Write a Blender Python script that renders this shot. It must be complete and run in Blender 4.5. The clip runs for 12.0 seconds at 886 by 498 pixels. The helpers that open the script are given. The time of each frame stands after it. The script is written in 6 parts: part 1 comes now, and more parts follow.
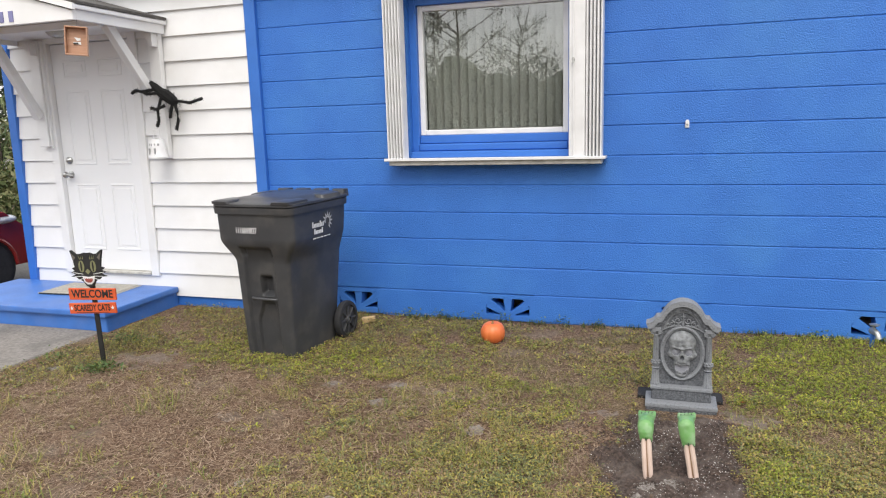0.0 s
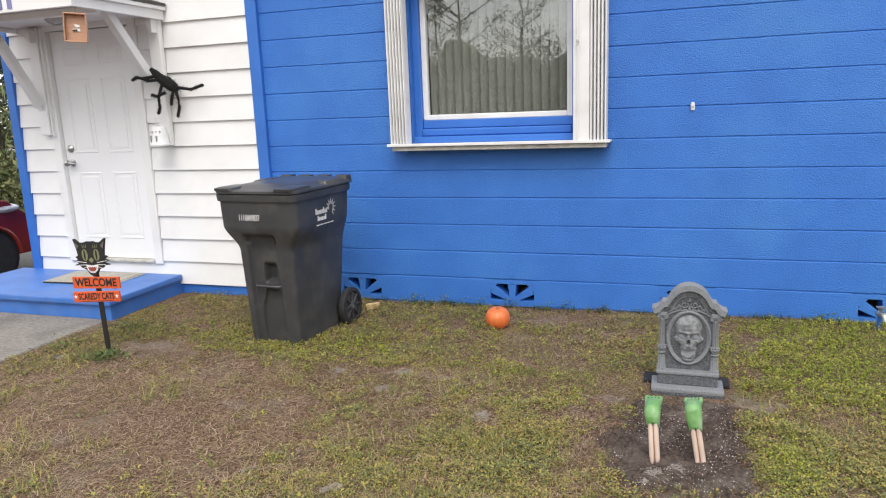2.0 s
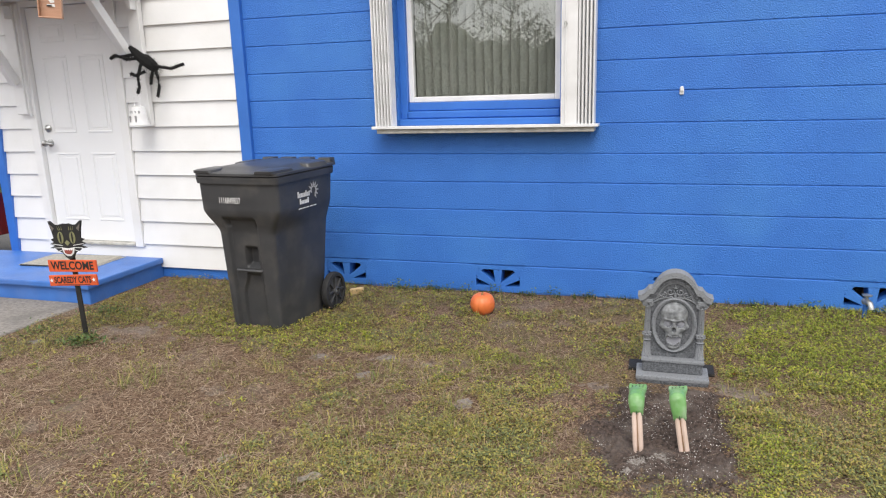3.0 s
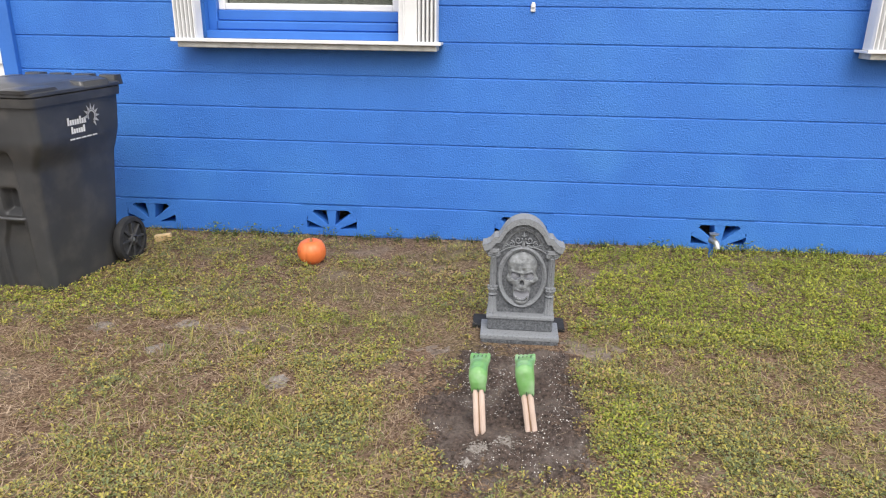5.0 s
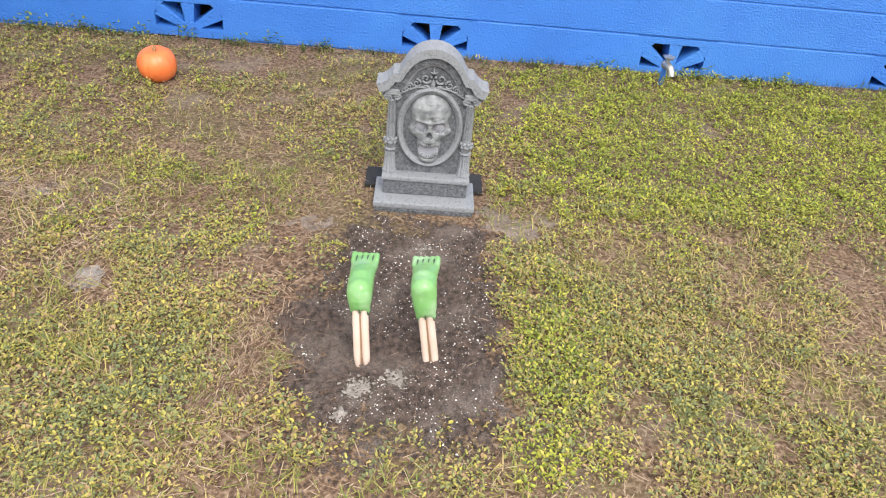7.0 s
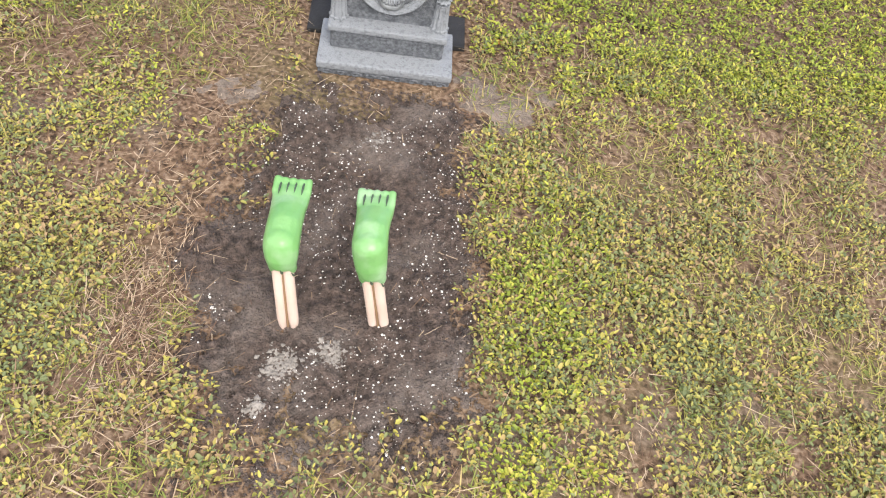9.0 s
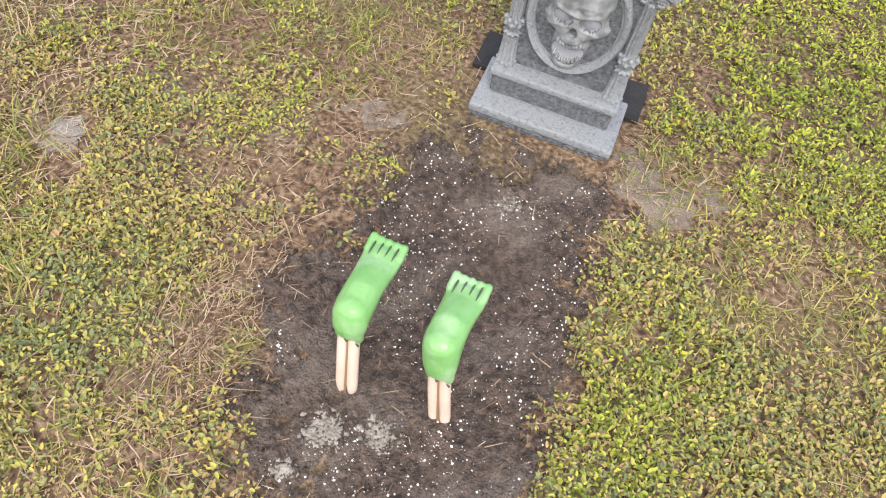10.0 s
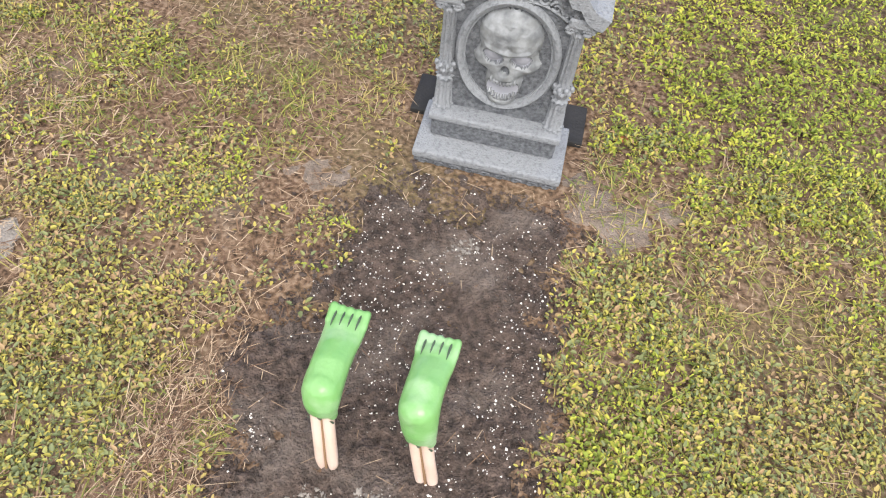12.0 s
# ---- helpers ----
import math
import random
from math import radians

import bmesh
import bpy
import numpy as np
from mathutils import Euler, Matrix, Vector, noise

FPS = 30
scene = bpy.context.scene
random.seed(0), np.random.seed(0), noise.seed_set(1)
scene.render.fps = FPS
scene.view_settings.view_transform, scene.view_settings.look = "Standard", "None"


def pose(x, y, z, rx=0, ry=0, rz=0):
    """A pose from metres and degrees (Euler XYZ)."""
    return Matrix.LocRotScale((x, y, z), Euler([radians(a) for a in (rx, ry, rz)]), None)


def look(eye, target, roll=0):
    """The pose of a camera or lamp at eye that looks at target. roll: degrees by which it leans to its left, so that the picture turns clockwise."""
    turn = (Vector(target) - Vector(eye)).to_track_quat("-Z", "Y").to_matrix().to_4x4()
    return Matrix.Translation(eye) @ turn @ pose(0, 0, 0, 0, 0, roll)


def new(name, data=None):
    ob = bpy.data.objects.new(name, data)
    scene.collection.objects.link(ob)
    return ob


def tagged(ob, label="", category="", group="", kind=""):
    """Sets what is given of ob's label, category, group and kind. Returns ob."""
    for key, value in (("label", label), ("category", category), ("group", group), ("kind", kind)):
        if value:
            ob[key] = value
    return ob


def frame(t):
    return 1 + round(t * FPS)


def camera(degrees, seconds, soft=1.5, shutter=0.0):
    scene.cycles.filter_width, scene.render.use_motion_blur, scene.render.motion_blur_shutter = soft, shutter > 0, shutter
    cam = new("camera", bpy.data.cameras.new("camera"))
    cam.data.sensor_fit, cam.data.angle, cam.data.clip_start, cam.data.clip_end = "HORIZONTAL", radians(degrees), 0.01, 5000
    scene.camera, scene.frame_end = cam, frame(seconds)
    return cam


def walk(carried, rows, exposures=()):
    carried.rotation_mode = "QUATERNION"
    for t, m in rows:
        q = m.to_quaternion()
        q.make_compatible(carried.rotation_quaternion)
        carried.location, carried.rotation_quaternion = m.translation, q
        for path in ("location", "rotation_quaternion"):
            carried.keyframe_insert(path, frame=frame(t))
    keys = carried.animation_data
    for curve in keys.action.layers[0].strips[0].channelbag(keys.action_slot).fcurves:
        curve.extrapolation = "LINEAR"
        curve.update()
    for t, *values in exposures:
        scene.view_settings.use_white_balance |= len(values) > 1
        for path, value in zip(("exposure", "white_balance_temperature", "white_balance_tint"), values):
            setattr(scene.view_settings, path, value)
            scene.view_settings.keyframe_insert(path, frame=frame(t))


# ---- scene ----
cam = camera(65.3, 12.0, soft=1.15)
PATH = [
    (0, (0.478, -0.01, 1.467), (-0.129, 1.862, 1.11), -1.7),
    (0.5, (0.474, -0.005, 1.466), (-0.129, 1.865, 1.091), -2.0),
    (1, (0.467, 0.005, 1.465), (-0.129, 1.873, 1.07), -2.0),
    (1.5, (0.463, 0.01, 1.464), (-0.15, 1.874, 1.074), -2.1),
    (2, (0.464, 0.008, 1.465), (-0.15, 1.87, 1.067), -2.2),
    (2.5, (0.451, 0.026, 1.462), (-0.138, 1.889, 1.035), -2.1),
    (4.3, (0.556, 0.405, 1.414), (0.019, 2.263, 0.906), 0.7),
    (4.5, (0.55, 0.481, 1.405), (0.121, 2.343, 0.814), 1.3),
    (5, (0.495, 0.685, 1.387), (0.322, 2.569, 0.738), 0.8),
    (5.5, (0.445, 0.866, 1.401), (0.528, 2.707, 0.622), 1.4),
    (6, (0.506, 1.065, 1.387), (0.413, 2.884, 0.561), 1.6),
    (6.5, (0.553, 1.249, 1.35), (0.499, 2.97, 0.333), 3.9),
    (6.7, (0.542, 1.344, 1.334), (0.628, 3.02, 0.247), 5.3),
    (8.3, (0.586, 1.932, 1.363), (0.682, 3.255, -0.134), 9.4),
    (8.5, (0.607, 1.961, 1.35), (0.692, 3.294, -0.138), 8.6),
    (9, (0.579, 2.129, 1.282), (0.801, 3.212, -0.385), 15.3),
    (9.5, (0.56, 2.27, 1.27), (0.729, 3.232, -0.475), 14.7),
    (10, (0.654, 2.383, 1.249), (0.433, 3.366, -0.478), 10.3),
    (10.5, (0.733, 2.438, 1.221), (0.291, 3.357, -0.5), 2.6),
    (11, (0.695, 2.434, 1.244), (0.281, 3.41, -0.453), 1.7),
    (11.5, (0.639, 2.417, 1.242), (0.393, 3.412, -0.476), 6.9),
    (12, (0.643, 2.448, 1.263), (0.501, 3.509, -0.427), 6.5),
]
walk(cam, [(t, look(eye, target, roll)) for t, eye, target, roll in PATH],
     exposures=[(0, 0.31), (2.7, 0.31), (4.3, 0.42), (5.0, 0.55), (5.5, 0.74), (6.5, 0.92), (8.5, 0.95), (12, 0.95)])

# ---- world and light ----
world = bpy.data.worlds.new("sky")
scene.world = world
world.use_nodes = True
wn, wl = world.node_tree.nodes, world.node_tree.links
wn.clear()
sky = wn.new("ShaderNodeTexSky")
sky.sky_type, sky.sun_disc = "NISHITA", False
sky.sun_elevation, sky.sun_rotation = radians(58), radians(160)
sky.dust_density, sky.air_density = 4.0, 1.0
# cloud cover: grey-white with thinner gaps
wtc = wn.new("ShaderNodeTexCoord")
wmap = wn.new("ShaderNodeMapping")
wmap.inputs["Scale"].default_value = (1.0, 1.0, 2.5)
wno = wn.new("ShaderNodeTexNoise")
wno.inputs["Scale"].default_value, wno.inputs["Detail"].default_value = 2.2, 6
wra = wn.new("ShaderNodeValToRGB")
wra.color_ramp.elements[0].position, wra.color_ramp.elements[0].color = 0.3, (6.5, 6.5, 6.6, 1)
wra.color_ramp.elements[1].position, wra.color_ramp.elements[1].color = 0.7, (12.4, 12.2, 12.0, 1)
wmix = wn.new("ShaderNodeMixRGB")
wmix.inputs["Fac"].default_value = 0.8
wbg = wn.new("ShaderNodeBackground")
wbg.inputs["Strength"].default_value = 0.15
wout = wn.new("ShaderNodeOutputWorld")
wl.new(wtc.outputs["Generated"], wmap.inputs["Vector"])
wl.new(wmap.outputs["Vector"], wno.inputs["Vector"])
wl.new(wno.outputs["Fac"], wra.inputs["Fac"])
wl.new(sky.outputs["Color"], wmix.inputs["Color1"])
wl.new(wra.outputs["Color"], wmix.inputs["Color2"])
wl.new(wmix.outputs["Color"], wbg.inputs["Color"])
wl.new(wbg.outputs["Background"], wout.inputs["Surface"])
sun_data = bpy.data.lights.new("sun", "SUN")
sun_data.energy, sun_data.angle, sun_data.color = 1.5, radians(35), (1.0, 0.96, 0.9)
sun = new("sun", sun_data)
sun.matrix_world = look((4, -8, 14), (0.4, 3.5, 0))

# ---- materials ----
def mat(name, c1, c2=None, scale=8.0, rough=0.7, bump=0.2, bscale=120.0, metal=0.0, stain=None, stain_scale=1.2,
        stain_amount=0.4, island=0.0, spec=0.5, dist=0.01, detail=5.0, per_object=0.0, stretch=(1, 1, 1)):
    m = bpy.data.materials.new(name)
    m.use_nodes = True
    n, l = m.node_tree.nodes, m.node_tree.links
    b = n["Principled BSDF"]
    b.inputs["Roughness"].default_value = rough
    b.inputs["Metallic"].default_value = metal
    b.inputs["Specular IOR Level"].default_value = spec
    c2 = c2 or tuple(v * 0.8 for v in c1)
    geo = n.new("ShaderNodeNewGeometry")
    mp = n.new("ShaderNodeMapping")
    mp.inputs["Scale"].default_value = stretch
    l.new(geo.outputs["Position"], mp.inputs["Vector"])
    no = n.new("ShaderNodeTexNoise")
    no.inputs["Scale"].default_value, no.inputs["Detail"].default_value = scale, detail
    l.new(mp.outputs["Vector"], no.inputs["Vector"])
    ra = n.new("ShaderNodeValToRGB")
    ra.color_ramp.elements[0].position, ra.color_ramp.elements[0].color = 0.34, (*c2, 1)
    ra.color_ramp.elements[1].position, ra.color_ramp.elements[1].color = 0.66, (*c1, 1)
    l.new(no.outputs["Fac"], ra.inputs["Fac"])
    col = ra.outputs["Color"]
    if stain:
        ns = n.new("ShaderNodeTexNoise")
        ns.inputs["Scale"].default_value, ns.inputs["Detail"].default_value = stain_scale, 7
        l.new(mp.outputs["Vector"], ns.inputs["Vector"])
        rs = n.new("ShaderNodeValToRGB")
        rs.color_ramp.elements[0].position, rs.color_ramp.elements[1].position = 0.48, 0.68
        rs.color_ramp.elements[1].color = (stain_amount,) * 3 + (1,)
        rs.color_ramp.elements[0].color = (0, 0, 0, 1)
        l.new(ns.outputs["Fac"], rs.inputs["Fac"])
        mx = n.new("ShaderNodeMixRGB")
        l.new(rs.outputs["Color"], mx.inputs["Fac"])
        l.new(col, mx.inputs["Color1"])
        mx.inputs["Color2"].default_value = (*stain, 1)
        col = mx.outputs["Color"]
    if island or per_object:
        if island:
            src = geo.outputs["Random Per Island"]
        else:
            oi = n.new("ShaderNodeObjectInfo")
            src = oi.outputs["Random"]
        mr = n.new("ShaderNodeMapRange")
        k = island or per_object
        mr.inputs["To Min"].default_value, mr.inputs["To Max"].default_value = 1 - k, 1 + k
        l.new(src, mr.inputs["Value"])
        hs = n.new("ShaderNodeHueSaturation")
        l.new(mr.outputs["Result"], hs.inputs["Value"])
        l.new(col, hs.inputs["Color"])
        col = hs.outputs["Color"]
    l.new(col, b.inputs["Base Color"])
    if bump:
        nb = n.new("ShaderNodeTexNoise")
        nb.inputs["Scale"].default_value, nb.inputs["Detail"].default_value = bscale, 3
        l.new(mp.outputs["Vector"], nb.inputs["Vector"])
        bp = n.new("ShaderNodeBump")
        bp.inputs["Strength"].default_value, bp.inputs["Distance"].default_value = bump, dist
        l.new(nb.outputs["Fac"], bp.inputs["Height"])
        l.new(bp.outputs["Normal"], b.inputs["Normal"])
    return m


def leafy(name, colours, rough=0.55, patch_scale=1.6, spread=0.5):
    """Foliage: a palette picked by the piece's random number and by patches over the ground."""
    m = bpy.data.materials.new(name)
    m.use_nodes = True
    n, l = m.node_tree.nodes, m.node_tree.links
    b = n["Principled BSDF"]
    b.inputs["Roughness"].default_value = rough
    b.inputs["Specular IOR Level"].default_value = 0.3
    geo = n.new("ShaderNodeNewGeometry")
    no = n.new("ShaderNodeTexNoise")
    no.inputs["Scale"].default_value, no.inputs["Detail"].default_value = patch_scale, 4
    l.new(geo.outputs["Position"], no.inputs["Vector"])
    ad = n.new("ShaderNodeMath")
    ad.operation = "MULTIPLY_ADD"
    ad.inputs[1].default_value, ad.inputs[2].default_value = spread, -spread / 2
    l.new(geo.outputs["Random Per Island"], ad.inputs[0])
    sm = n.new("ShaderNodeMath")
    l.new(no.outputs["Fac"], sm.inputs[0])
    l.new(ad.outputs[0], sm.inputs[1])
    ra = n.new("ShaderNodeValToRGB")
    while len(ra.color_ramp.elements) < len(colours):
        ra.color_ramp.elements.new(0.5)
    for i, c in enumerate(colours):
        ra.color_ramp.elements[i].position = 0.2 + 0.6 * i / (len(colours) - 1)
        ra.color_ramp.elements[i].color = (*c, 1)
    l.new(sm.outputs[0], ra.inputs["Fac"])
    l.new(ra.outputs["Color"], b.inputs["Base Color"])
    return m


BLUE = mat("blue_masonry_paint", (0.035, 0.170, 0.575), (0.030, 0.150, 0.525), scale=3, rough=0.55, bump=0.8, bscale=110, dist=0.008,
           stain=(0.05, 0.20, 0.55), stain_scale=1.5, stain_amount=0.6)
BLUE_TRIM = mat("blue_trim_paint", (0.036, 0.16, 0.55), (0.030, 0.14, 0.49), scale=5, rough=0.45, bump=0.15, bscale=60)
BLUE_FLOOR = mat("blue_porch_paint", (0.058, 0.185, 0.55), (0.045, 0.15, 0.47), scale=6, rough=0.4, bump=0.2, bscale=90, stain=(0.12, 0.2, 0.45), stain_scale=4)
WHITE = mat("white_paint", (0.81, 0.81, 0.81), (0.77, 0.773, 0.776), scale=3, rough=0.5, bump=0.1, bscale=50, stain=(0.64, 0.63, 0.60), stain_scale=2.5, stain_amount=0.35)
WHITE_DOOR = mat("white_door_paint", (0.84, 0.845, 0.85), (0.81, 0.815, 0.82), scale=2, rough=0.4, bump=0.05, bscale=60)
WHITE_METAL = mat("white_enamel", (0.78, 0.78, 0.785), (0.71, 0.71, 0.715), scale=6, rough=0.35, bump=0.05, stain=(0.56, 0.56, 0.55), stain_scale=7, stain_amount=0.35)
DIRTY_METAL = mat("weathered_track", (0.55, 0.54, 0.50), (0.36, 0.35, 0.32), scale=14, rough=0.5, bump=0.2)
SHINGLE = mat("roof_shingle", (0.10, 0.095, 0.09), (0.06, 0.055, 0.05), scale=40, rough=0.9, bump=0.5)
CONCRETE = mat("concrete", (0.30, 0.275, 0.25), (0.19, 0.175, 0.16), scale=38, rough=0.9, bump=0.8, bscale=160, stain=(0.14, 0.13, 0.12), stain_scale=2.6, stain_amount=0.75)
ASPHALT = mat("asphalt", (0.13, 0.125, 0.12), (0.08, 0.078, 0.075), scale=30, rough=0.9, bump=0.5, bscale=150)
BIN = mat("black_bin_plastic", (0.046, 0.047, 0.050), (0.034, 0.035, 0.038), scale=5, rough=0.48, bump=0.25, bscale=300, dist=0.003,
          stain=(0.085, 0.08, 0.074), stain_scale=9, stain_amount=0.5)
BIN_LID = mat("black_lid_plastic", (0.055, 0.056, 0.060), (0.042, 0.043, 0.046), scale=5, rough=0.33, bump=0.15, bscale=300, dist=0.003, stain=(0.09, 0.09, 0.09), stain_scale=5, stain_amount=0.3)
RUBBER = mat("black_rubber", (0.025, 0.025, 0.026), (0.016, 0.016, 0.017), scale=30, rough=0.75, bump=0.2)
WHITE_INK = mat("white_print", (0.75, 0.75, 0.75), rough=0.6, bump=0)
STONE = mat("painted_foam_stone", (0.135, 0.142, 0.155), (0.062, 0.067, 0.076), scale=120, rough=0.75, bump=0.8, bscale=210, dist=0.006, stain=(0.21, 0.22, 0.235), stain_scale=60, stain_amount=0.35)
STONE_LIGHT = mat("drybrushed_foam_stone", (0.30, 0.314, 0.334), (0.165, 0.175, 0.19), scale=110, rough=0.75, bump=0.7, bscale=210, dist=0.006, stain=(0.13, 0.137, 0.148), stain_scale=110, stain_amount=0.6)
SKULL = mat("drybrushed_skull_paint", (0.275, 0.288, 0.30), (0.13, 0.138, 0.147), scale=42, rough=0.65, bump=0.35, bscale=160, dist=0.004, stain=(0.13, 0.135, 0.13), stain_scale=36, stain_amount=0.55)
STONE_GREY = mat("plain_grey_foam", (0.29, 0.295, 0.33), (0.26, 0.265, 0.295), scale=20, rough=0.5, bump=0.1)
BLACK_FOAM = mat("black_board", (0.022, 0.021, 0.021), (0.012, 0.012, 0.012), scale=20, rough=0.8, bump=0.3)
GREEN = mat("green_plastic", (0.18, 0.355, 0.135), (0.128, 0.305, 0.088), scale=14, rough=0.30, bump=0.12, bscale=90, stain=(0.31, 0.44, 0.28), stain_scale=16, stain_amount=0.6)
GREEN_DARK = mat("dark_green_shading_paint", (0.065, 0.095, 0.06), (0.04, 0.065, 0.04), scale=60, rough=0.6, bump=0)
BONE = mat("bone_plastic", (0.61, 0.475, 0.405), (0.55, 0.415, 0.345), scale=18, rough=0.5, bump=0.15, stain=(0.50, 0.36, 0.27), stain_scale=16, stain_amount=0.3)
BONE_SEAM = mat("brown_seam_paint", (0.23, 0.14, 0.075), rough=0.7, bump=0)
ORANGE = mat("orange_pumpkin_plastic", (0.70, 0.175, 0.05), (0.62, 0.14, 0.035), scale=9, rough=0.4, bump=0.1, stain=(0.8, 0.3, 0.1), stain_scale=8, stain_amount=0.3)
STEM = mat("dry_stem", (0.36, 0.22, 0.10), (0.24, 0.14, 0.06), scale=60, rough=0.8)
SIGN_ORANGE = mat("orange_sign_paint", (0.66, 0.105, 0.03), (0.56, 0.085, 0.022), scale=12, rough=0.55, bump=0.1)
SIGN_BLACK = mat("black_sign_paint", (0.018, 0.018, 0.018), (0.012, 0.012, 0.012), scale=20, rough=0.5, bump=0.1)
EYE_GREEN = mat("olive_eye_paint", (0.22, 0.22, 0.11), (0.18, 0.18, 0.09), scale=40, rough=0.5, bump=0)
MOUTH = mat("dark_red_paint", (0.28, 0.06, 0.045), rough=0.5, bump=0)
FUR = mat("black_fur", (0.012, 0.012, 0.012), (0.006, 0.006, 0.006), scale=80, rough=0.95, bump=1.0, bscale=300)
WOOD = mat("varnished_wood", (0.50, 0.29, 0.19), (0.42, 0.235, 0.145), scale=10, rough=0.45, bump=0.15, stretch=(1, 1, 8))
WOOD_PALE = mat("pale_cut_wood", (0.62, 0.45, 0.24), (0.52, 0.36, 0.18), scale=25, rough=0.7, bump=0.2)
METAL = mat("brushed_nickel", (0.55, 0.55, 0.54), (0.42, 0.42, 0.41), scale=20, rough=0.28, bump=0.05, metal=1.0)
GALV = mat("dull_tap_metal", (0.52, 0.52, 0.50), (0.36, 0.36, 0.34), scale=40, rough=0.4, bump=0.15, metal=0.8)
MAT_WEAVE = mat("worn_doormat", (0.56, 0.53, 0.47), (0.38, 0.36, 0.31), scale=35, rough=0.95, bump=0.7, bscale=250, stretch=(1, 4, 1))
BLIND = mat("vertical_blind_fabric", (0.66, 0.66, 0.63), (0.60, 0.60, 0.57), scale=6, rough=0.85, bump=0.1)
ROOM = mat("dark_room_dimness", (0.20, 0.19, 0.17), rough=0.9, bump=0)
VOID = mat("crawl_space_dirt", (0.20, 0.15, 0.115), rough=0.95, bump=0.3)
CAR_RED = mat("dark_red_car_paint", (0.23, 0.02, 0.022), (0.20, 0.016, 0.018), scale=2, rough=0.18, bump=0)
CAR_DARK = mat("dark_glass_and_trim", (0.015, 0.016, 0.018), rough=0.1, bump=0)
LAMP_CLEAR = mat("headlight_lens", (0.6, 0.62, 0.65), (0.4, 0.42, 0.45), scale=30, rough=0.1, bump=0.1)
BARK = mat("bark", (0.10, 0.08, 0.065), (0.06, 0.05, 0.04), scale=20, rough=0.9, bump=0.6, bscale=40)
SOIL = mat("potting_soil", (0.16, 0.114, 0.094), (0.052, 0.038, 0.032), scale=60, rough=0.95, bump=1.0, bscale=200, dist=0.02,
           stain=(0.25, 0.205, 0.18), stain_scale=7.0, stain_amount=0.6)
DIRT = mat("sandy_dirt", (0.215, 0.165, 0.13), (0.115, 0.09, 0.072), scale=90, rough=0.95, bump=0.7, bscale=240, stain=(0.25, 0.205, 0.17), stain_scale=14, stain_amount=0.7)
PERLITE = mat("white_perlite", (0.80, 0.78, 0.74), (0.66, 0.62, 0.57), scale=60, rough=0.8, bump=0)
SAND = mat("grey_sand_crumb", (0.30, 0.27, 0.243), (0.18, 0.16, 0.143), scale=70, rough=0.95, bump=0.6, bscale=200)
CLOVER = leafy("ground_cover_leaves", [(0.125, 0.145, 0.062), (0.175, 0.192, 0.075), (0.235, 0.23, 0.07), (0.30, 0.272, 0.06), (0.37, 0.315, 0.068), (0.29, 0.195, 0.10)], spread=0.8, patch_scale=3.2)
LUSH = leafy("lush_green_leaves", [(0.135, 0.172, 0.026), (0.205, 0.248, 0.032), (0.272, 0.308, 0.036), (0.355, 0.345, 0.048)], spread=0.8, patch_scale=3.0)
BLADE = leafy("grass_blades", [(0.11, 0.145, 0.028), (0.19, 0.21, 0.045), (0.29, 0.265, 0.065), (0.36, 0.27, 0.11)], spread=0.7)
STRAW = leafy("dry_straw", [(0.105, 0.056, 0.034), (0.20, 0.125, 0.077), (0.285, 0.193, 0.124), (0.41, 0.31, 0.215)], spread=1.0)
FAR_LEAF = leafy("tree_leaves", [(0.014, 0.024, 0.011), (0.027, 0.041, 0.017), (0.05, 0.068, 0.026)], patch_scale=0.7)
WALL_WEED = leafy("dark_weed_leaves", [(0.045, 0.085, 0.028), (0.085, 0.135, 0.038), (0.14, 0.18, 0.05)], patch_scale=4)
PALM_LEAF = leafy("palm_leaves", [(0.05, 0.085, 0.03), (0.11, 0.14, 0.05), (0.24, 0.23, 0.11)], patch_scale=1.5)

glass = bpy.data.materials.new("window_glass")
glass.use_nodes = True
gn, gl = glass.node_tree.nodes, glass.node_tree.links
gn.clear()
g_out, g_mix = gn.new("ShaderNodeOutputMaterial"), gn.new("ShaderNodeMixShader")
g_tr, g_gl, g_fr = gn.new("ShaderNodeBsdfTransparent"), gn.new("ShaderNodeBsdfGlossy"), gn.new("ShaderNodeLayerWeight")
g_tr.inputs["Color"].default_value = (0.93, 0.95, 0.93, 1)
g_gl.inputs["Roughness"].default_value = 0.01
g_fr.inputs["Blend"].default_value = 0.5
g_pw, g_ma = gn.new("ShaderNodeMath"), gn.new("ShaderNodeMath")
g_pw.operation, g_ma.operation = "POWER", "MULTIPLY_ADD"
g_pw.inputs[1].default_value, g_ma.inputs[1].default_value, g_ma.inputs[2].default_value = 4.0, 0.75, 0.17
gl.new(g_fr.outputs["Facing"], g_pw.inputs[0])
gl.new(g_pw.outputs[0], g_ma.inputs[0])
gl.new(g_ma.outputs[0], g_mix.inputs[0])
gl.new(g_tr.outputs[0], g_mix.inputs[1])
gl.new(g_gl.outputs[0], g_mix.inputs[2])
gl.new(g_mix.outputs[0], g_out.inputs["Surface"])

# lawn soil: dirt, thatch and moss in patches
lawn_mat = bpy.data.materials.new("lawn_dirt_and_thatch")
lawn_mat.use_nodes = True
n, l = lawn_mat.node_tree.nodes, lawn_mat.node_tree.links
b = n["Principled BSDF"]
b.inputs["Roughness"].default_value = 0.95
b.inputs["Specular IOR Level"].default_value = 0.15
geo = n.new("ShaderNodeNewGeometry")


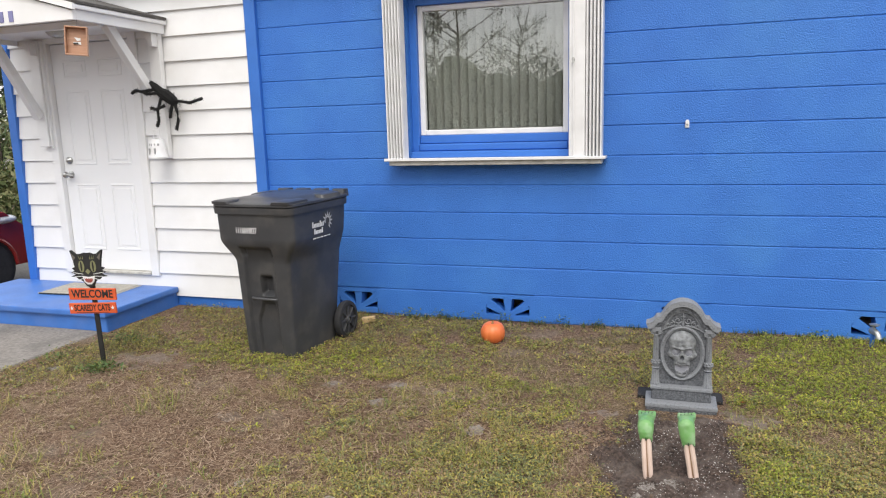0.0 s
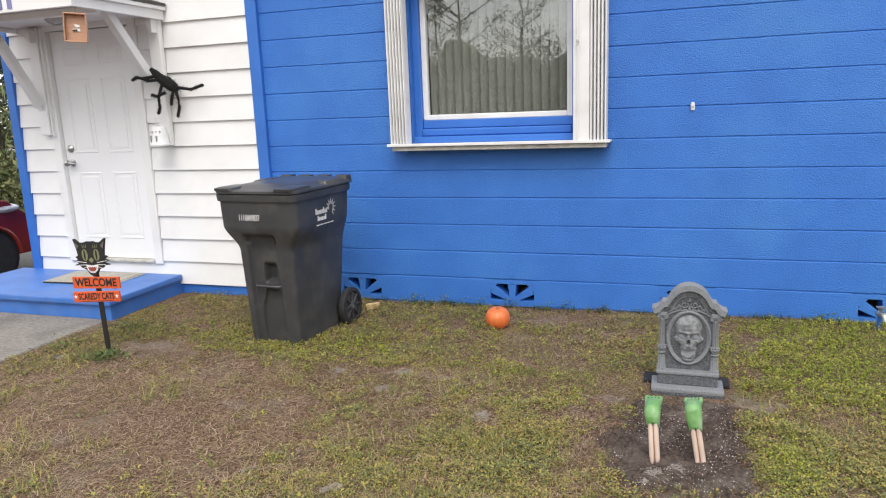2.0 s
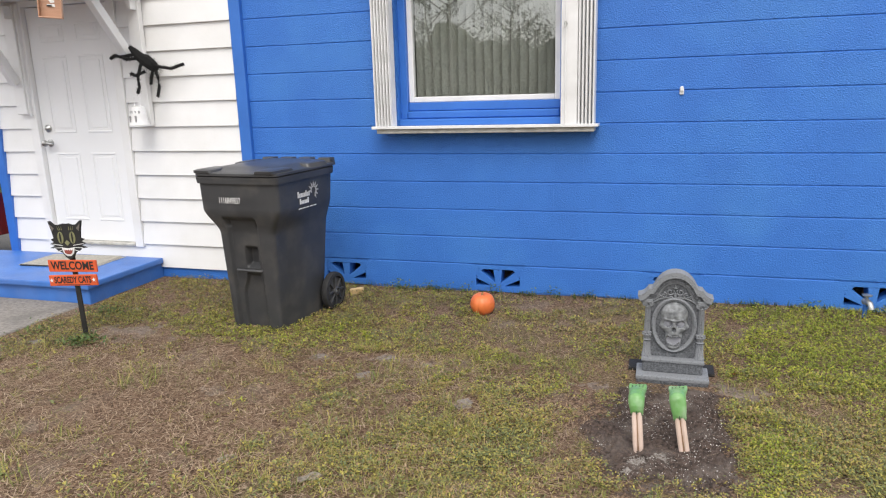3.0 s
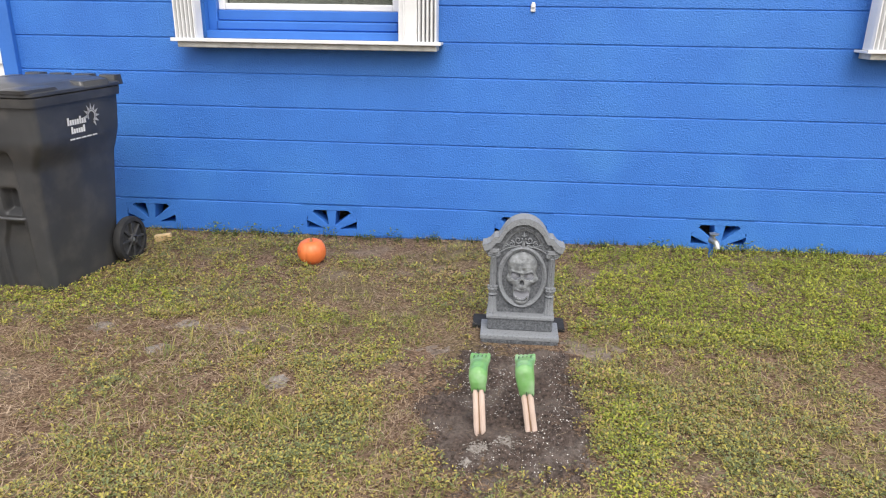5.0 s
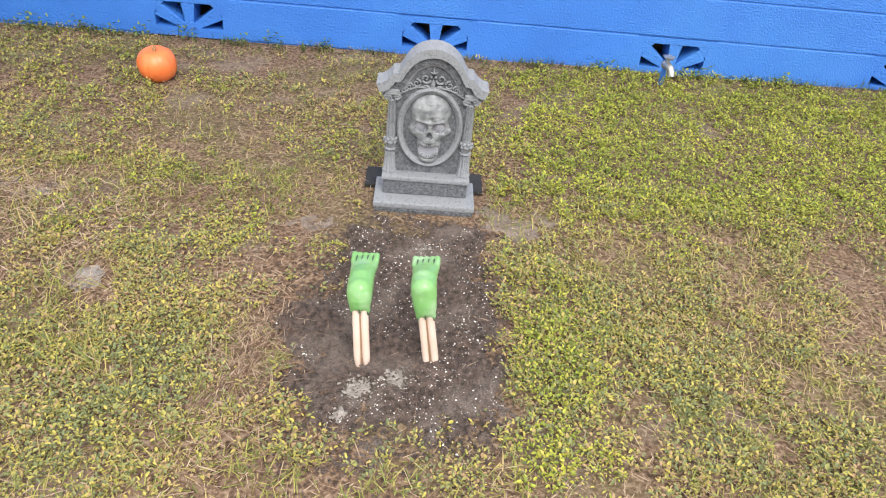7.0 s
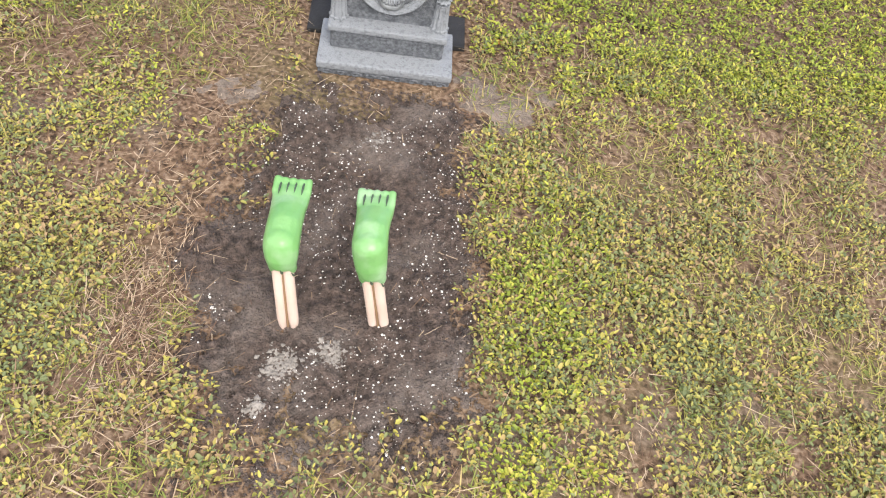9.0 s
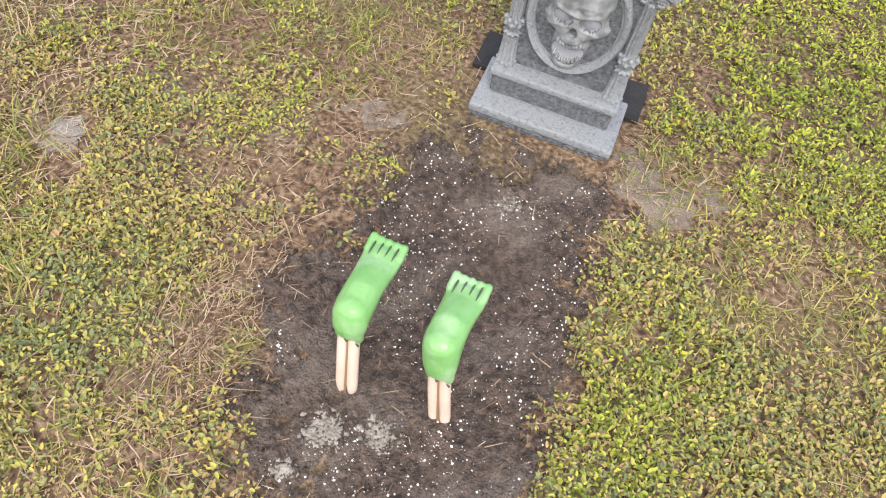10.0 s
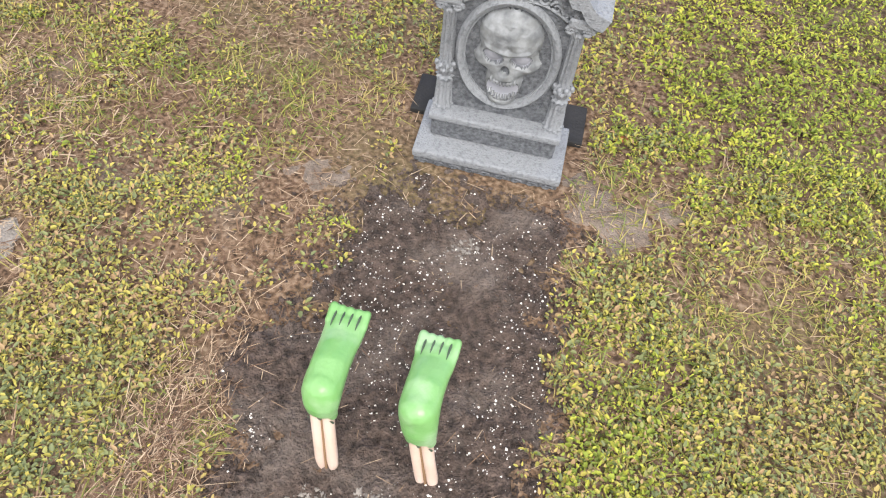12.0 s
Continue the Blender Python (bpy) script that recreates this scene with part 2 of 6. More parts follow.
def ramp_noise(scale, detail, stops):
    no = n.new("ShaderNodeTexNoise")
    no.inputs["Scale"].default_value, no.inputs["Detail"].default_value = scale, detail
    l.new(geo.outputs["Position"], no.inputs["Vector"])
    ra = n.new("ShaderNodeValToRGB")
    while len(ra.color_ramp.elements) < len(stops):
        ra.color_ramp.elements.new(0.5)
    for i, (p, c) in enumerate(stops):
        ra.color_ramp.elements[i].position, ra.color_ramp.elements[i].color = p, (*c, 1)
    l.new(no.outputs["Fac"], ra.inputs["Fac"])
    return ra.outputs["Color"], no.outputs["Fac"]


fine, fine_fac = ramp_noise(80, 8, [(0.34, (0.05, 0.034, 0.024)), (0.5, (0.15, 0.096, 0.062)), (0.66, (0.25, 0.178, 0.126))])
moss, _ = ramp_noise(60, 6, [(0.35, (0.06, 0.055, 0.027)), (0.6, (0.145, 0.13, 0.06)), (0.75, (0.22, 0.195, 0.10))])
patch, _ = ramp_noise(1.7, 6, [(0.5, (0, 0, 0)), (0.72, (0.7, 0.7, 0.7))])
mx = n.new("ShaderNodeMixRGB")
l.new(patch, mx.inputs["Fac"])
l.new(fine, mx.inputs["Color1"])
l.new(moss, mx.inputs["Color2"])
grey, _ = ramp_noise(120, 4, [(0.3, (0.12, 0.096, 0.076)), (0.7, (0.25, 0.205, 0.165))])
bare, _ = ramp_noise(2.9, 7, [(0.56, (0, 0, 0)), (0.70, (0.7, 0.7, 0.7))])
mx2 = n.new("ShaderNodeMixRGB")
l.new(bare, mx2.inputs["Fac"])
l.new(mx.outputs["Color"], mx2.inputs["Color1"])
l.new(grey, mx2.inputs["Color2"])
l.new(mx2.outputs["Color"], b.inputs["Base Color"])
bp = n.new("ShaderNodeBump")
bp.inputs["Strength"].default_value, bp.inputs["Distance"].default_value = 0.7, 0.012
l.new(fine_fac, bp.inputs["Height"])
l.new(bp.outputs["Normal"], b.inputs["Normal"])


# ---- builders ----
def finish(name, bm, material, smooth=None):
    me = bpy.data.meshes.new(name)
    bmesh.ops.recalc_face_normals(bm, faces=bm.faces)
    bm.to_mesh(me)
    bm.free()
    for m in material if isinstance(material, (list, tuple)) else [material]:
        me.materials.append(m)
    if smooth:
        me.shade_smooth()
        me.set_sharp_from_angle(angle=radians(smooth))
    return me


def part(name, bm, material, parent=None, label="", smooth=None, m=None):
    ob = new(name, finish(name, bm, material, smooth))
    if parent:
        ob.parent = parent
    if m is not None:
        ob.matrix_basis = m
    return tagged(ob, label=label)


def thing(name, at, label, category, group="", kind="", turn=(0, 0, 0)):
    ob = new(name)
    ob.empty_display_size = 0.1
    ob.matrix_basis = pose(*at, *turn)
    return tagged(ob, label, category, group, kind)


def bm_new():
    return bmesh.new()


def box(bm, x0, x1, y0, y1, z0, z1, bevel=0.0, seg=1):
    r = bmesh.ops.create_cube(bm, size=1)
    vs = r["verts"]
    for v in vs:
        v.co = Vector((x0 + (v.co.x + 0.5) * (x1 - x0), y0 + (v.co.y + 0.5) * (y1 - y0), z0 + (v.co.z + 0.5) * (z1 - z0)))
    if bevel:
        es = list({e for v in vs for e in v.link_edges})
        bmesh.ops.bevel(bm, geom=es, offset=bevel, segments=seg, profile=0.6, affect="EDGES")
    return bm


def prism(bm, pts, y0, y1, bevel=0.0):
    """A polygon in the x-z plane, drawn out from y0 to y1."""
    a = [bm.verts.new((x, y0, z)) for x, z in pts]
    c = [bm.verts.new((x, y1, z)) for x, z in pts]
    f0 = bm.faces.new(a)
    bm.faces.new(c[::-1])
    for i in range(len(pts)):
        j = (i + 1) % len(pts)
        bm.faces.new((a[i], c[i], c[j], a[j]))
    if bevel:
        bmesh.ops.bevel(bm, geom=list(f0.edges), offset=bevel, segments=2, profile=0.6, affect="EDGES")
    return bm


def band(bm, outer, inner, y0, y1):
    """A strip between two polylines of the same length in the x-z plane, drawn out from y0 to y1."""
    rows = [[bm.verts.new((x, y, z)) for x, z in line] for line, y in ((outer, y0), (outer, y1), (inner, y1), (inner, y0))]
    for i in range(len(outer) - 1):
        for k in range(4):
            bm.faces.new((rows[k][i], rows[k][i + 1], rows[(k + 1) % 4][i + 1], rows[(k + 1) % 4][i]))
    for i in (0, -1):
        bm.faces.new([r[i] for r in rows])
    return bm


def tube(bm, pts, radius, sides=8, cap=True):
    rings = []
    pts = [Vector(p) for p in pts]
    for i, p in enumerate(pts):
        d = (pts[min(i + 1, len(pts) - 1)] - pts[max(i - 1, 0)]).normalized()
        q = d.to_track_quat("Z", "Y")
        r = radius[i] if isinstance(radius, (list, tuple)) else radius
        rings.append([bm.verts.new(p + q @ Vector((r * math.cos(a), r * math.sin(a), 0))) for a in [2 * math.pi * k / sides for k in range(sides)]])
    for a, c in zip(rings, rings[1:]):
        for k in range(sides):
            bm.faces.new((a[k], a[(k + 1) % sides], c[(k + 1) % sides], c[k]))
    if cap:
        bm.faces.new(rings[0][::-1])
        bm.faces.new(rings[-1])
    return bm


def lathe(bm, profile, sides=24, axis="z", at=(0, 0, 0), wob=None, cap=True):
    rings = []
    for r, h in profile:
        ring = []
        for k in range(sides):
            a = 2 * math.pi * k / sides
            rr = r * (wob(a) if wob else 1)
            p = (rr * math.cos(a), rr * math.sin(a), h) if axis == "z" else ((h, rr * math.cos(a), rr * math.sin(a)) if axis == "x" else (rr * math.cos(a), h, rr * math.sin(a)))
            ring.append(bm.verts.new(Vector(at) + Vector(p)))
        rings.append(ring)
    for a, c in zip(rings, rings[1:]):
        for k in range(sides):
            bm.faces.new((a[k], a[(k + 1) % sides], c[(k + 1) % sides], c[k]))
    if cap:
        bm.faces.new(rings[0][::-1])
        bm.faces.new(rings[-1])
    return bm


def ball(bm, at, r, sx=1, sy=1, sz=1, seg=16):
    q = bmesh.ops.create_uvsphere(bm, u_segments=seg, v_segments=max(6, seg // 2), radius=r)
    for v in q["verts"]:
        v.co = Vector((v.co.x * sx, v.co.y * sy, v.co.z * sz)) + Vector(at)
    return bm


def lettering(name, text, size, material, parent, m, width=None, height=None, label="", bold=0):
    """Words in the built-in font, as a thin mesh, centred on the pose m (x along the line, y up)."""
    cu = bpy.data.curves.new(name, "FONT")
    cu.body, cu.size, cu.extrude, cu.align_x, cu.align_y = text, size, 0.0006, "CENTER", "CENTER"
    cu.offset = 0.0012 * bold
    tmp = new(name, cu)
    me = bpy.data.meshes.new_from_object(tmp.evaluated_get(bpy.context.evaluated_depsgraph_get()))
    bpy.data.objects.remove(tmp)
    co = np.empty(len(me.vertices) * 3)
    me.vertices.foreach_get("co", co)
    co = co.reshape(-1, 3)
    if width:
        co[:, 0] = (co[:, 0] - co[:, 0].min()) / np.ptp(co[:, 0]) * width - width / 2
    if height:
        co[:, 1] = (co[:, 1] - co[:, 1].min()) / np.ptp(co[:, 1]) * height - height / 2
    me.vertices.foreach_set("co", co.ravel())
    me.materials.clear()
    me.materials.append(material)
    ob = new(name, me)
    ob.parent, ob.matrix_basis = parent, m
    return tagged(ob, label=label)


rng = np.random.default_rng(7)


def vnoise(x, y, scale, seed):
    """Smooth noise 0..1 over the plan."""
    g = np.random.default_rng(seed).random((256, 256))
    u, v = np.asarray(x) * scale + 100.0, np.asarray(y) * scale + 100.0
    i, j = np.floor(u).astype(int), np.floor(v).astype(int)
    fu, fv = u - i, v - j
    fu, fv = fu * fu * (3 - 2 * fu), fv * fv * (3 - 2 * fv)
    a, c = g[i % 256, j % 256], g[(i + 1) % 256, j % 256]
    d, e = g[i % 256, (j + 1) % 256], g[(i + 1) % 256, (j + 1) % 256]
    return (a * (1 - fu) + c * fu) * (1 - fv) + (d * (1 - fu) + e * fu) * fv


def gz(x, y):
    """Height of the ground."""
    x, y = np.asarray(x, float), np.asarray(y, float)
    drop = np.clip((-4.9 - x) / 1.6, 0, 1)
    z = 0.008 * np.clip(x, -5, 5) - 0.27 * drop * drop * (3 - 2 * drop)
    near = np.clip(1.5 - np.hypot(x, y - 2.5) / 6, 0, 1)
    return z + near * (0.016 * (vnoise(x, y, 1.6, 1) - 0.5) + 0.008 * (vnoise(x, y, 6, 2) - 0.5)) - 0.004


def grave(x, y):
    """1 on the bed of potting soil, 0 off it, soft and ragged between."""
    x, y = np.asarray(x, float), np.asarray(y, float)
    w = 0.252 + 0.02 * np.clip((3.25 - y) / 0.5, -1, 1)
    cx = 0.545 + 0.06 * (y - 2.95)
    d = np.maximum(np.abs(x - cx) / w, np.abs(y - 2.965) / 0.485)
    d = np.where((np.abs(x - cx) / w > 0.6) & (np.abs(y - 2.965) / 0.485 > 0.6), np.hypot(np.abs(x - cx) / w - 0.6, np.abs(y - 2.965) / 0.485 - 0.6) + 0.6, d)
    left = np.hypot((x - 0.29) / 0.12, (y - 2.88) / 0.2) + 0.2
    d = np.minimum(d, left)
    d = d + 0.28 * (vnoise(x, y, 9, 3) - 0.5) + 0.36 * (vnoise(x, y, 26, 4) - 0.5) + 0.25 * (vnoise(x, y, 70, 9) - 0.5)
    return np.clip((1.12 - d) / 0.34, 0, 1)

# ---- ground ----
def axis(lo, hi, step, far):
    mid = np.arange(lo, hi + step / 2, step)
    out = np.geomspace(0.2, far, 18)
    return np.concatenate([lo - out[::-1], mid, hi + out])


gx, gy = axis(-5.2, 4.6, 0.05, 400), axis(0.4, 5.2, 0.05, 400)
X, Y = np.meshgrid(gx, gy, indexing="ij")
Z = gz(X, Y)
nx, ny = X.shape
ids = np.arange(nx * ny).reshape(nx, ny)
quads = np.stack([ids[:-1, :-1], ids[1:, :-1], ids[1:, 1:], ids[:-1, 1:]], -1).reshape(-1, 4)
me = bpy.data.meshes.new("ground")
me.from_pydata(np.stack([X, Y, Z], -1).reshape(-1, 3).tolist(), [], quads.tolist())
me.materials.append(lawn_mat)
me.shade_smooth()
tagged(new("ground", me), "patchy brown front lawn of dirt, thatch and low weeds", "ground", kind="structure")

# soil bed in front of the headstone
sx, sy = np.arange(-0.02, 1.0, 0.0065), np.arange(2.33, 3.56, 0.0065)
X, Y = np.meshgrid(sx, sy, indexing="ij")
G = grave(X, Y)
Z = gz(X, Y) - 0.03 + 0.045 * G + G * (0.022 * (vnoise(X, Y, 14, 5) - 0.5) + 0.016 * (vnoise(X, Y, 45, 6) - 0.5) + 0.010 * (vnoise(X, Y, 110, 8) - 0.5))
nx, ny = X.shape
ids = np.arange(nx * ny).reshape(nx, ny)
quads = np.stack([ids[:-1, :-1], ids[1:, :-1], ids[1:, 1:], ids[:-1, 1:]], -1).reshape(-1, 4)
me = bpy.data.meshes.new("soil_bed")
me.from_pydata(np.stack([X, Y, Z], -1).reshape(-1, 3).tolist(), [], quads.tolist())
me.materials.append(SOIL)
me.shade_smooth()
tagged(new("soil_bed", me), "dark loose potting soil heaped over the lawn", "soil", kind="structure")


def soil_z(x, y):
    return gz(x, y) - 0.03 + 0.045 * grave(x, y)


# concrete path and driveway
bm = bm_new()
box(bm, -5.0, -3.60, 2.05, 4.05, -0.14, -0.022, 0.008)
box(bm, -5.0, -3.62, 0.0, 2.04, -0.14, -0.026, 0.008)
box(bm, -5.0, -3.63, -3.0, -0.01, -0.14, -0.024, 0.008)
tagged(part("path", bm, CONCRETE), "worn grey concrete front walk", "path", kind="structure")
bm = bm_new()
box(bm, -10.5, -5.95, -6, 12, -0.6, -0.30, 0.01)
tagged(part("driveway", bm, ASPHALT), "grey asphalt driveway beside the house", "driveway", kind="structure")

# ---- house ----
WALL, COURSE, C1, BLK = 4.9, 0.2032, 0.20, 0.4064
TOP = C1 + 12 * COURSE
RIGHT_END = 5.2
OPEN = [(-1.345, -0.126), (2.545, 3.764)]          # window openings
SILL, HEAD = C1 + 5 * COURSE, C1 + 11 * COURSE
bm = bm_new()
zs = (-0.3, SILL, HEAD, TOP + 0.1)
for a, c in ((-2.6, OPEN[0][0]), (OPEN[0][1], OPEN[1][0]), (OPEN[1][1], RIGHT_END)):
    box(bm, a, c, WALL + 0.006, WALL + 0.16, C1, zs[3])
for a, c in OPEN:
    box(bm, a, c, WALL + 0.006, WALL + 0.16, C1, zs[1])
    box(bm, a, c, WALL + 0.006, WALL + 0.16, zs[2], zs[3])
VENTS = [-0.62 + 1.2192 * k for k in (-1, 0, 1, 2, 3)]
edge = [-2.6] + [v for c in VENTS for v in (c - BLK / 2, c + BLK / 2)] + [RIGHT_END]
for a, c in zip(edge[::2], edge[1::2]):
    box(bm, a, c, WALL + 0.006, WALL + 0.16, -0.3, C1)
wall_front = tagged(part("wall_front", bm, BLUE), "bright blue painted concrete block wall", "wall", kind="structure")
bm = bm_new()
for (x0, x1, y0, y1) in ((RIGHT_END, RIGHT_END + 0.15, WALL, 12.0), (-5.2, -5.05, 4.93, 12.0), (-5.2, RIGHT_END, 12.0, 12.15)):
    box(bm, x0, x1, y0, y1, -0.5, TOP + 0.1)
tagged(part("wall_sides", bm, BLUE), "blue painted side and back walls", "wall", kind="structure")
bm = bm_new()
box(bm, -5.5, 5.6, 4.75, 12.4, TOP + 0.1, TOP + 0.16, 0.01)
box(bm, -5.5, 5.6, 4.73, 4.75, TOP + 0.02, TOP + 0.18, 0.004)
tagged(part("ceiling", bm, WHITE), "white eave boards closing the house", "roof", kind="structure")
# room shell added behind the blinds; its dimness is put into the dark colour
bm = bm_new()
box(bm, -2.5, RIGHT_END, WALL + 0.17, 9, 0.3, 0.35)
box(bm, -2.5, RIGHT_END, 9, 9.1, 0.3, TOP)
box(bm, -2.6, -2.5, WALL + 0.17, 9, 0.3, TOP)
tagged(part("wall_inside", bm, ROOM), "added room walls behind the windows, dimness put into their dark colour", "wall", kind="structure")
bm = bm_new()
box(bm, -2.6, RIGHT_END, WALL + 0.35, WALL + 0.4, -0.3, 0.28)
tagged(part("wall_crawl_space", bm, VOID), "dark crawl space behind the vent blocks", "wall", kind="structure")


def block_mesh(w):
    bm = box(bm_new(), 0.0002, w - 0.0002, WALL, WALL + 0.05, 0.0028, COURSE - 0.0028)
    front = [v for v in bm.verts if v.co.y < WALL + 0.01]
    es = [e for e in bm.edges if e.verts[0] in front and e.verts[1] in front and abs(e.verts[0].co.z - e.verts[1].co.z) < 0.01]
    bmesh.ops.bevel(bm, geom=es, offset=0.0042, segments=1, profile=0.6, affect="EDGES")
    return finish("block", bm, BLUE)


blocks_made = {}


def lay(x0, x1, k):
    w = round(x1 - x0, 4)
    if w < 0.03:
        return
    if w not in blocks_made:
        blocks_made[w] = block_mesh(w)
    ob = new("block", blocks_made[w])
    ob.parent = wall_front
    ob.location = (x0, random.uniform(-0.0005, 0.0005), C1 + (k - 1) * COURSE + random.uniform(-0.0008, 0.0008))


def lay_blocks():
    for k in range(0, 13):
        x = VENTS[0] - BLK / 2 - 2 * BLK + (BLK / 2 if k % 2 else 0)
        gaps = [(c - BLK / 2, c + BLK / 2) for c in VENTS] if k == 0 else (OPEN if 6 <= k <= 11 else [])
        while x < RIGHT_END:
            spans = [(max(x, -2.575), min(x + BLK, RIGHT_END))]
            for a, c in gaps:
                cut = []
                for s, e in spans:
                    if e <= a + 1e-4 or s >= c - 1e-4:
                        cut.append((s, e))
                    else:
                        cut += [(s, min(e, a)), (max(s, c), e)]
                spans = [s for s in cut if s[1] - s[0] > 0.03]
            for s, e in spans:
                lay(s, e, k)
            x += BLK
            if x > RIGHT_END:
                break


# vent blocks: a fan of openings cut through a block
def vent_block(cx):
    """Pierced block: solid rim with bars that fan out from the foot."""
    v = tagged(new("vent_block"), "blue painted concrete vent block with fan openings", "vent", "vent blocks along the wall")
    v.location = (cx, WALL, C1 - COURSE)
    h, w = COURSE, BLK
    bm = bm_new()
    box(bm, -w / 2, w / 2, 0, 0.12, 0, 0.044)
    box(bm, -w / 2, w / 2, 0, 0.12, h - 0.034, h - 0.003)
    box(bm, -w / 2, -0.165, 0, 0.12, 0.044, h - 0.034)
    box(bm, 0.165, w / 2, 0, 0.12, 0.044, h - 0.034)
    part("rim", bm, BLUE, v)
    for a in (-1.03, 0.0, 1.03):
        bm = bm_new()
        L = {0.0: 0.14}.get(a, 0.185)
        t0, t1 = (0.012, 0.038) if a else (0.016, 0.033)
        d, nn = Vector((math.sin(a), math.cos(a))), Vector((math.cos(a), -math.sin(a)))
        o = Vector((0, 0.034))
        pts = [o + nn * t0, o + d * L + nn * t1, o + d * L - nn * t1, o - nn * t0]
        prism(bm, [(max(-0.166, min(0.166, p.x)), min(p.y, h - 0.036)) for p in pts], 0.003, 0.12, 0.003)
        part("bar", bm, BLUE, v)
    for s in (-1, 1):
        bm = bm_new()
        prism(bm, [(s * 0.166, h - 0.034), (s * 0.166, 0.112), (s * 0.110, h - 0.034)], 0.002, 0.12)
        part("corner_web", bm, BLUE, v)
    bm = bm_new()
    prism(bm, [(-0.06, 0.04), (0.06, 0.04), (0.036, 0.072), (-0.036, 0.072)], 0.002, 0.12, 0.003)
    part("hub", bm, BLUE, v)
    return v


for c in VENTS:
    vent_block(c)


# windows with folding shutters
def window(x0, x1, name, flip):
    w = thing(name, (0, 0, 0), "white framed window with vertical blinds in a blue reveal", "window", kind="structure")
    xm0, xm1 = x0 + 0.055, x1 - 0.055
    z0, z1 = SILL + 0.165, SILL + 1.10
    bm = bm_new()
    f = 0.04
    for a in ((xm0, xm0 + f, z0, z1), (xm1 - f, xm1, z0, z1), (xm0 + f, xm1 - f, z0, z0 + f), (xm0 + f, xm1 - f, z1 - f, z1)):
        box(bm, a[0], a[1], WALL + 0.085, WALL + 0.14, a[2], a[3], 0.005)
    part("window_frame", bm, WHITE_METAL, w)
    bm = box(bm_new(), xm0 + f - 0.01, xm1 - f + 0.01, WALL + 0.112, WALL + 0.116, z0 + f - 0.01, z1 - f + 0.01)
    p = part("pane", bm, glass, w, "clear glass pane reflecting sky and trees")
    p.visible_shadow = False
    # blue reveal and stepped sill
    bm = bm_new()
    box(bm, x0, xm0, WALL + 0.05, WALL + 0.155, SILL, HEAD, 0.004)
    box(bm, xm1, x1, WALL + 0.05, WALL + 0.155, SILL, HEAD, 0.004)
    box(bm, xm0, xm1, WALL + 0.05, WALL + 0.155, z1, HEAD, 0.004)
    part("reveal", bm, BLUE_TRIM, w)
    bm = bm_new()
    box(bm, xm0, xm1, WALL + 0.07, WALL + 0.155, z0 - 0.06, z0, 0.005)
    box(bm, xm0, xm1, WALL + 0.035, WALL + 0.155, z0 - 0.115, z0 - 0.062, 0.008)
    box(bm, x0, x1, WALL - 0.01, WALL + 0.155, SILL, z0 - 0.116, 0.006)
    part("window_sill", bm, BLUE_TRIM, w, "blue painted stepped sill")
    n_sl = 16
    for i in range(n_sl):
        xa = xm0 + f + (xm1 - xm0 - 2 * f) * (i + 0.5) / n_sl
        hw = 0.042
        bm = bm_new()
        pts = [(-hw, 0), (-hw / 2, -0.005), (0, -0.0065), (hw / 2, -0.005), (hw, 0)]
        lo = [bm.verts.new((x, y, z0 + f)) for x, y in pts]
        hi = [bm.verts.new((x, y, z1 - f)) for x, y in pts]
        for k in range(4):
            bm.faces.new((lo[k], lo[k + 1], hi[k + 1], hi[k]))
        bmesh.ops.solidify(bm, geom=list(bm.faces), thickness=0.001)
        part("blind_slat", bm, BLIND, w, m=pose(xa, WALL + 0.19, 0, 0, 0, 38 + random.uniform(-3, 3)))
    bm = box(bm_new(), xm0, xm1, WALL + 0.18, WALL + 0.23, z1 - f, z1 - 0.01, 0.003)
    part("blind_rail", bm, BLIND, w)

    # the accordion shutter, folded open to both sides
    s = thing("folding_shutter", (0, 0, 0), "white metal accordion storm shutter folded open at the window", "shutter", "storm shutters")
    xs0, xs1, yb = x0 - 0.13, x1 + 0.20, WALL - 0.155
    bm = bm_new()
    box(bm, xs0 - 0.02, xs1 + 0.02, yb, WALL - 0.004, SILL - 0.012, SILL + 0.002, 0.002)
    box(bm, xs0 - 0.02, xs1 + 0.02, yb - 0.012, yb, SILL - 0.012, SILL + 0.008, 0.002)
    part("bottom_track", bm, WHITE_METAL, s, "white track with dirty grooves")
    bm = box(bm_new(), xs0 + 0.01, xs1 - 0.005, yb + 0.012, WALL - 0.006, SILL - 0.045, SILL - 0.0125, 0.003)
    part("track_bracket", bm, DIRTY_METAL, s, "weathered grey bracket under the track")
    bm = box(bm_new(), xs0 - 0.02, xs1 + 0.02, yb - 0.012, WALL - 0.004, HEAD - 0.02, HEAD + 0.03, 0.003)
    part("top_track", bm, WHITE_METAL, s)

    def folds(xa, xb, count):
        for i in range(count):
            a, c = xa + (xb - xa) * i / count, xa + (xb - xa) * (i + 1) / count
            bm = bm_new()
            pts = [(a, yb + 0.10), (a + 0.002, yb + 0.02), ((a + c) / 2 - 0.003, yb), ((a + c) / 2 + 0.003, yb), (c - 0.004, yb + 0.02), (c - 0.004, yb + 0.10)]
            lo = [bm.verts.new((x, y, SILL + 0.004)) for x, y in pts]
            hi = [bm.verts.new((x, y, HEAD - 0.02)) for x, y in pts]
            for k in range(len(pts)):
                j = (k + 1) % len(pts)
                bm.faces.new((lo[k], lo[j], hi[j], hi[k]))
            bm.faces.new(lo)
            bm.faces.new(hi)
            part("fold", bm, WHITE_METAL, s)
    folds(xs0, xs0 + 0.138, 6)
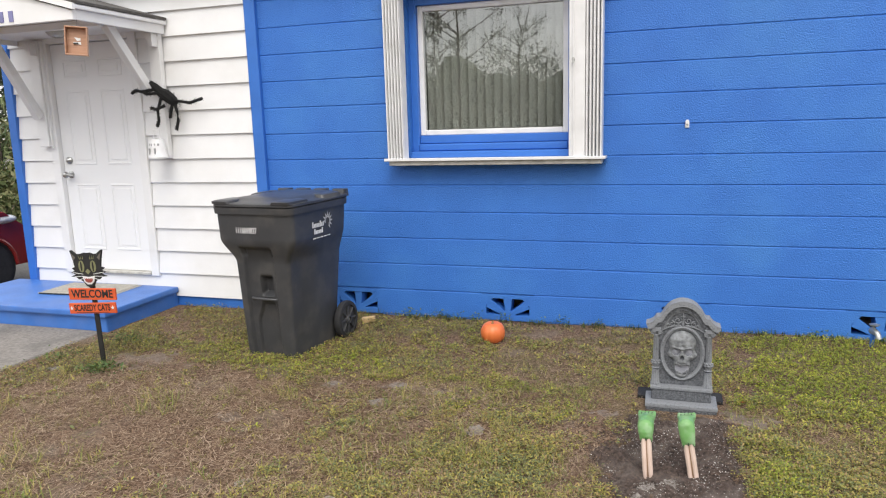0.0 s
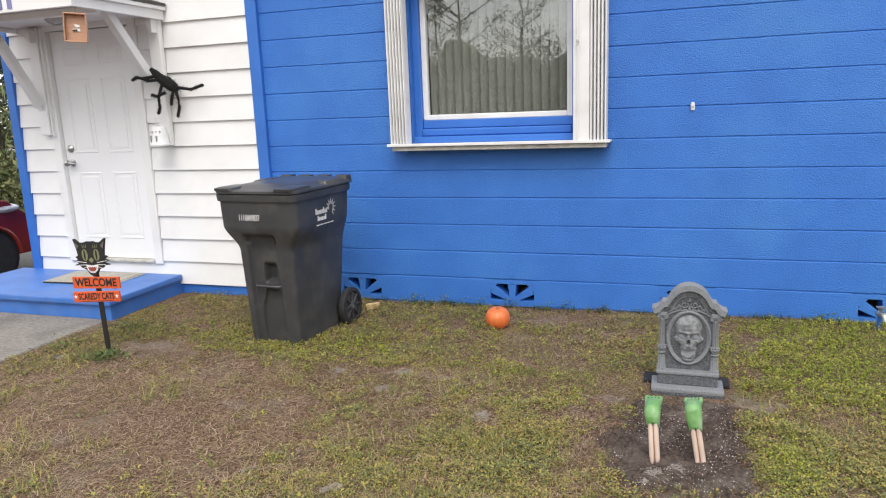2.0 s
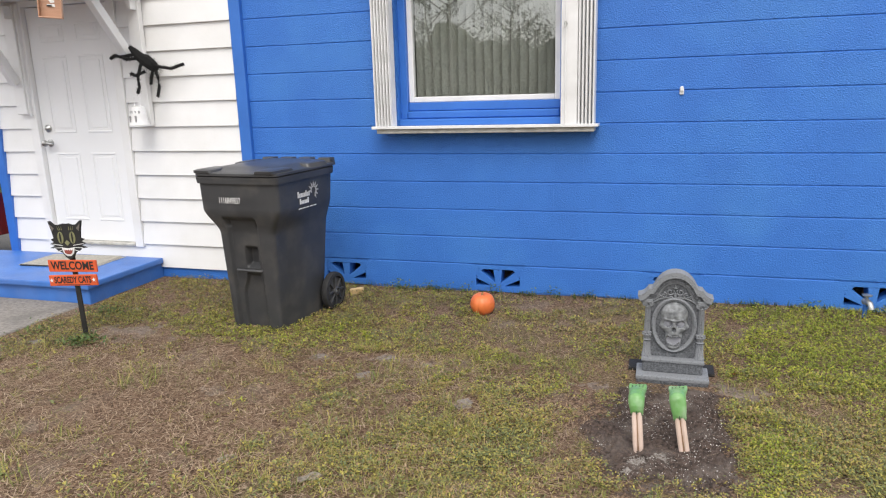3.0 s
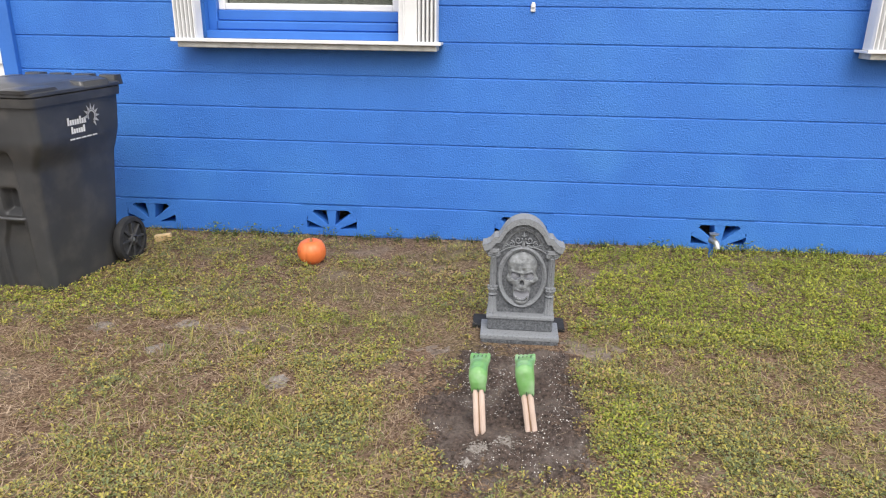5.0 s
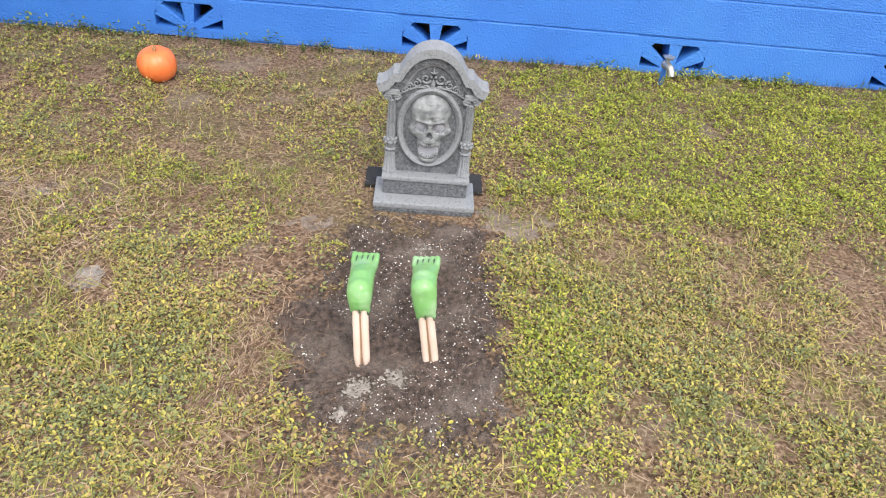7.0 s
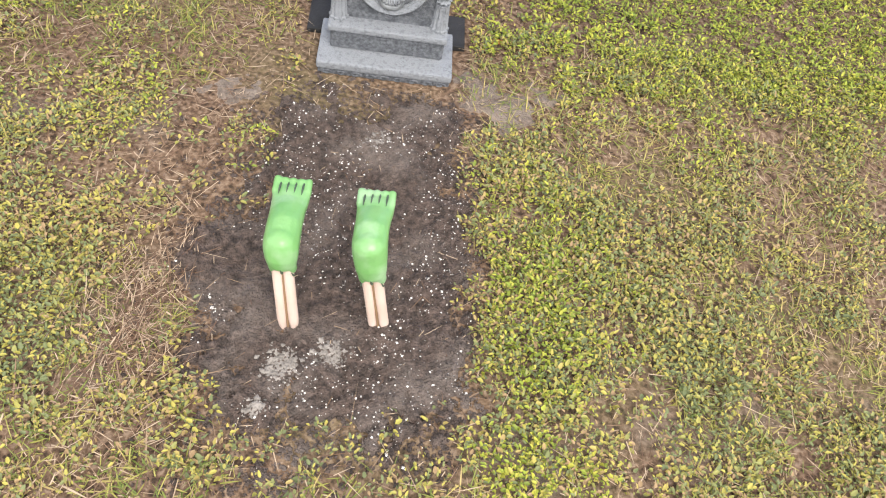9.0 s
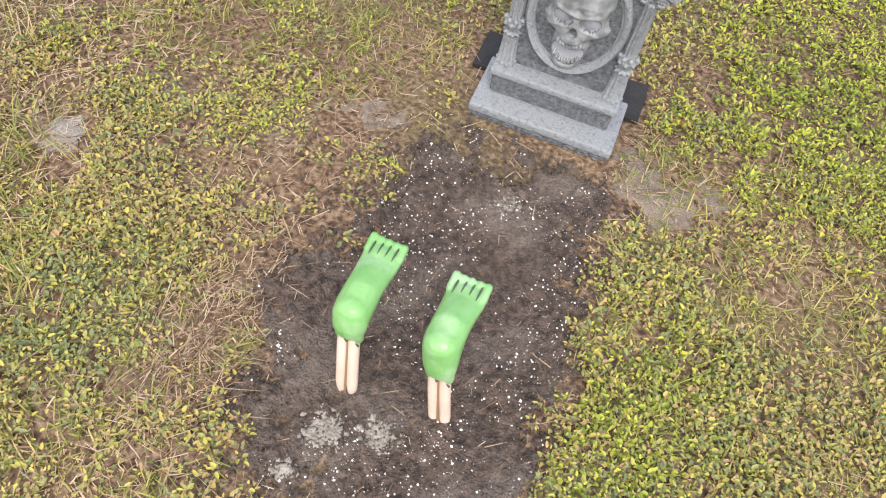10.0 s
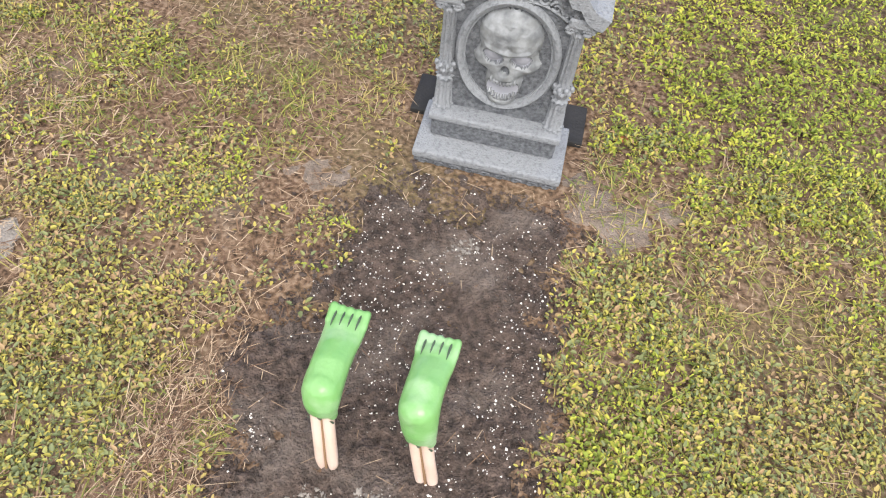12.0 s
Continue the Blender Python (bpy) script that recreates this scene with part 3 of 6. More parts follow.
    folds(xs1 - 0.118, xs1, 5)
    bm = box(bm_new(), xs1 - 0.225, xs1 - 0.118, yb + 0.01, yb + 0.06, SILL + 0.004, HEAD - 0.02, 0.004)
    part("end_panel", bm, WHITE_METAL, s)
    bm = box(bm_new(), xs1 - 0.198, xs1 - 0.188, yb - 0.004, yb + 0.012, SILL + 0.004, HEAD - 0.02, 0.002)
    part("rib", bm, WHITE_METAL, s)
    bm = bm_new()
    tube(bm, [(xs1 - 0.193, yb - 0.004, SILL + 0.64), (xs1 - 0.193, yb - 0.022, SILL + 0.64)], 0.011, 10)
    tube(bm, [(xs1 - 0.193, yb - 0.022, SILL + 0.655), (xs1 - 0.193, yb - 0.026, SILL + 0.615)], 0.006, 8)
    part("lock", bm, GALV, s, "small metal shutter lock")


window(*OPEN[0], "window_1", 1)
window(*OPEN[1], "window_2", 1)

# corner boards
bm = box(bm_new(), -2.672, -2.576, WALL - 0.035, WALL + 0.10, 0.0, TOP + 0.1, 0.004)
tagged(part("trim_corner", bm, BLUE_TRIM), "blue painted corner board beside the siding", "trim", kind="structure")
bm = box(bm_new(), -5.19, -5.10, WALL - 0.05, WALL + 0.03, -0.2, TOP + 0.1, 0.004)
tagged(part("trim_corner_end", bm, BLUE_TRIM), "blue painted corner board at the house end", "trim", kind="structure")

# sided entrance wall with the door
DX0, DX1, DZ0, DZ1 = -4.66, -3.80, 0.255, 2.235
bm = bm_new()
box(bm, -5.10, DX0 - 0.02, WALL - 0.005, WALL + 0.12, 0.05, TOP + 0.1)
box(bm, DX1 + 0.02, -2.672, WALL - 0.005, WALL + 0.12, 0.05, TOP + 0.1)
box(bm, DX0 - 0.02, DX1 + 0.02, WALL - 0.005, WALL + 0.12, DZ1 + 0.02, TOP + 0.1)
box(bm, DX0 - 0.02, DX1 + 0.02, WALL - 0.005, WALL + 0.12, 0.05, DZ0)
wall_entry = tagged(part("wall_entry", bm, WHITE), "white lap-sided entrance wall", "wall", kind="structure")
bm = box(bm_new(), -5.15, -2.575, WALL - 0.012, WALL + 0.12, -0.35, 0.05, 0.003)
tagged(part("foundation", bm, BLUE), "blue painted foundation strip under the siding", "foundation", kind="structure")
boards_made = {}


def siding(x0, x1, z0, h):
    key = (round(x1 - x0, 4), round(h, 4))
    if key not in boards_made:
        bm = bm_new()
        w = key[0]
        pts = [(WALL - 0.034, 0.0), (WALL - 0.031, -0.002), (WALL - 0.004, -0.002), (WALL - 0.004, h), (WALL - 0.012, h)]
        a = [bm.verts.new((0, y, z)) for y, z in pts]
        c = [bm.verts.new((w, y, z)) for y, z in pts]
        for i in range(5):
            j = (i + 1) % 5
            bm.faces.new((a[i], a[j], c[j], c[i]))
        bm.faces.new(a)
        bm.faces.new(c)
        boards_made[key] = finish("siding_board", bm, WHITE)
    ob = new("siding_board", boards_made[key])
    ob.parent, ob.location = wall_entry, (x0, 0, z0)


CAS = 0.085
for i in range(14):
    z0, h = (0.057, 0.198) if i == 0 else (0.255 + 0.1975 * (i - 1), 0.199)
    if i == 0:
        siding(-5.10, -2.674, z0, h - 0.004)
        continue
    if z0 < DZ1 + 0.08:
        siding(-5.10, DX0 - CAS - 0.003, z0, h)
        siding(DX1 + CAS + 0.003, -2.674, z0, h)
    else:
        siding(-5.10, -2.674, z0, h)

door = thing("door_1", (0, 0, 0), "white six-panel front door, closed", "door", kind="structure")
bm = box(bm_new(), DX0, DX1, WALL + 0.0, WALL + 0.045, DZ0 + 0.004, DZ1, 0.003)
leaf = part("door_leaf", bm, WHITE_DOOR, door)
dm = (DX0 + DX1) / 2
for (za, zb) in ((1.95, 2.10), (1.20, 1.84), (0.44, 1.03)):
    for (xa, xb) in ((DX0 + 0.115, dm - 0.06), (dm + 0.06, DX1 - 0.115)):
        bm = bm_new()
        t = 0.018
        for a in ((xa, xb, za, za + t), (xa, xb, zb - t, zb), (xa, xa + t, za + t, zb - t), (xb - t, xb, za + t, zb - t)):
            box(bm, a[0], a[1], WALL - 0.006, WALL + 0.002, a[2], a[3], 0.004)
        box(bm, xa + 0.04, xb - 0.04, WALL - 0.005, WALL + 0.002, za + 0.04, zb - 0.04, 0.005)
        part("panel", bm, WHITE_DOOR, leaf)
bm = lathe(bm_new(), [(0.032, 0.0), (0.032, -0.008), (0.014, -0.012), (0.012, -0.045), (0.024, -0.05), (0.03, -0.065), (0.022, -0.08), (0.005, -0.084)], 16, "y", (DX0 + 0.07, WALL, 1.115))
tube(bm, [(DX0 + 0.07, WALL - 0.06, 1.115), (DX0 + 0.12, WALL - 0.066, 1.112), (DX0 + 0.15, WALL - 0.06, 1.11)], [0.011, 0.010, 0.008], 8)
part("door_handle", bm, METAL, leaf, "brushed nickel lever handle", 40)
bm = lathe(bm_new(), [(0.033, 0.0), (0.033, -0.012), (0.022, -0.02), (0.012, -0.03), (0.004, -0.032)], 16, "y", (DX0 + 0.07, WALL, 1.24))
part("deadbolt", bm, METAL, leaf, "brushed nickel deadbolt", 40)
bm = bm_new()
for a in ((DX0 - CAS, DX0 - 0.004, DZ0 - 0.03, DZ1 + 0.09), (DX1 + 0.004, DX1 + CAS, DZ0 - 0.03, DZ1 + 0.09), (DX0 - 0.004, DX1 + 0.004, DZ1 + 0.006, DZ1 + 0.09)):
    box(bm, a[0], a[1], WALL - 0.042, WALL + 0.05, a[2], a[3], 0.004)
part("door_frame", bm, WHITE, door)
bm = box(bm_new(), DX0 - 0.004, DX1 + 0.004, WALL - 0.05, WALL + 0.05, DZ0 - 0.022, DZ0 + 0.002, 0.004)
part("threshold", bm, DIRTY_METAL, door, "worn metal threshold")

# porch slab
bm = bm_new()
box(bm, -5.3, -3.56, 4.055, WALL - 0.014, -0.4, 0.09, 0.006)
box(bm, -5.33, -3.53, 4.02, WALL - 0.037, 0.091, 0.14, 0.012, 2)
tagged(part("porch_slab", bm, BLUE_FLOOR), "blue painted concrete porch step", "porch", kind="structure")
door_mat = thing("doormat", (-4.24, 4.605, 0.141), "faded pale woven doormat with a dark hem on the porch", "doormat", turn=(0, 0, 3))
bm = box(bm_new(), -0.34, 0.34, -0.19, 0.19, 0, 0.012, 0.004)
part("weave", bm, MAT_WEAVE, door_mat)
bm = box(bm_new(), -0.345, 0.345, -0.204, -0.192, 0, 0.011, 0.003)
part("hem", bm, RUBBER, door_mat, "dark stitched hem")
for s in (-1, 1):
    bm = bm_new()
    for i in range(24):
        y = -0.185 + 0.37 * i / 23
        box(bm, s * 0.34 if s > 0 else -0.365 - random.random() * 0.012, 0.365 + random.random() * 0.012 if s > 0 else -0.34, y - 0.004, y + 0.004, 0.001, 0.006)
    part("fringe", bm, MAT_WEAVE, door_mat)

# gabled door canopy
canopy = thing("door_canopy", (0, 0, 0), "white wooden gabled canopy over the front door", "canopy", kind="structure")
CX, CY0, EZ = -4.21, 3.94, 2.245
hw, rise = 0.79, 0.22
bm = bm_new()
prism(bm, [(CX - hw, EZ), (CX + hw, EZ), (CX + hw, EZ + 0.06), (CX, EZ + 0.06 + rise), (CX - hw, EZ + 0.06)], CY0, CY0 + 0.03, 0.003)
gable = part("gable_board", bm, WHITE, canopy)
for s in (-1, 1):
    bm = bm_new()
    box(bm, CX + s * hw - (0.03 if s > 0 else 0), CX + s * hw + (0 if s > 0 else 0.03), CY0 + 0.03, WALL - 0.036, EZ, EZ + 0.11, 0.003)
    part("fascia", bm, WHITE, canopy)
    bm = bm_new()
    box(bm, CX + s * (hw + 0.014) - 0.012, CX + s * (hw + 0.014) + 0.012, CY0 - 0.02, WALL - 0.036, EZ + 0.07, EZ + 0.10, 0.003)
    part("drip_edge", bm, WHITE_METAL, canopy)
    bm = bm_new()
    a, c = (CX + s * (hw + 0.03), EZ + 0.105), (CX, EZ + 0.105 + rise * 1.05)
    prism(bm, [a, c, (c[0], c[1] + 0.02), (a[0], a[1] + 0.02)], CY0 - 0.025, WALL - 0.036)
    part("roof_slope", bm, SHINGLE, canopy, "dark shingled slope")
    bm = bm_new()
    prism(bm, [(a[0], a[1] - 0.045), (c[0], c[1] - 0.045), (c[0], c[1] - 0.001), (a[0], a[1] - 0.001)], CY0 - 0.025, CY0 - 0.002)
    part("rake_board", bm, WHITE, canopy)
bm = box(bm_new(), CX - hw + 0.03, CX + hw - 0.03, CY0 + 0.03, WALL - 0.036, EZ + 0.04, EZ + 0.055)
part("soffit", bm, WHITE, canopy)
bm = box(bm_new(), CX - hw + 0.031, CX + hw - 0.031, CY0 + 0.25, CY0 + 0.30, EZ - 0.012, EZ + 0.038, 0.003)
part("cross_rail", bm, WHITE, canopy)
for i, xx in enumerate((-4.055, -3.965)):
    bm = bm_new()
    prism(bm, [(xx - 0.02, 2.265), (xx + 0.02, 2.265), (xx + 0.02, 2.338), (xx - 0.02, 2.338)], CY0 - 0.006, CY0 - 0.001)
    part("number_bar", bm, mat("lilac_numeral_paint", (0.22, 0.22, 0.42), bump=0) if i == 0 else bpy.data.materials["lilac_numeral_paint"], gable, "dull lilac bar in place of a numeral")
for side, (xb, z_low, foot) in enumerate(((-4.765, 1.365, 1.62), (-3.505, 1.25, 1.80))):
    bm = box(bm_new(), xb - 0.055, xb + 0.055, WALL - 0.085, WALL - 0.036, z_low, EZ + 0.02, 0.005)
    part("wall_post", bm, WHITE, canopy)
    if side == 0:
        bm = box(bm_new(), xb + 0.058, xb + 0.075, WALL - 0.07, WALL - 0.036, z_low - 0.015, EZ + 0.02, 0.003)
        part("batten", bm, WHITE, canopy)
    xt = xb - 0.07 if side else xb
    bx_ = xb - 0.07 if side else xb
    bm = bm_new()
    d = Vector((xt - bx_, 4.42 - (WALL - 0.085), EZ + 0.04 - foot))
    L = d.length
    box(bm, -0.032, 0.032, -0.036, 0.036, 0, L, 0.004)
    part("brace", bm, WHITE, canopy, m=Matrix.Translation((bx_, WALL - 0.10, foot)) @ d.to_track_quat("Z", "Y").to_matrix().to_4x4())
    bm = bm_new()
    prism(bm, [(xb - 0.045, EZ), (xb + 0.045, EZ), (xb + 0.045, EZ - 0.10), (xb + 0.03, EZ - 0.10)], WALL - 0.15, WALL - 0.086, 0.003)
    part("corbel", bm, WHITE, canopy)

porch_light = thing("ceiling_light", (-4.10, 4.45, EZ + 0.04), "frosted dome light under the canopy", "light")
bm = lathe(bm_new(), [(0.085, 0.0), (0.085, -0.012), (0.08, -0.014)], 24)
part("base_ring", bm, METAL, porch_light, "", 40)
bm = lathe(bm_new(), [(0.078, -0.012), (0.074, -0.035), (0.055, -0.055), (0.025, -0.065), (0.004, -0.067)], 24)
part("glass_dome", bm, mat("frosted_glass", (0.55, 0.55, 0.53), rough=0.25, bump=0.1), porch_light, "", 40)
for a in (0, 60, 120):
    bm = tube(bm_new(), [(0.08 * math.cos(radians(t)) , 0, -0.014 - 0.056 * math.sin(radians(t))) for t in range(0, 181, 20)], 0.003, 6)
    part("cage_wire", bm, METAL, porch_light, m=pose(0, 0, 0, 0, 0, a))

# shallow wooden box hung from the canopy
hung = thing("hanging_box", (-3.355, CY0 - 0.07, 2.005), "open reddish wooden box hung on a string from the canopy", "box", turn=(0, 4, 34))
hung.scale = (0.74, 0.9, 0.93)
bm = box(bm_new(), -0.085, 0.085, 0.035, 0.045, 0, 0.185, 0.002)
part("back_board", bm, WOOD, hung)
for a in ((-0.095, -0.085, 0, 0.185), (0.085, 0.095, 0, 0.185), (-0.095, 0.095, -0.01, 0.0), (-0.095, 0.095, 0.185, 0.195)):
    bm = box(bm_new(), a[0], a[1], -0.01, 0.045, a[2], a[3], 0.002)
    part("side", bm, WOOD, hung)
bm = bm_new()
prism(bm, [(-0.02, 0.12), (0.0, 0.095), (0.03, 0.1), (0.03, 0.115)], 0.028, 0.034)
part("paper_scrap", bm, WHITE, hung, "small white paper scraps")
bm = bm_new()
prism(bm, [(-0.035, 0.085), (-0.01, 0.07), (0.035, 0.07), (0.03, 0.09)], 0.028, 0.034)
part("paper_scrap", bm, WHITE, hung, "small white paper scraps")
bm = bm_new()
prism(bm, [(-0.03, 0.07), (0.012, 0.073), (0.01, 0.083), (-0.028, 0.08)], 0.022, 0.0275)
part("dark_scrap", bm, SIGN_BLACK, hung)
bm = tube(bm_new(), [(0, 0.02, 0.19), (0.004, 0.03, 0.245)], 0.0015, 5)
part("string", bm, SIGN_BLACK, hung)

# ---- headstone ----
TX, TY = 0.583, 3.460
stone = thing("headstone", (TX, TY, -0.005), "grey foam gravestone with a carved skull, standing on the lawn", "gravestone")
stone.scale = (0.975, 1.0, 1.0)
bm = box(bm_new(), -0.178, 0.178, 0.0, 0.168, 0.022, 0.045, 0.006, 2)
part("base", bm, STONE_LIGHT, stone, "pale drybrushed base slab")
bm = box(bm_new(), -0.174, 0.174, 0.004, 0.164, 0, 0.022, 0.002)
part("base_frieze", bm, STONE, stone, "dark carved strip under the base slab")
for i in range(9):
    x = -0.15 + 0.3 * i / 8
    bm = tube(bm_new(), [(x + 0.015 * math.cos(t) * (1 - t / 9), 0.002, 0.012 + 0.008 * math.sin(t) * (1 - t / 9)) for t in np.linspace(0, 7, 12)], 0.0025, 5)
    part("base_scroll", bm, STONE, stone, "dark carved scroll on the base edge")
bm = box(bm_new(), -0.148, 0.148, 0.058, 0.150, 0.045, 0.105, 0.004)
part("plinth", bm, STONE, stone)
bm = box(bm_new(), -0.154, 0.154, 0.052, 0.156, 0.100, 0.118, 0.005, 2)
part("plinth_cap", bm, STONE_LIGHT, stone)
SY = 0.094
half = [(0.96 * hx, 0.118 + 0.93 * (hz - 0.118)) for hx, hz in [(0.0, 0.600), (0.022, 0.598), (0.045, 0.590), (0.066, 0.577), (0.084, 0.559), (0.097, 0.540), (0.108, 0.520), (0.116, 0.508), (0.136, 0.506), (0.142, 0.496), (0.155, 0.480), (0.172, 0.470), (0.190, 0.466)]]
full = [(-x, z) for x, z in half[:0:-1]] + half


def inset(line, dx, dz):
    return [(x * (1 - dx), z - dz) for x, z in line]


body = inset(full, 0.20, 0.03)
bm = prism(bm_new(), [(0.140, 0.117)] + [(0.142, 0.40)] + body[::-1] + [(-0.142, 0.40), (-0.140, 0.117)], SY, SY + 0.05, 0.002)
part("slab", bm, STONE, stone)
bm = band(bm_new(), full, inset(full, 0.06, 0.028), SY - 0.030, SY + 0.055)
part("cornice", bm, STONE_LIGHT, stone, "pale moulded arch")
bm = band(bm_new(), inset(full, 0.055, 0.027), inset(full, 0.15, 0.052), SY - 0.016, SY + 0.05)
part("cornice_step", bm, STONE, stone)
bm = band(bm_new(), inset(full, 0.15, 0.050), inset(full, 0.2, 0.062), SY - 0.007, SY + 0.05)
part("cornice_bead", bm, STONE_LIGHT, stone)
for s in (-1, 1):
    cx = s * 0.130
    bm = lathe(bm_new(), [(0.023, 0.118), (0.023, 0.124), (0.0195, 0.127), (0.0165, 0.182), (0.0165, 0.186), (0.017, 0.195)], 60, "z", (cx, SY, 0), lambda a: 1 + 0.10 * math.cos(10 * a))
    lathe(bm, [(0.0135, 0.20), (0.020, 0.205), (0.013, 0.21), (0.019, 0.225), (0.022, 0.235), (0.013, 0.25), (0.0150, 0.26), (0.0125, 0.375), (0.016, 0.38), (0.013, 0.385)], 60, "z", (cx, SY, 0), lambda a: 1 + 0.10 * math.cos(10 * a))
    col = part("column", bm, STONE_LIGHT, stone, "", 40)
    bm = bm_new()
    for k in range(9):
        a = math.pi + math.pi * k / 8
        ball(bm, (cx + 0.02 * math.cos(a), SY + 0.02 * math.sin(a), 0.232 + 0.012 * (k % 2)), 0.006, seg=8)
    part("leaf_ring", bm, STONE_LIGHT, col, "", 60)
    bm = box(bm_new(), cx - 0.024, cx + 0.024, SY - 0.02, SY + 0.02, 0.400, 0.422, 0.004)
    for k in (-1, 1):
        tube(bm, [(cx + k * 0.017 + 0.011 * math.cos(t) * (1 - t / 12), SY - 0.014, 0.394 + 0.011 * math.sin(t) * (1 - t / 12)) for t in np.linspace(0, 10, 18)], 0.0042, 6)
    part("capital", bm, STONE_LIGHT, col)
# oval moulding
OZ, OA, OB = 0.288, 0.102, 0.134
bm = bm_new()
N = 56
ring = []
for i in range(N):
    a = 2 * math.pi * i / N
    ring.append([bm.verts.new(((OA + dx) * math.cos(a), SY - dy, OZ + (OB + dx) * math.sin(a))) for dx, dy in ((0.010, -0.002), (0.009, 0.008), (0.003, 0.014), (-0.004, 0.012), (-0.008, 0.004), (-0.011, 0.004), (-0.013, -0.004))])
for i in range(N):
    p, q = ring[i], ring[(i + 1) % N]
    for k in range(6):
        bm.faces.new((p[k], q[k], q[k + 1], p[k + 1]))
part("oval_frame", bm, STONE_LIGHT, stone, "", 50)

# skull relief, as a height over the oval
U, V = np.meshgrid(np.linspace(-0.098, 0.098, 131), np.linspace(-0.12, 0.12, 161), indexing="ij")


def bump_at(cx, cz, rx, rz, h, p=2.0, power=0.5):
    d = (np.abs((U - cx) / rx) ** p + np.abs((V - cz) / rz) ** p)
    return h * np.clip(1 - d, 0, 1) ** power


def sm(a, c, v):
    t = np.clip((v - a) / (c - a), 0, 1)
    return t * t * (3 - 2 * t)


# half-width and height of the head at each level, from chin to crown
LEVEL = [-0.106, -0.102, -0.092, -0.075, -0.050, -0.032, -0.022, -0.013, -0.005, 0.003, 0.011, 0.020, 0.034, 0.052, 0.070, 0.086, 0.097, 0.104, 0.107]
HALF = [0.004, 0.020, 0.028, 0.033, 0.036, 0.038, 0.046, 0.058, 0.064, 0.064, 0.058, 0.055, 0.057, 0.059, 0.056, 0.046, 0.033, 0.017, 0.004]
HIGH = [0.010, 0.016, 0.020, 0.021, 0.021, 0.024, 0.025, 0.025, 0.025, 0.026, 0.027, 0.028, 0.031, 0.032, 0.031, 0.027, 0.021, 0.014, 0.006]
w_at, h_at = np.interp(V, LEVEL, HALF), np.interp(V, LEVEL, HIGH)
Hh = h_at * np.clip(1 - (np.abs(U) / w_at) ** 2.5, 0, 1) ** 0.55
for s in (-1, 1):
    Hh += 0.0035 * np.exp(-((U - s * 0.042) / 0.012) ** 2 - ((V + 0.006 + 0.25 * (np.abs(U) - 0.042)) / 0.006) ** 2)    # cheek bones
    Hh -= 0.0075 * np.exp(-((U - s * 0.037) / 0.008) ** 2 - ((V + 0.031) / 0.011) ** 2) * (Hh > 0.004)                   # hollows
    Hh -= 0.0050 * np.exp(-((U - s * 0.054) / 0.006) ** 2 - ((V - 0.026) / 0.016) ** 2) * (Hh > 0.006)                   # temples
Hh = np.maximum(Hh, bump_at(0, -0.028, 0.029, 0.020, 0.028, 2.6))                 # upper jaw
Hh = np.maximum(Hh, bump_at(0, -0.091, 0.029, 0.014, 0.022, 2.2))                 # chin
brow_line = 0.0325 + 0.16 * (np.abs(U) - 0.02)
Hh += 0.0034 * np.exp(-((V - brow_line) / 0.0045) ** 2) * sm(0.050, 0.040, np.abs(U))
Hh -= 0.004 * np.exp(-((V - 0.040) / 0.006) ** 2 - (U / 0.005) ** 2)
eyes = np.zeros_like(U)
for s in (-1, 1):
    e = 1 - ((U - s * 0.0255) / 0.0188) ** 2 - ((V - 0.0140 - 0.06 * (np.abs(U) - 0.0255)) / 0.0155) ** 2
    eyes = np.maximum(eyes, sm(-0.15, 0.1, e))
Hh = Hh * (1 - eyes) + eyes * (0.0195 - 22 * ((np.abs(U) - 0.0255) ** 2 + (V - 0.0145) ** 2))
nose = sm(-0.15, 0.15, 1 - (np.abs(U) / np.clip(0.0085 - 0.22 * (V + 0.012), 0.002, 0.012)) ** 2 - ((V + 0.012) / 0.0115) ** 2)
Hh -= 0.013 * nose
mouth = sm(-0.1, 0.12, 1 - (np.abs(U) / 0.031) ** 2.6 - (np.abs(V + 0.0630) / 0.0245) ** 2.6)
Hh = Hh * (1 - mouth) + mouth * 0.0110
teeth = np.zeros_like(U)
for row, (z0, span, hgt, hh) in enumerate(((-0.0425, 0.0225, 0.0075, 0.0265), (-0.0840, 0.0235, 0.0050, 0.021))):
    for k in range(8):
        tx = -span + 2 * span * k / 7
        cz = z0 + (0.006 if row == 0 else 0.013) * (tx / span) ** 2
        e = 1 - ((U - tx) / 0.0031) ** 4 - ((V - cz) / (hgt * (0.75 if row == 0 else 0.6))) ** 4
        t_ = sm(0.0, 0.7, e)
        teeth = np.maximum(teeth, t_)
        Hh = np.where(e > -0.6, Hh * (1 - sm(-0.6, 0.0, e)) + sm(-0.6, 0.0, e) * (0.0175 + (hh - 0.0175) * t_), Hh)
mouth = mouth * (1 - teeth)
Hh += 0.0008 * (vnoise(U, V, 120, 21) - 0.5) * (Hh > 0.002) * (1 - np.maximum(eyes, mouth))
Hh -= 0.0009 * sm(0.6, 0.9, 1 - np.abs(vnoise(U * 2.4, V, 45, 23) - 0.5) * 12) * (V > 0.045)
Hh *= 1.15
U, V = U * 1.14, V * 1.17
inside = (U / 0.093) ** 2 + (V / 0.1255) ** 2 < 1.0
nx, ny = U.shape
ids = np.arange(nx * ny).reshape(nx, ny)
keep = inside[:-1, :-1] & inside[1:, :-1] & inside[1:, 1:] & inside[:-1, 1:]
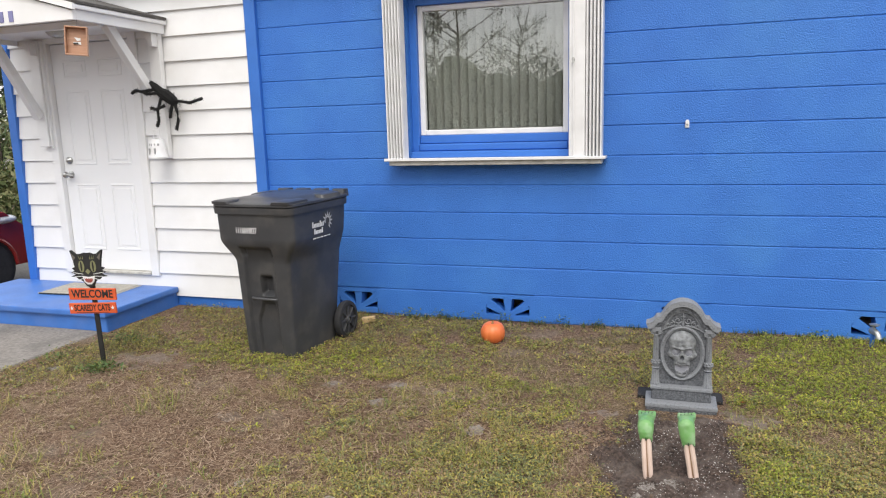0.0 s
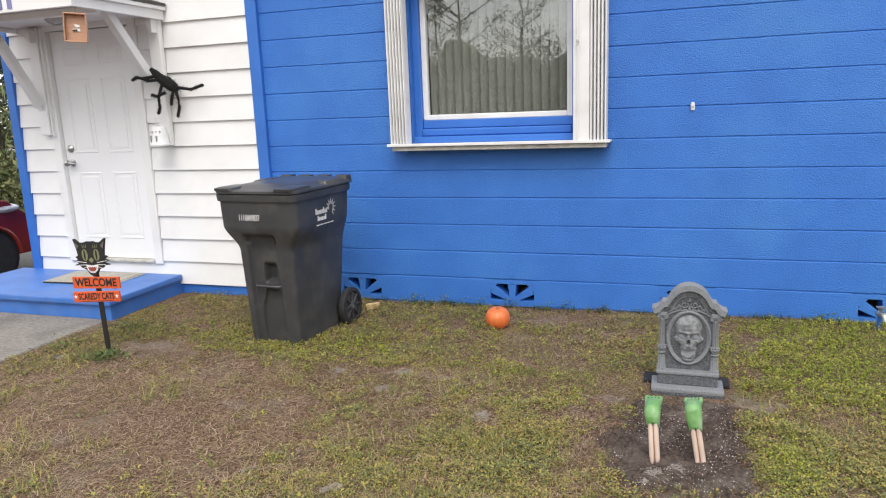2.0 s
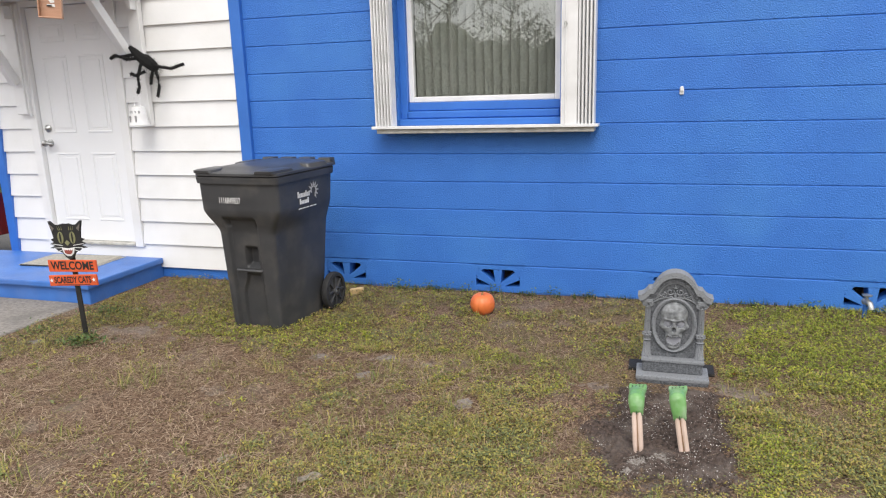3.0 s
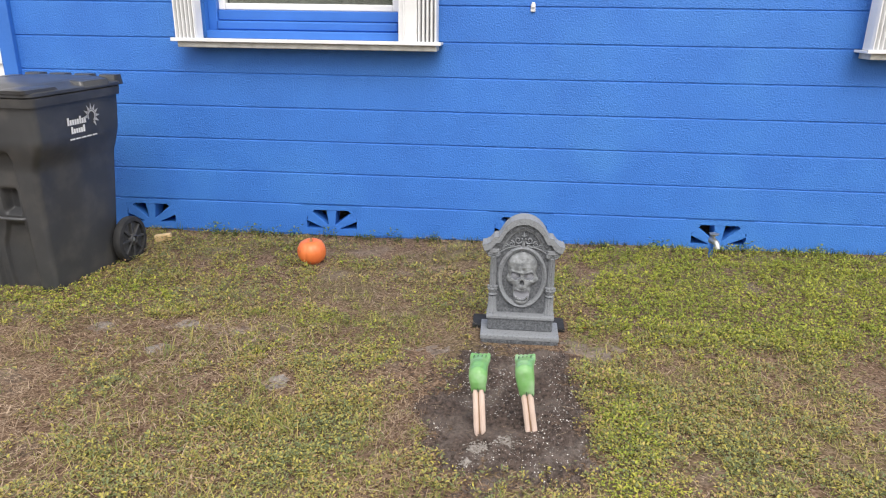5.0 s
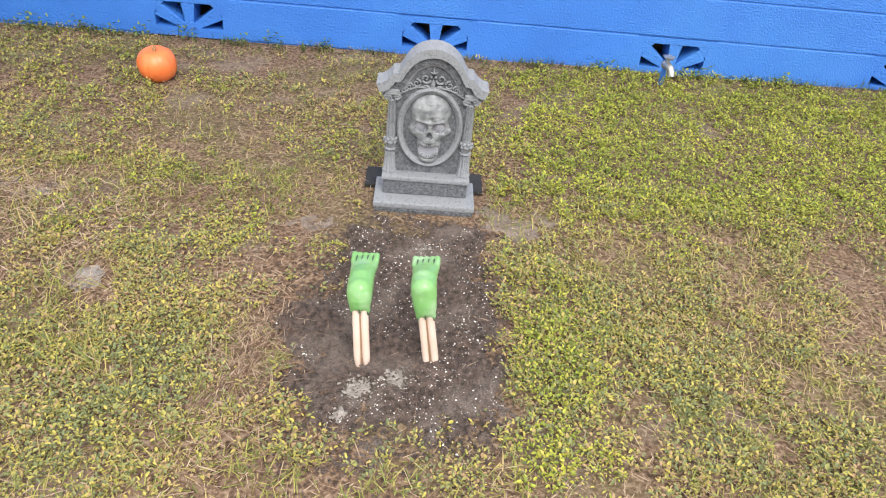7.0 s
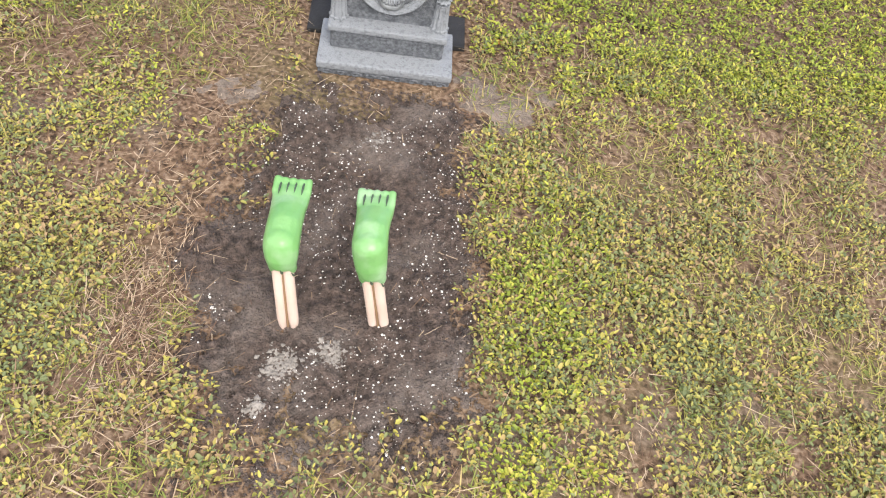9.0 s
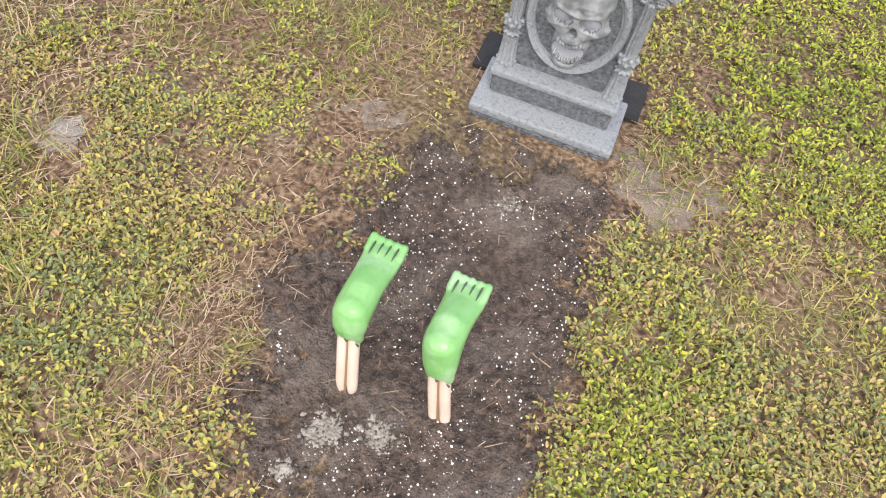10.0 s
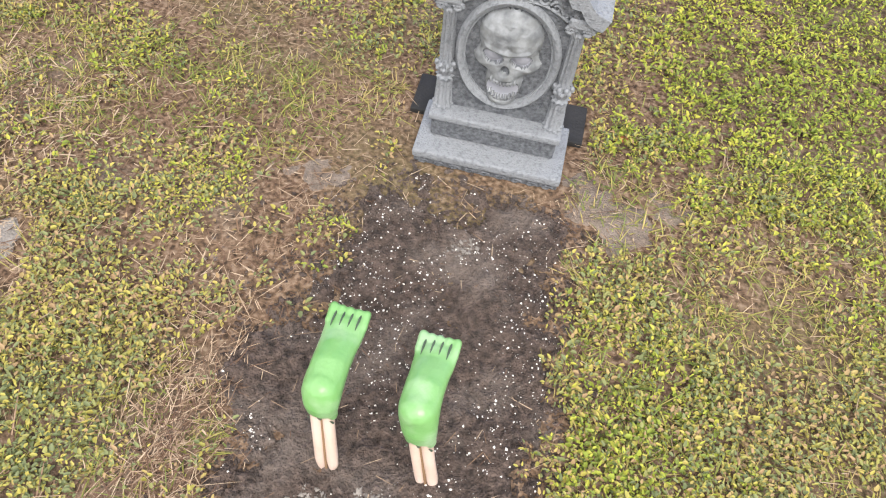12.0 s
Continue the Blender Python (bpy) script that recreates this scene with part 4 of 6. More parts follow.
quads = np.stack([ids[:-1, :-1], ids[1:, :-1], ids[1:, 1:], ids[:-1, 1:]], -1)[keep]
me = bpy.data.meshes.new("skull")
me.from_pydata(np.stack([U, SY + 0.002 - Hh, OZ - 0.004 + V], -1).reshape(-1, 3).tolist(), [], quads.tolist())
for m in (SKULL, STONE_GREY, STONE):
    me.materials.append(m)
cu, cv = U[:-1, :-1][keep], V[:-1, :-1][keep]
idx = np.where((eyes[:-1, :-1][keep] > 0.6) | (mouth[:-1, :-1][keep] > 0.75) & (Hh[:-1, :-1][keep] < 0.0185), 1, np.where(Hh[:-1, :-1][keep] < 0.003, 2, 0))
ev, mv = eyes[:-1, :-1][keep], mouth[:-1, :-1][keep]
idx = np.where((nose[:-1, :-1][keep] > 0.5) | (ev > 0.02) & (ev < 0.75) | (mv > 0.05) & (mv < 0.6), 2, idx)
me.polygons.foreach_set("material_index", idx.astype(np.int32))
me.shade_smooth()
sk = new("skull", me)
sk.parent = stone
tagged(sk, label="screaming skull relief with blank eyes")
# scrollwork above the oval


def spiral(cx, cz, r, turns, a0, s, n=26):
    cx, cz = 0.95 * cx, 0.118 + 0.93 * (cz - 0.118)
    return [(cx + s * r * (1 - 0.85 * t) * math.cos(a0 + turns * 2 * math.pi * t), SY - 0.004, cz + r * (1 - 0.85 * t) * math.sin(a0 + turns * 2 * math.pi * t)) for t in np.linspace(0, 1, n)]


for s in (-1, 1):
    bm = bm_new()
    for (cx, cz, r, turns, a0, rad) in ((0.026, 0.486, 0.019, 1.3, 2.6, 0.0048), (0.056, 0.466, 0.015, 1.4, 1.4, 0.0042), (0.080, 0.452, 0.013, 1.4, 1.4, 0.0038), (0.102, 0.440, 0.010, 1.3, 1.4, 0.0034), (0.024, 0.448, 0.014, -1.3, 3.6, 0.0045)):
        pts = spiral(s * cx, cz, r, turns, a0, s)
        tube(bm, pts, [rad * (1 - 0.5 * i / len(pts)) for i in range(len(pts))], 6)
    tube(bm, [(s * (0.006 + 0.098 * t), SY - 0.003, 0.429 + 0.012 * math.sin(3.0 * t) - 0.028 * t) for t in np.linspace(0, 1, 14)], 0.0042, 6)
    part("scrollwork", bm, STONE_LIGHT, stone, "", 60)
bm = tube(bm_new(), [(0, SY - 0.003, 0.415), (0, SY - 0.006, 0.45), (0, SY - 0.004, 0.478), (0, SY - 0.001, 0.50)], [0.006, 0.007, 0.005, 0.001], 8)
tube(bm, [(-0.014, SY - 0.003, 0.484), (0, SY - 0.004, 0.477), (0.014, SY - 0.003, 0.484)], [0.001, 0.004, 0.001], 6)
part("finial", bm, STONE_LIGHT, stone, "", 60)
# black board the headstone backs onto
backer = thing("ground_board", (TX + 0.005, TY + 0.13, float(gz(TX, TY + 0.13)) + 0.004), "black foam board lying flat behind the gravestone", "board")
bm = box(bm_new(), -0.220, 0.205, 0.015, 0.14, 0, 0.016, 0.004, 2)
part("board", bm, BLACK_FOAM, backer)

# ---- feet standing out of the soil ----


def foot_stake(at, turn, lean, dy, dz, k_len, tilt):
    x, y = at
    f = thing("foot_decoration", (x, y, float(soil_z(x, y)) - 0.004), "green plastic monster foot on bone stakes in dark soil", "decoration", "feet in the soil", turn=(tilt, lean, turn))
    bm = bm_new()
    sec = [(0.036, 0.160, 0.0285, 0.019), (0.040, 0.172, 0.0315, 0.023), (0.050, 0.188, 0.0340, 0.027), (0.066, 0.194, 0.0345, 0.027), (0.095, 0.197, 0.0340, 0.0255), (0.125, 0.195, 0.0345, 0.0215), (0.155, 0.191, 0.0370, 0.0175), (0.178, 0.192, 0.0385, 0.0145)]
    sec = [(0.036 + dy + (p[0] - 0.036) * k_len, p[1] + dz * min(1.0, (p[0] - 0.036) / 0.02), p[2], p[3]) for p in sec]
    tip, low = sec[-1], sec[0]
    for (a, c) in zip(sec, sec[1:]):
        for t in np.linspace(0, 1, 4):
            p = [a[k] * (1 - t) + c[k] * t for k in range(4)]
            ball(bm, (0, p[0], p[1]), 1.0, p[2], p[3], p[3], seg=14)
    ball(bm, (0, sec[3][0] - 0.010, sec[3][1] - 0.001), 0.0292, 1.12, 1.0, 1.0, seg=20)
    for k in range(5):
        tx = -0.030 + 0.0150 * k
        ln = (0.026, 0.024, 0.023, 0.022, 0.022)[k]
        for t in (0, 0.35, 0.7, 1):
            ball(bm, (tx, tip[0] + ln * t, tip[1] + 0.003 + 0.003 * t), 0.0082 if k else 0.0092, seg=12)
    for s in (-1, 1):
        ball(bm, (s * 0.0150, low[0] - 0.001, low[1] - 0.012), 0.0122, 1.0, 0.95, 1.6, seg=14)
    ob = part("foot", bm, GREEN, f, "glossy green moulded foot")
    rm = ob.modifiers.new("blend", "REMESH")
    rm.mode, rm.voxel_size, rm.use_smooth_shade = "VOXEL", 0.0026, True
    so = ob.modifiers.new("soften", "SMOOTH")
    so.factor, so.iterations = 0.5, 12
    # dark green strips put the shade of the toe slots into colour
    for k in range(4):
        bm = tube(bm_new(), [(-0.0218 + 0.0145 * k, tip[0] - 0.016, tip[1] + 0.0140), (-0.0218 + 0.0145 * k, tip[0] - 0.004, tip[1] + 0.0136), (-0.0218 + 0.0145 * k, tip[0] + 0.008, tip[1] + 0.0120), (-0.0218 + 0.0145 * k, tip[0] + 0.018, tip[1] + 0.0085)], [0.0006, 0.0019, 0.0022, 0.0016], 6)
        part("toe_gap", bm, GREEN_DARK, ob, "dark strip for the shade in the slot between toes")
    bm = tube(bm_new(), [(0, low[0] - 0.013, low[1] - 0.018), (0, low[0] - 0.018, low[1] - 0.002)], [0.003, 0.001], 6)
    part("tear", bm, GREEN_DARK, ob, "dark tear above the bones")
    for tx in (-0.021, 0.021):
        bm = tube(bm_new(), [(tx, low[0] - 0.0125, low[1] - 0.024), (tx * 0.9, low[0] - 0.0165, low[1] - 0.010)], [0.0022, 0.0006], 6)
        part("tear", bm, GREEN_DARK, ob, "dark tear above the bones")
    for s in (-1, 1):
        bm = bm_new()
        tube(bm, [(s * 0.0106, 0.0, -0.02), (s * 0.0106, 0.002, 0.0), (s * 0.0108, 0.005, 0.02), (s * 0.0106, low[0] * 0.5, 0.08), (s * 0.0106, low[0], low[1])], [0.006, 0.009, 0.0104, 0.0102, 0.0102], 14)
        part("bone", bm, BONE, f, "cream plastic bone", 50)
    bm = tube(bm_new(), [(0, -0.005, 0.0), (0, low[0] * 0.5 - 0.004, 0.08), (0, low[0] - 0.004, low[1] - 0.005)], 0.0027, 6)
    part("seam", bm, BONE_SEAM, f, "brown painted seam")
    return f


foot_stake((0.443, 2.738), -1, -5, 0.004, 0.0, 0.98, -3)
foot_stake((0.621, 2.748), -2, -10, -0.016, 0.024, 0.84, -5)

# ---- pumpkin ----
px, py = -0.605, 4.385
pump = thing("pumpkin", (px, py, float(gz(px, py)) - 0.002), "small orange plastic pumpkin sitting on the lawn", "pumpkin", turn=(4, -3, 20))
prof = [(0.02, 0.006), (0.045, 0.004), (0.068, 0.022), (0.080, 0.050), (0.083, 0.075), (0.079, 0.100), (0.066, 0.124), (0.045, 0.138), (0.022, 0.140), (0.006, 0.133)]
bm = lathe(bm_new(), prof, 96, "z", (0, 0, 0), lambda a: 1 - 0.05 * abs(math.sin(4.5 * a)) ** 0.5 * -1 - 0.05)
part("shell", bm, ORANGE, pump, "", 80)
bm = tube(bm_new(), [(0, 0, 0.130), (0.002, 0, 0.146), (0.006, 0.002, 0.153)], [0.010, 0.007, 0.006], 7)
part("stem", bm, STEM, pump, "short pale stem", 50)

# ---- wheeled bin ----
BX, BY = -1.966, 4.10
binn = thing("wheeled_bin", (BX, BY, float(gz(BX, BY)) - 0.006), "black plastic wheeled rubbish bin with a closed lid, beside the wall", "bin", turn=(0, 0, -5))
binn.scale = (0.96, 1.0, 1.026)


def loft(bm, rows, r=0.05, seg=4):
    """Rounded-rectangle sections: rows of (z, x0, x1, y0, y1)."""
    rings = []
    for z, x0, x1, y0, y1 in rows:
        pts = []
        for (cx, cy, a0) in ((x1 - r, y0 + r, -90), (x1 - r, y1 - r, 0), (x0 + r, y1 - r, 90), (x0 + r, y0 + r, 180)):
            for k in range(seg + 1):
                a = radians(a0 + 90 * k / seg)
                pts.append(bm.verts.new((cx + r * math.cos(a), cy + r * math.sin(a), z)))
        rings.append(pts)
    m = len(rings[0])
    for a, c in zip(rings, rings[1:]):
        for k in range(m):
            bm.faces.new((a[k], a[(k + 1) % m], c[(k + 1) % m], c[k]))
    bm.faces.new(rings[0][::-1])
    bm.faces.new(rings[-1])
    return bm


def ease(a, c, v):
    t = min(1.0, max(0.0, (v - a) / (c - a)))
    return t * t * (3 - 2 * t)


def plateau(v, a, c, soft):
    return ease(a, a + soft, v) * (1 - ease(c - soft, c, v))


def bin_point(u, z):
    """A point of the shell: u counts round the section from the front, z is the height."""
    flare = ease(0.62, 0.79, z)
    half_front, half_back = 0.206 + 0.012 * z / 0.64 + flare * 0.083, 0.232 + 0.022 * z / 0.64 + flare * 0.036
    if z < 0.62:
        half_front, half_back = 0.196 + 0.022 * z / 0.64, 0.226 + 0.028 * z / 0.64
    y0 = -0.272 - 0.034 * min(z, 0.64) / 0.64 - 0.046 * flare - 0.008 * ease(0.77, 0.95, z)
    y1 = 0.205 + 0.085 * min(z, 0.7) / 0.7 + 0.02 * ease(0.7, 0.95, z)
    qx, qy = SECTION[u]
    y = (y0 + y1) / 2 + qy * (y1 - y0) / 2
    w = half_front + (half_back - half_front) * ease(-0.22, -0.02, y)
    x = qx * w
    front = ease(0.80, 0.97, -qy)
    d = 0.030 * plateau(x, -0.150, 0.105, 0.020) * (1 - ease(0.715, 0.735, z))
    d += 0.014 * plateau(x, -0.158, -0.118, 0.012) * plateau(z, 0.66, 0.735, 0.02) + 0.014 * plateau(x, 0.072, 0.112, 0.012) * plateau(z, 0.66, 0.735, 0.02)
    top = 0.45 + 0.55 * (1 - ease(0.22, 0.36, z))
    d += 0.022 * plateau(x, -0.02 - 0.08 * top, 0.03 + 0.07 * top, 0.012) * (1 - ease(0.35, 0.372, z))
    d += 0.055 * plateau(x, -0.050, 0.062, 0.020) * plateau(z, 0.40, 0.545, 0.030)
    return (x, y + front * d, z)


# the section: a square with rounded corners, finely divided along the front
SECTION = [(-0.88 + 1.76 * k / 95, -1.0) for k in range(96)]
for cx, cy, a0, last in ((0.88, -0.88, -90, (1.0, 0.0)), (0.88, 0.88, 0, (0.0, 1.0)), (-0.88, 0.88, 90, (-1.0, 0.0)), (-0.88, -0.88, 180, None)):
    SECTION += [(cx + 0.12 * math.cos(radians(a0 + 15 * k)), cy + 0.12 * math.sin(radians(a0 + 15 * k))) for k in range(1, 7 if last else 6)]
    if last == (1.0, 0.0) or last == (-1.0, 0.0):
        SECTION += [(last[0], (-0.66 + 0.22 * k) * last[0]) for k in range(7)]
    elif last:
        SECTION += [(0.5, 1.0), (0.0, 1.0), (-0.5, 1.0)]
bm = bm_new()
rows = [[bm.verts.new(bin_point(u, float(z))) for u in range(len(SECTION))] for z in np.linspace(0.0, 0.95, 96)]
for a, c in zip(rows, rows[1:]):
    for k in range(len(a)):
        bm.faces.new((a[k], a[(k + 1) % len(a)], c[(k + 1) % len(a)], c[k]))
bm.faces.new(rows[0][::-1])
bm.faces.new(rows[-1])
shell = part("body", bm, BIN, binn, "", 50)
bm = loft(bm_new(), [(0.945, -0.318, 0.318, -0.378, 0.322), (0.985, -0.322, 0.322, -0.382, 0.325)], 0.05)
part("rim", bm, BIN, shell, "", 35)
bm = tube(bm_new(), [(-0.105, -0.285, 0.392), (-0.095, -0.302, 0.394), (0.085, -0.302, 0.394), (0.095, -0.285, 0.392)], 0.009, 10)
part("lift_bar", bm, BIN_LID, shell, "scuffed grey lift bar", 40)
# lid
bm = loft(bm_new(), [(0.987, -0.312, 0.312, -0.376, 0.33), (0.993, -0.318, 0.318, -0.384, 0.335), (1.006, -0.318, 0.318, -0.384, 0.335), (1.012, -0.308, 0.308, -0.372, 0.33), (1.014, -0.27, 0.27, -0.30, 0.31), (1.032, -0.235, 0.235, -0.24, 0.29), (1.038, -0.19, 0.19, -0.16, 0.27)], 0.05)
lid = part("lid", bm, BIN_LID, binn, "closed black lid", 30)
for s in (-1, 1):
    bm = loft(bm_new(), [(1.008, s * 0.235 - 0.075, s * 0.235 + 0.075, -0.392, -0.14), (1.024, s * 0.24 - 0.066, s * 0.24 + 0.070, -0.397, -0.17), (1.030, s * 0.24 - 0.05, s * 0.24 + 0.055, -0.380, -0.19)], 0.025, 3)
    part("hand_grip", bm, BIN_LID, lid, "", 35)
    bm = loft(bm_new(), [(1.0, s * 0.27 - 0.05, s * 0.27 + 0.05, 0.0, 0.24), (1.030, s * 0.262 - 0.042, s * 0.262 + 0.042, 0.01, 0.23), (1.036, s * 0.25 - 0.03, s * 0.25 + 0.03, 0.02, 0.22)], 0.02, 3)
    part("side_ridge", bm, BIN_LID, lid, "", 35)
for k in range(4):
    xx = -0.24 + 0.16 * k
    bm = loft(bm_new(), [(0.99, xx - 0.055, xx + 0.055, 0.29, 0.375), (1.04, xx - 0.05, xx + 0.05, 0.30, 0.37)], 0.015, 2)
    part("hinge_lug", bm, BIN_LID, lid, "", 35)
bm = tube(bm_new(), [(-0.28, 0.365, 1.0), (0.28, 0.365, 1.0)], 0.014, 10)
part("handle_bar", bm, BIN, binn, "", 40)
for s in (-1, 1):
    bm = lathe(bm_new(), [(0.104, -0.026), (0.128, -0.022), (0.132, -0.01), (0.132, 0.01), (0.128, 0.022), (0.104, 0.026), (0.100, 0.0), (0.104, -0.026)], 40, "x", (s * 0.275, 0.265, 0.132), None, False)
    wh = part("wheel", bm, RUBBER, binn, "ribbed black plastic wheel", 40)
    bm = lathe(bm_new(), [(0.106, -0.006), (0.100, -0.008), (0.034, -0.008), (0.030, -0.030), (0.022, -0.034), (0.022, 0.034), (0.030, 0.030), (0.034, 0.008), (0.100, 0.008), (0.106, 0.006)], 32, "x", (s * 0.275, 0.265, 0.132))
    hub = part("hub", bm, BIN, wh, "", 40)
    for k in range(8):
        bm = box(bm_new(), -0.024, 0.024, -0.006, 0.006, 0.03, 0.10, 0.002)
        part("spoke", bm, BIN, wh, m=Matrix.Translation((s * 0.275, 0.265, 0.132)) @ pose(0, 0, 0, 45 * k))
bm = tube(bm_new(), [(-0.30, 0.265, 0.132), (0.30, 0.265, 0.132)], 0.012, 10)
part("axle", bm, GALV, binn, "", 40)
lettering("serial_number", "1116849837", 0.05, WHITE_INK, shell, pose(-0.055, -0.3615, 0.842, 90 + 3, 0, 0), 0.165, 0.038, "white stencilled serial number")
# plain sunburst mark on the flank
mark = bm_new()
for k in range(9):
    a = radians(-60 + 30 * k)
    d, nn = Vector((math.cos(a), math.sin(a))), Vector((-math.sin(a), math.cos(a)))
    p = [d * 0.026 + nn * 0.007, d * 0.052, d * 0.026 - nn * 0.007]
    vs = [mark.verts.new((q.x, q.y, 0)) for q in p]
    mark.faces.new(vs)
for k in range(14):
    a0, a1 = radians(-60 + 270 * k / 14), radians(-60 + 270 * (k + 1) / 14)
    vs = [mark.verts.new((r * math.cos(a), r * math.sin(a), 0)) for r, a in ((0.018, a0), (0.025, a0), (0.025, a1), (0.018, a1))]
    mark.faces.new(vs)
bmesh.ops.solidify(mark, geom=list(mark.faces), thickness=0.001)
flank = pose(0.3035, -0.01, 0.84, 90, 0, 90) @ pose(0, 0, 0, 2.6, 0, 0) @ Matrix.Diagonal((1.25, 1.25, 1, 1))
part("sunburst_mark", mark, WHITE_INK, shell, "plain white sunburst mark", m=flank @ pose(0.05, 0.015, 0))
for count, x0, z0, high in ((8, -0.098, -0.006, 0.020), (6, -0.080, -0.040, 0.018)):
    for k in range(count):
        tall = high * (1.5 if k in (0, 5) else 1.0)
        bm = box(bm_new(), x0 + 0.0142 * k, x0 + 0.0142 * k + 0.0105, z0, z0 + tall, -0.0004, 0.001)
        part("mark_bar", bm, WHITE_INK, shell, "white printed bar", m=flank)
for k in range(5):
    bm = box(bm_new(), -0.092 + 0.034 * k, -0.064 + 0.034 * k, -0.064, -0.059, -0.0004, 0.001)
    part("mark_bar", bm, WHITE_INK, shell, "white printed bar", m=flank)

# piece of foam or wood by the wheel
x, y = -1.65, 4.67
blk = thing("wood_offcut", (x, y, float(gz(x, y)) + 0.002), "small pale wood offcut lying by the wall", "wood block", turn=(0, -6, 14))
part("offcut", box(bm_new(), -0.05, 0.05, -0.02, 0.02, 0, 0.045, 0.006, 2), WOOD_PALE, blk)

# ---- garden tap ----
tap = thing("garden_tap", (1.74, 4.76, float(gz(1.74, 4.76)) - 0.01), "grey metal garden tap on a blue painted riser by the wall", "tap")
part("riser", tube(bm_new(), [(0, 0, -0.02), (0, 0, 0.10)], 0.013, 12), BLUE_TRIM, tap, "blue painted pipe", 40)
bm = tube(bm_new(), [(0, 0.02, 0.115), (0, -0.02, 0.118), (0.012, -0.05, 0.112), (0.016, -0.062, 0.095), (0.017, -0.064, 0.082)], [0.015, 0.02, 0.018, 0.016, 0.017], 12)
ball(bm, (0, 0, 0.115), 0.024, seg=14)
part("spout", bm, GALV, tap, "", 50)
bm = tube(bm_new(), [(0, -0.015, 0.13), (0, -0.02, 0.155)], 0.008, 10)
lathe(bm, [(0.008, 0.153), (0.027, 0.155), (0.029, 0.162), (0.010, 0.166)], 18, "z", (0, -0.02, 0), lambda a: 1 + 0.12 * math.cos(5 * a))
part("handwheel", bm, GALV, tap, "", 50)
# white clip on the wall
clip = thing("wall_clip", (0.606, WALL, 1.415), "small white plastic clip fixed to the blue wall", "clip")
bm = box(bm_new(), -0.013, 0.013, -0.012, -0.001, -0.022, 0.022, 0.003)
part("plate", bm, WHITE_METAL, clip)
part("tab", box(bm_new(), -0.009, 0.009, -0.026, -0.0122, 0.0, 0.03, 0.003), WHITE_METAL, clip)

# ---- cat sign ----
CATX, CATY = -3.015, 3.44
cat = thing("cat_sign", (CATX, CATY, float(gz(CATX, CATY)) - 0.003), "black cat yard sign with two orange boards on a stake", "sign", turn=(0, -1.5, 6))
part("stake", box(bm_new(), -0.017, 0.017, 0.0, 0.012, -0.05, 0.60, 0.002), SIGN_BLACK, cat, "black wooden stake")
hp = [(0.96 * hx, 0.555 + 1.06 * (hz - 0.535)) for hx, hz in [(0.0, 0.535), (0.03, 0.55), (0.05, 0.575), (0.085, 0.585), (0.10, 0.598), (0.145, 0.600), (0.10, 0.612), (0.14, 0.622), (0.105, 0.632), (0.13, 0.645), (0.103, 0.652), (0.112, 0.69), (0.130, 0.742), (0.118, 0.744), (0.082, 0.722), (0.05, 0.722), (0.025, 0.729), (0.0, 0.727)]]
head = hp + [(-x, z) for x, z in hp[-2:0:-1]]
bm = prism(bm_new(), head, -0.016, -0.004, 0.001)
hd = part("cat_head", bm, SIGN_BLACK, cat, "black cat face cut-out", m=Matrix.Translation((0, 0, -0.13 * 0.785)) @ Matrix.Diagonal((0.95, 1, 1.13, 1)))
for s in (-1, 1):
    bm = bm_new()
    prism(bm, [(s * 0.045 + 0.022 * math.cos(a), 0.6822 + 0.034 * math.sin(a)) for a in np.linspace(0, 2 * math.pi, 18, endpoint=False)], -0.0185, -0.0165)
    eye = part("eye", bm, EYE_GREEN, hd, "olive green eye")
    bm = bm_new()
    prism(bm, [(s * 0.045 + 0.006 * math.cos(a), 0.6822 + 0.030 * math.sin(a)) for a in np.linspace(0, 2 * math.pi, 12, endpoint=False)], -0.0205, -0.0188)
    part("pupil", bm, SIGN_BLACK, hd)
    bm = bm_new()
    prism(bm, [(s * 0.100, 0.7180), (s * 0.116, 0.7600), (s * 0.084, 0.735)], -0.0185, -0.0165)
    part("inner_ear", bm, mat("ear_grey", (0.16, 0.14, 0.12), bump=0) if s < 0 else bpy.data.materials["ear_grey"], hd)
    for k in range(3):
        bm = bm_new()
        z = 0.6366 - 0.012 * k
        prism(bm, [(s * 0.04, z), (s * (0.12 - 0.012 * k), z + 0.010 - 0.012 * k), (s * (0.12 - 0.012 * k), z + 0.013 - 0.012 * k), (s * 0.04, z + 0.003)], -0.0185, -0.0165)
        part("whisker", bm, WHITE_INK, hd)
    bm = bm_new()
    for k in range(3):
        prism(bm, [(s * (0.025 + 0.012 * k), 0.7246), (s * (0.028 + 0.016 * k), 0.7458), (s * (0.03 + 0.012 * k), 0.7235)], -0.0185, -0.0165)
    part("brow_mark", bm, EYE_GREEN, hd)
bm = prism(bm_new(), [(-0.02, 0.6536), (0.0, 0.6684), (0.02, 0.6536), (0.0, 0.6366)], -0.0185, -0.0165)
part("nose", bm, EYE_GREEN, hd, "olive green nose")
bm = prism(bm_new(), [(-0.048, 0.6271), (0, 0.6218), (0.048, 0.6271), (0.038, 0.5942), (0.015, 0.5783), (-0.015, 0.5783), (-0.038, 0.5942)], -0.0185, -0.0165)
mo = part("mouth", bm, WHITE_INK, hd, "white toothed mouth")
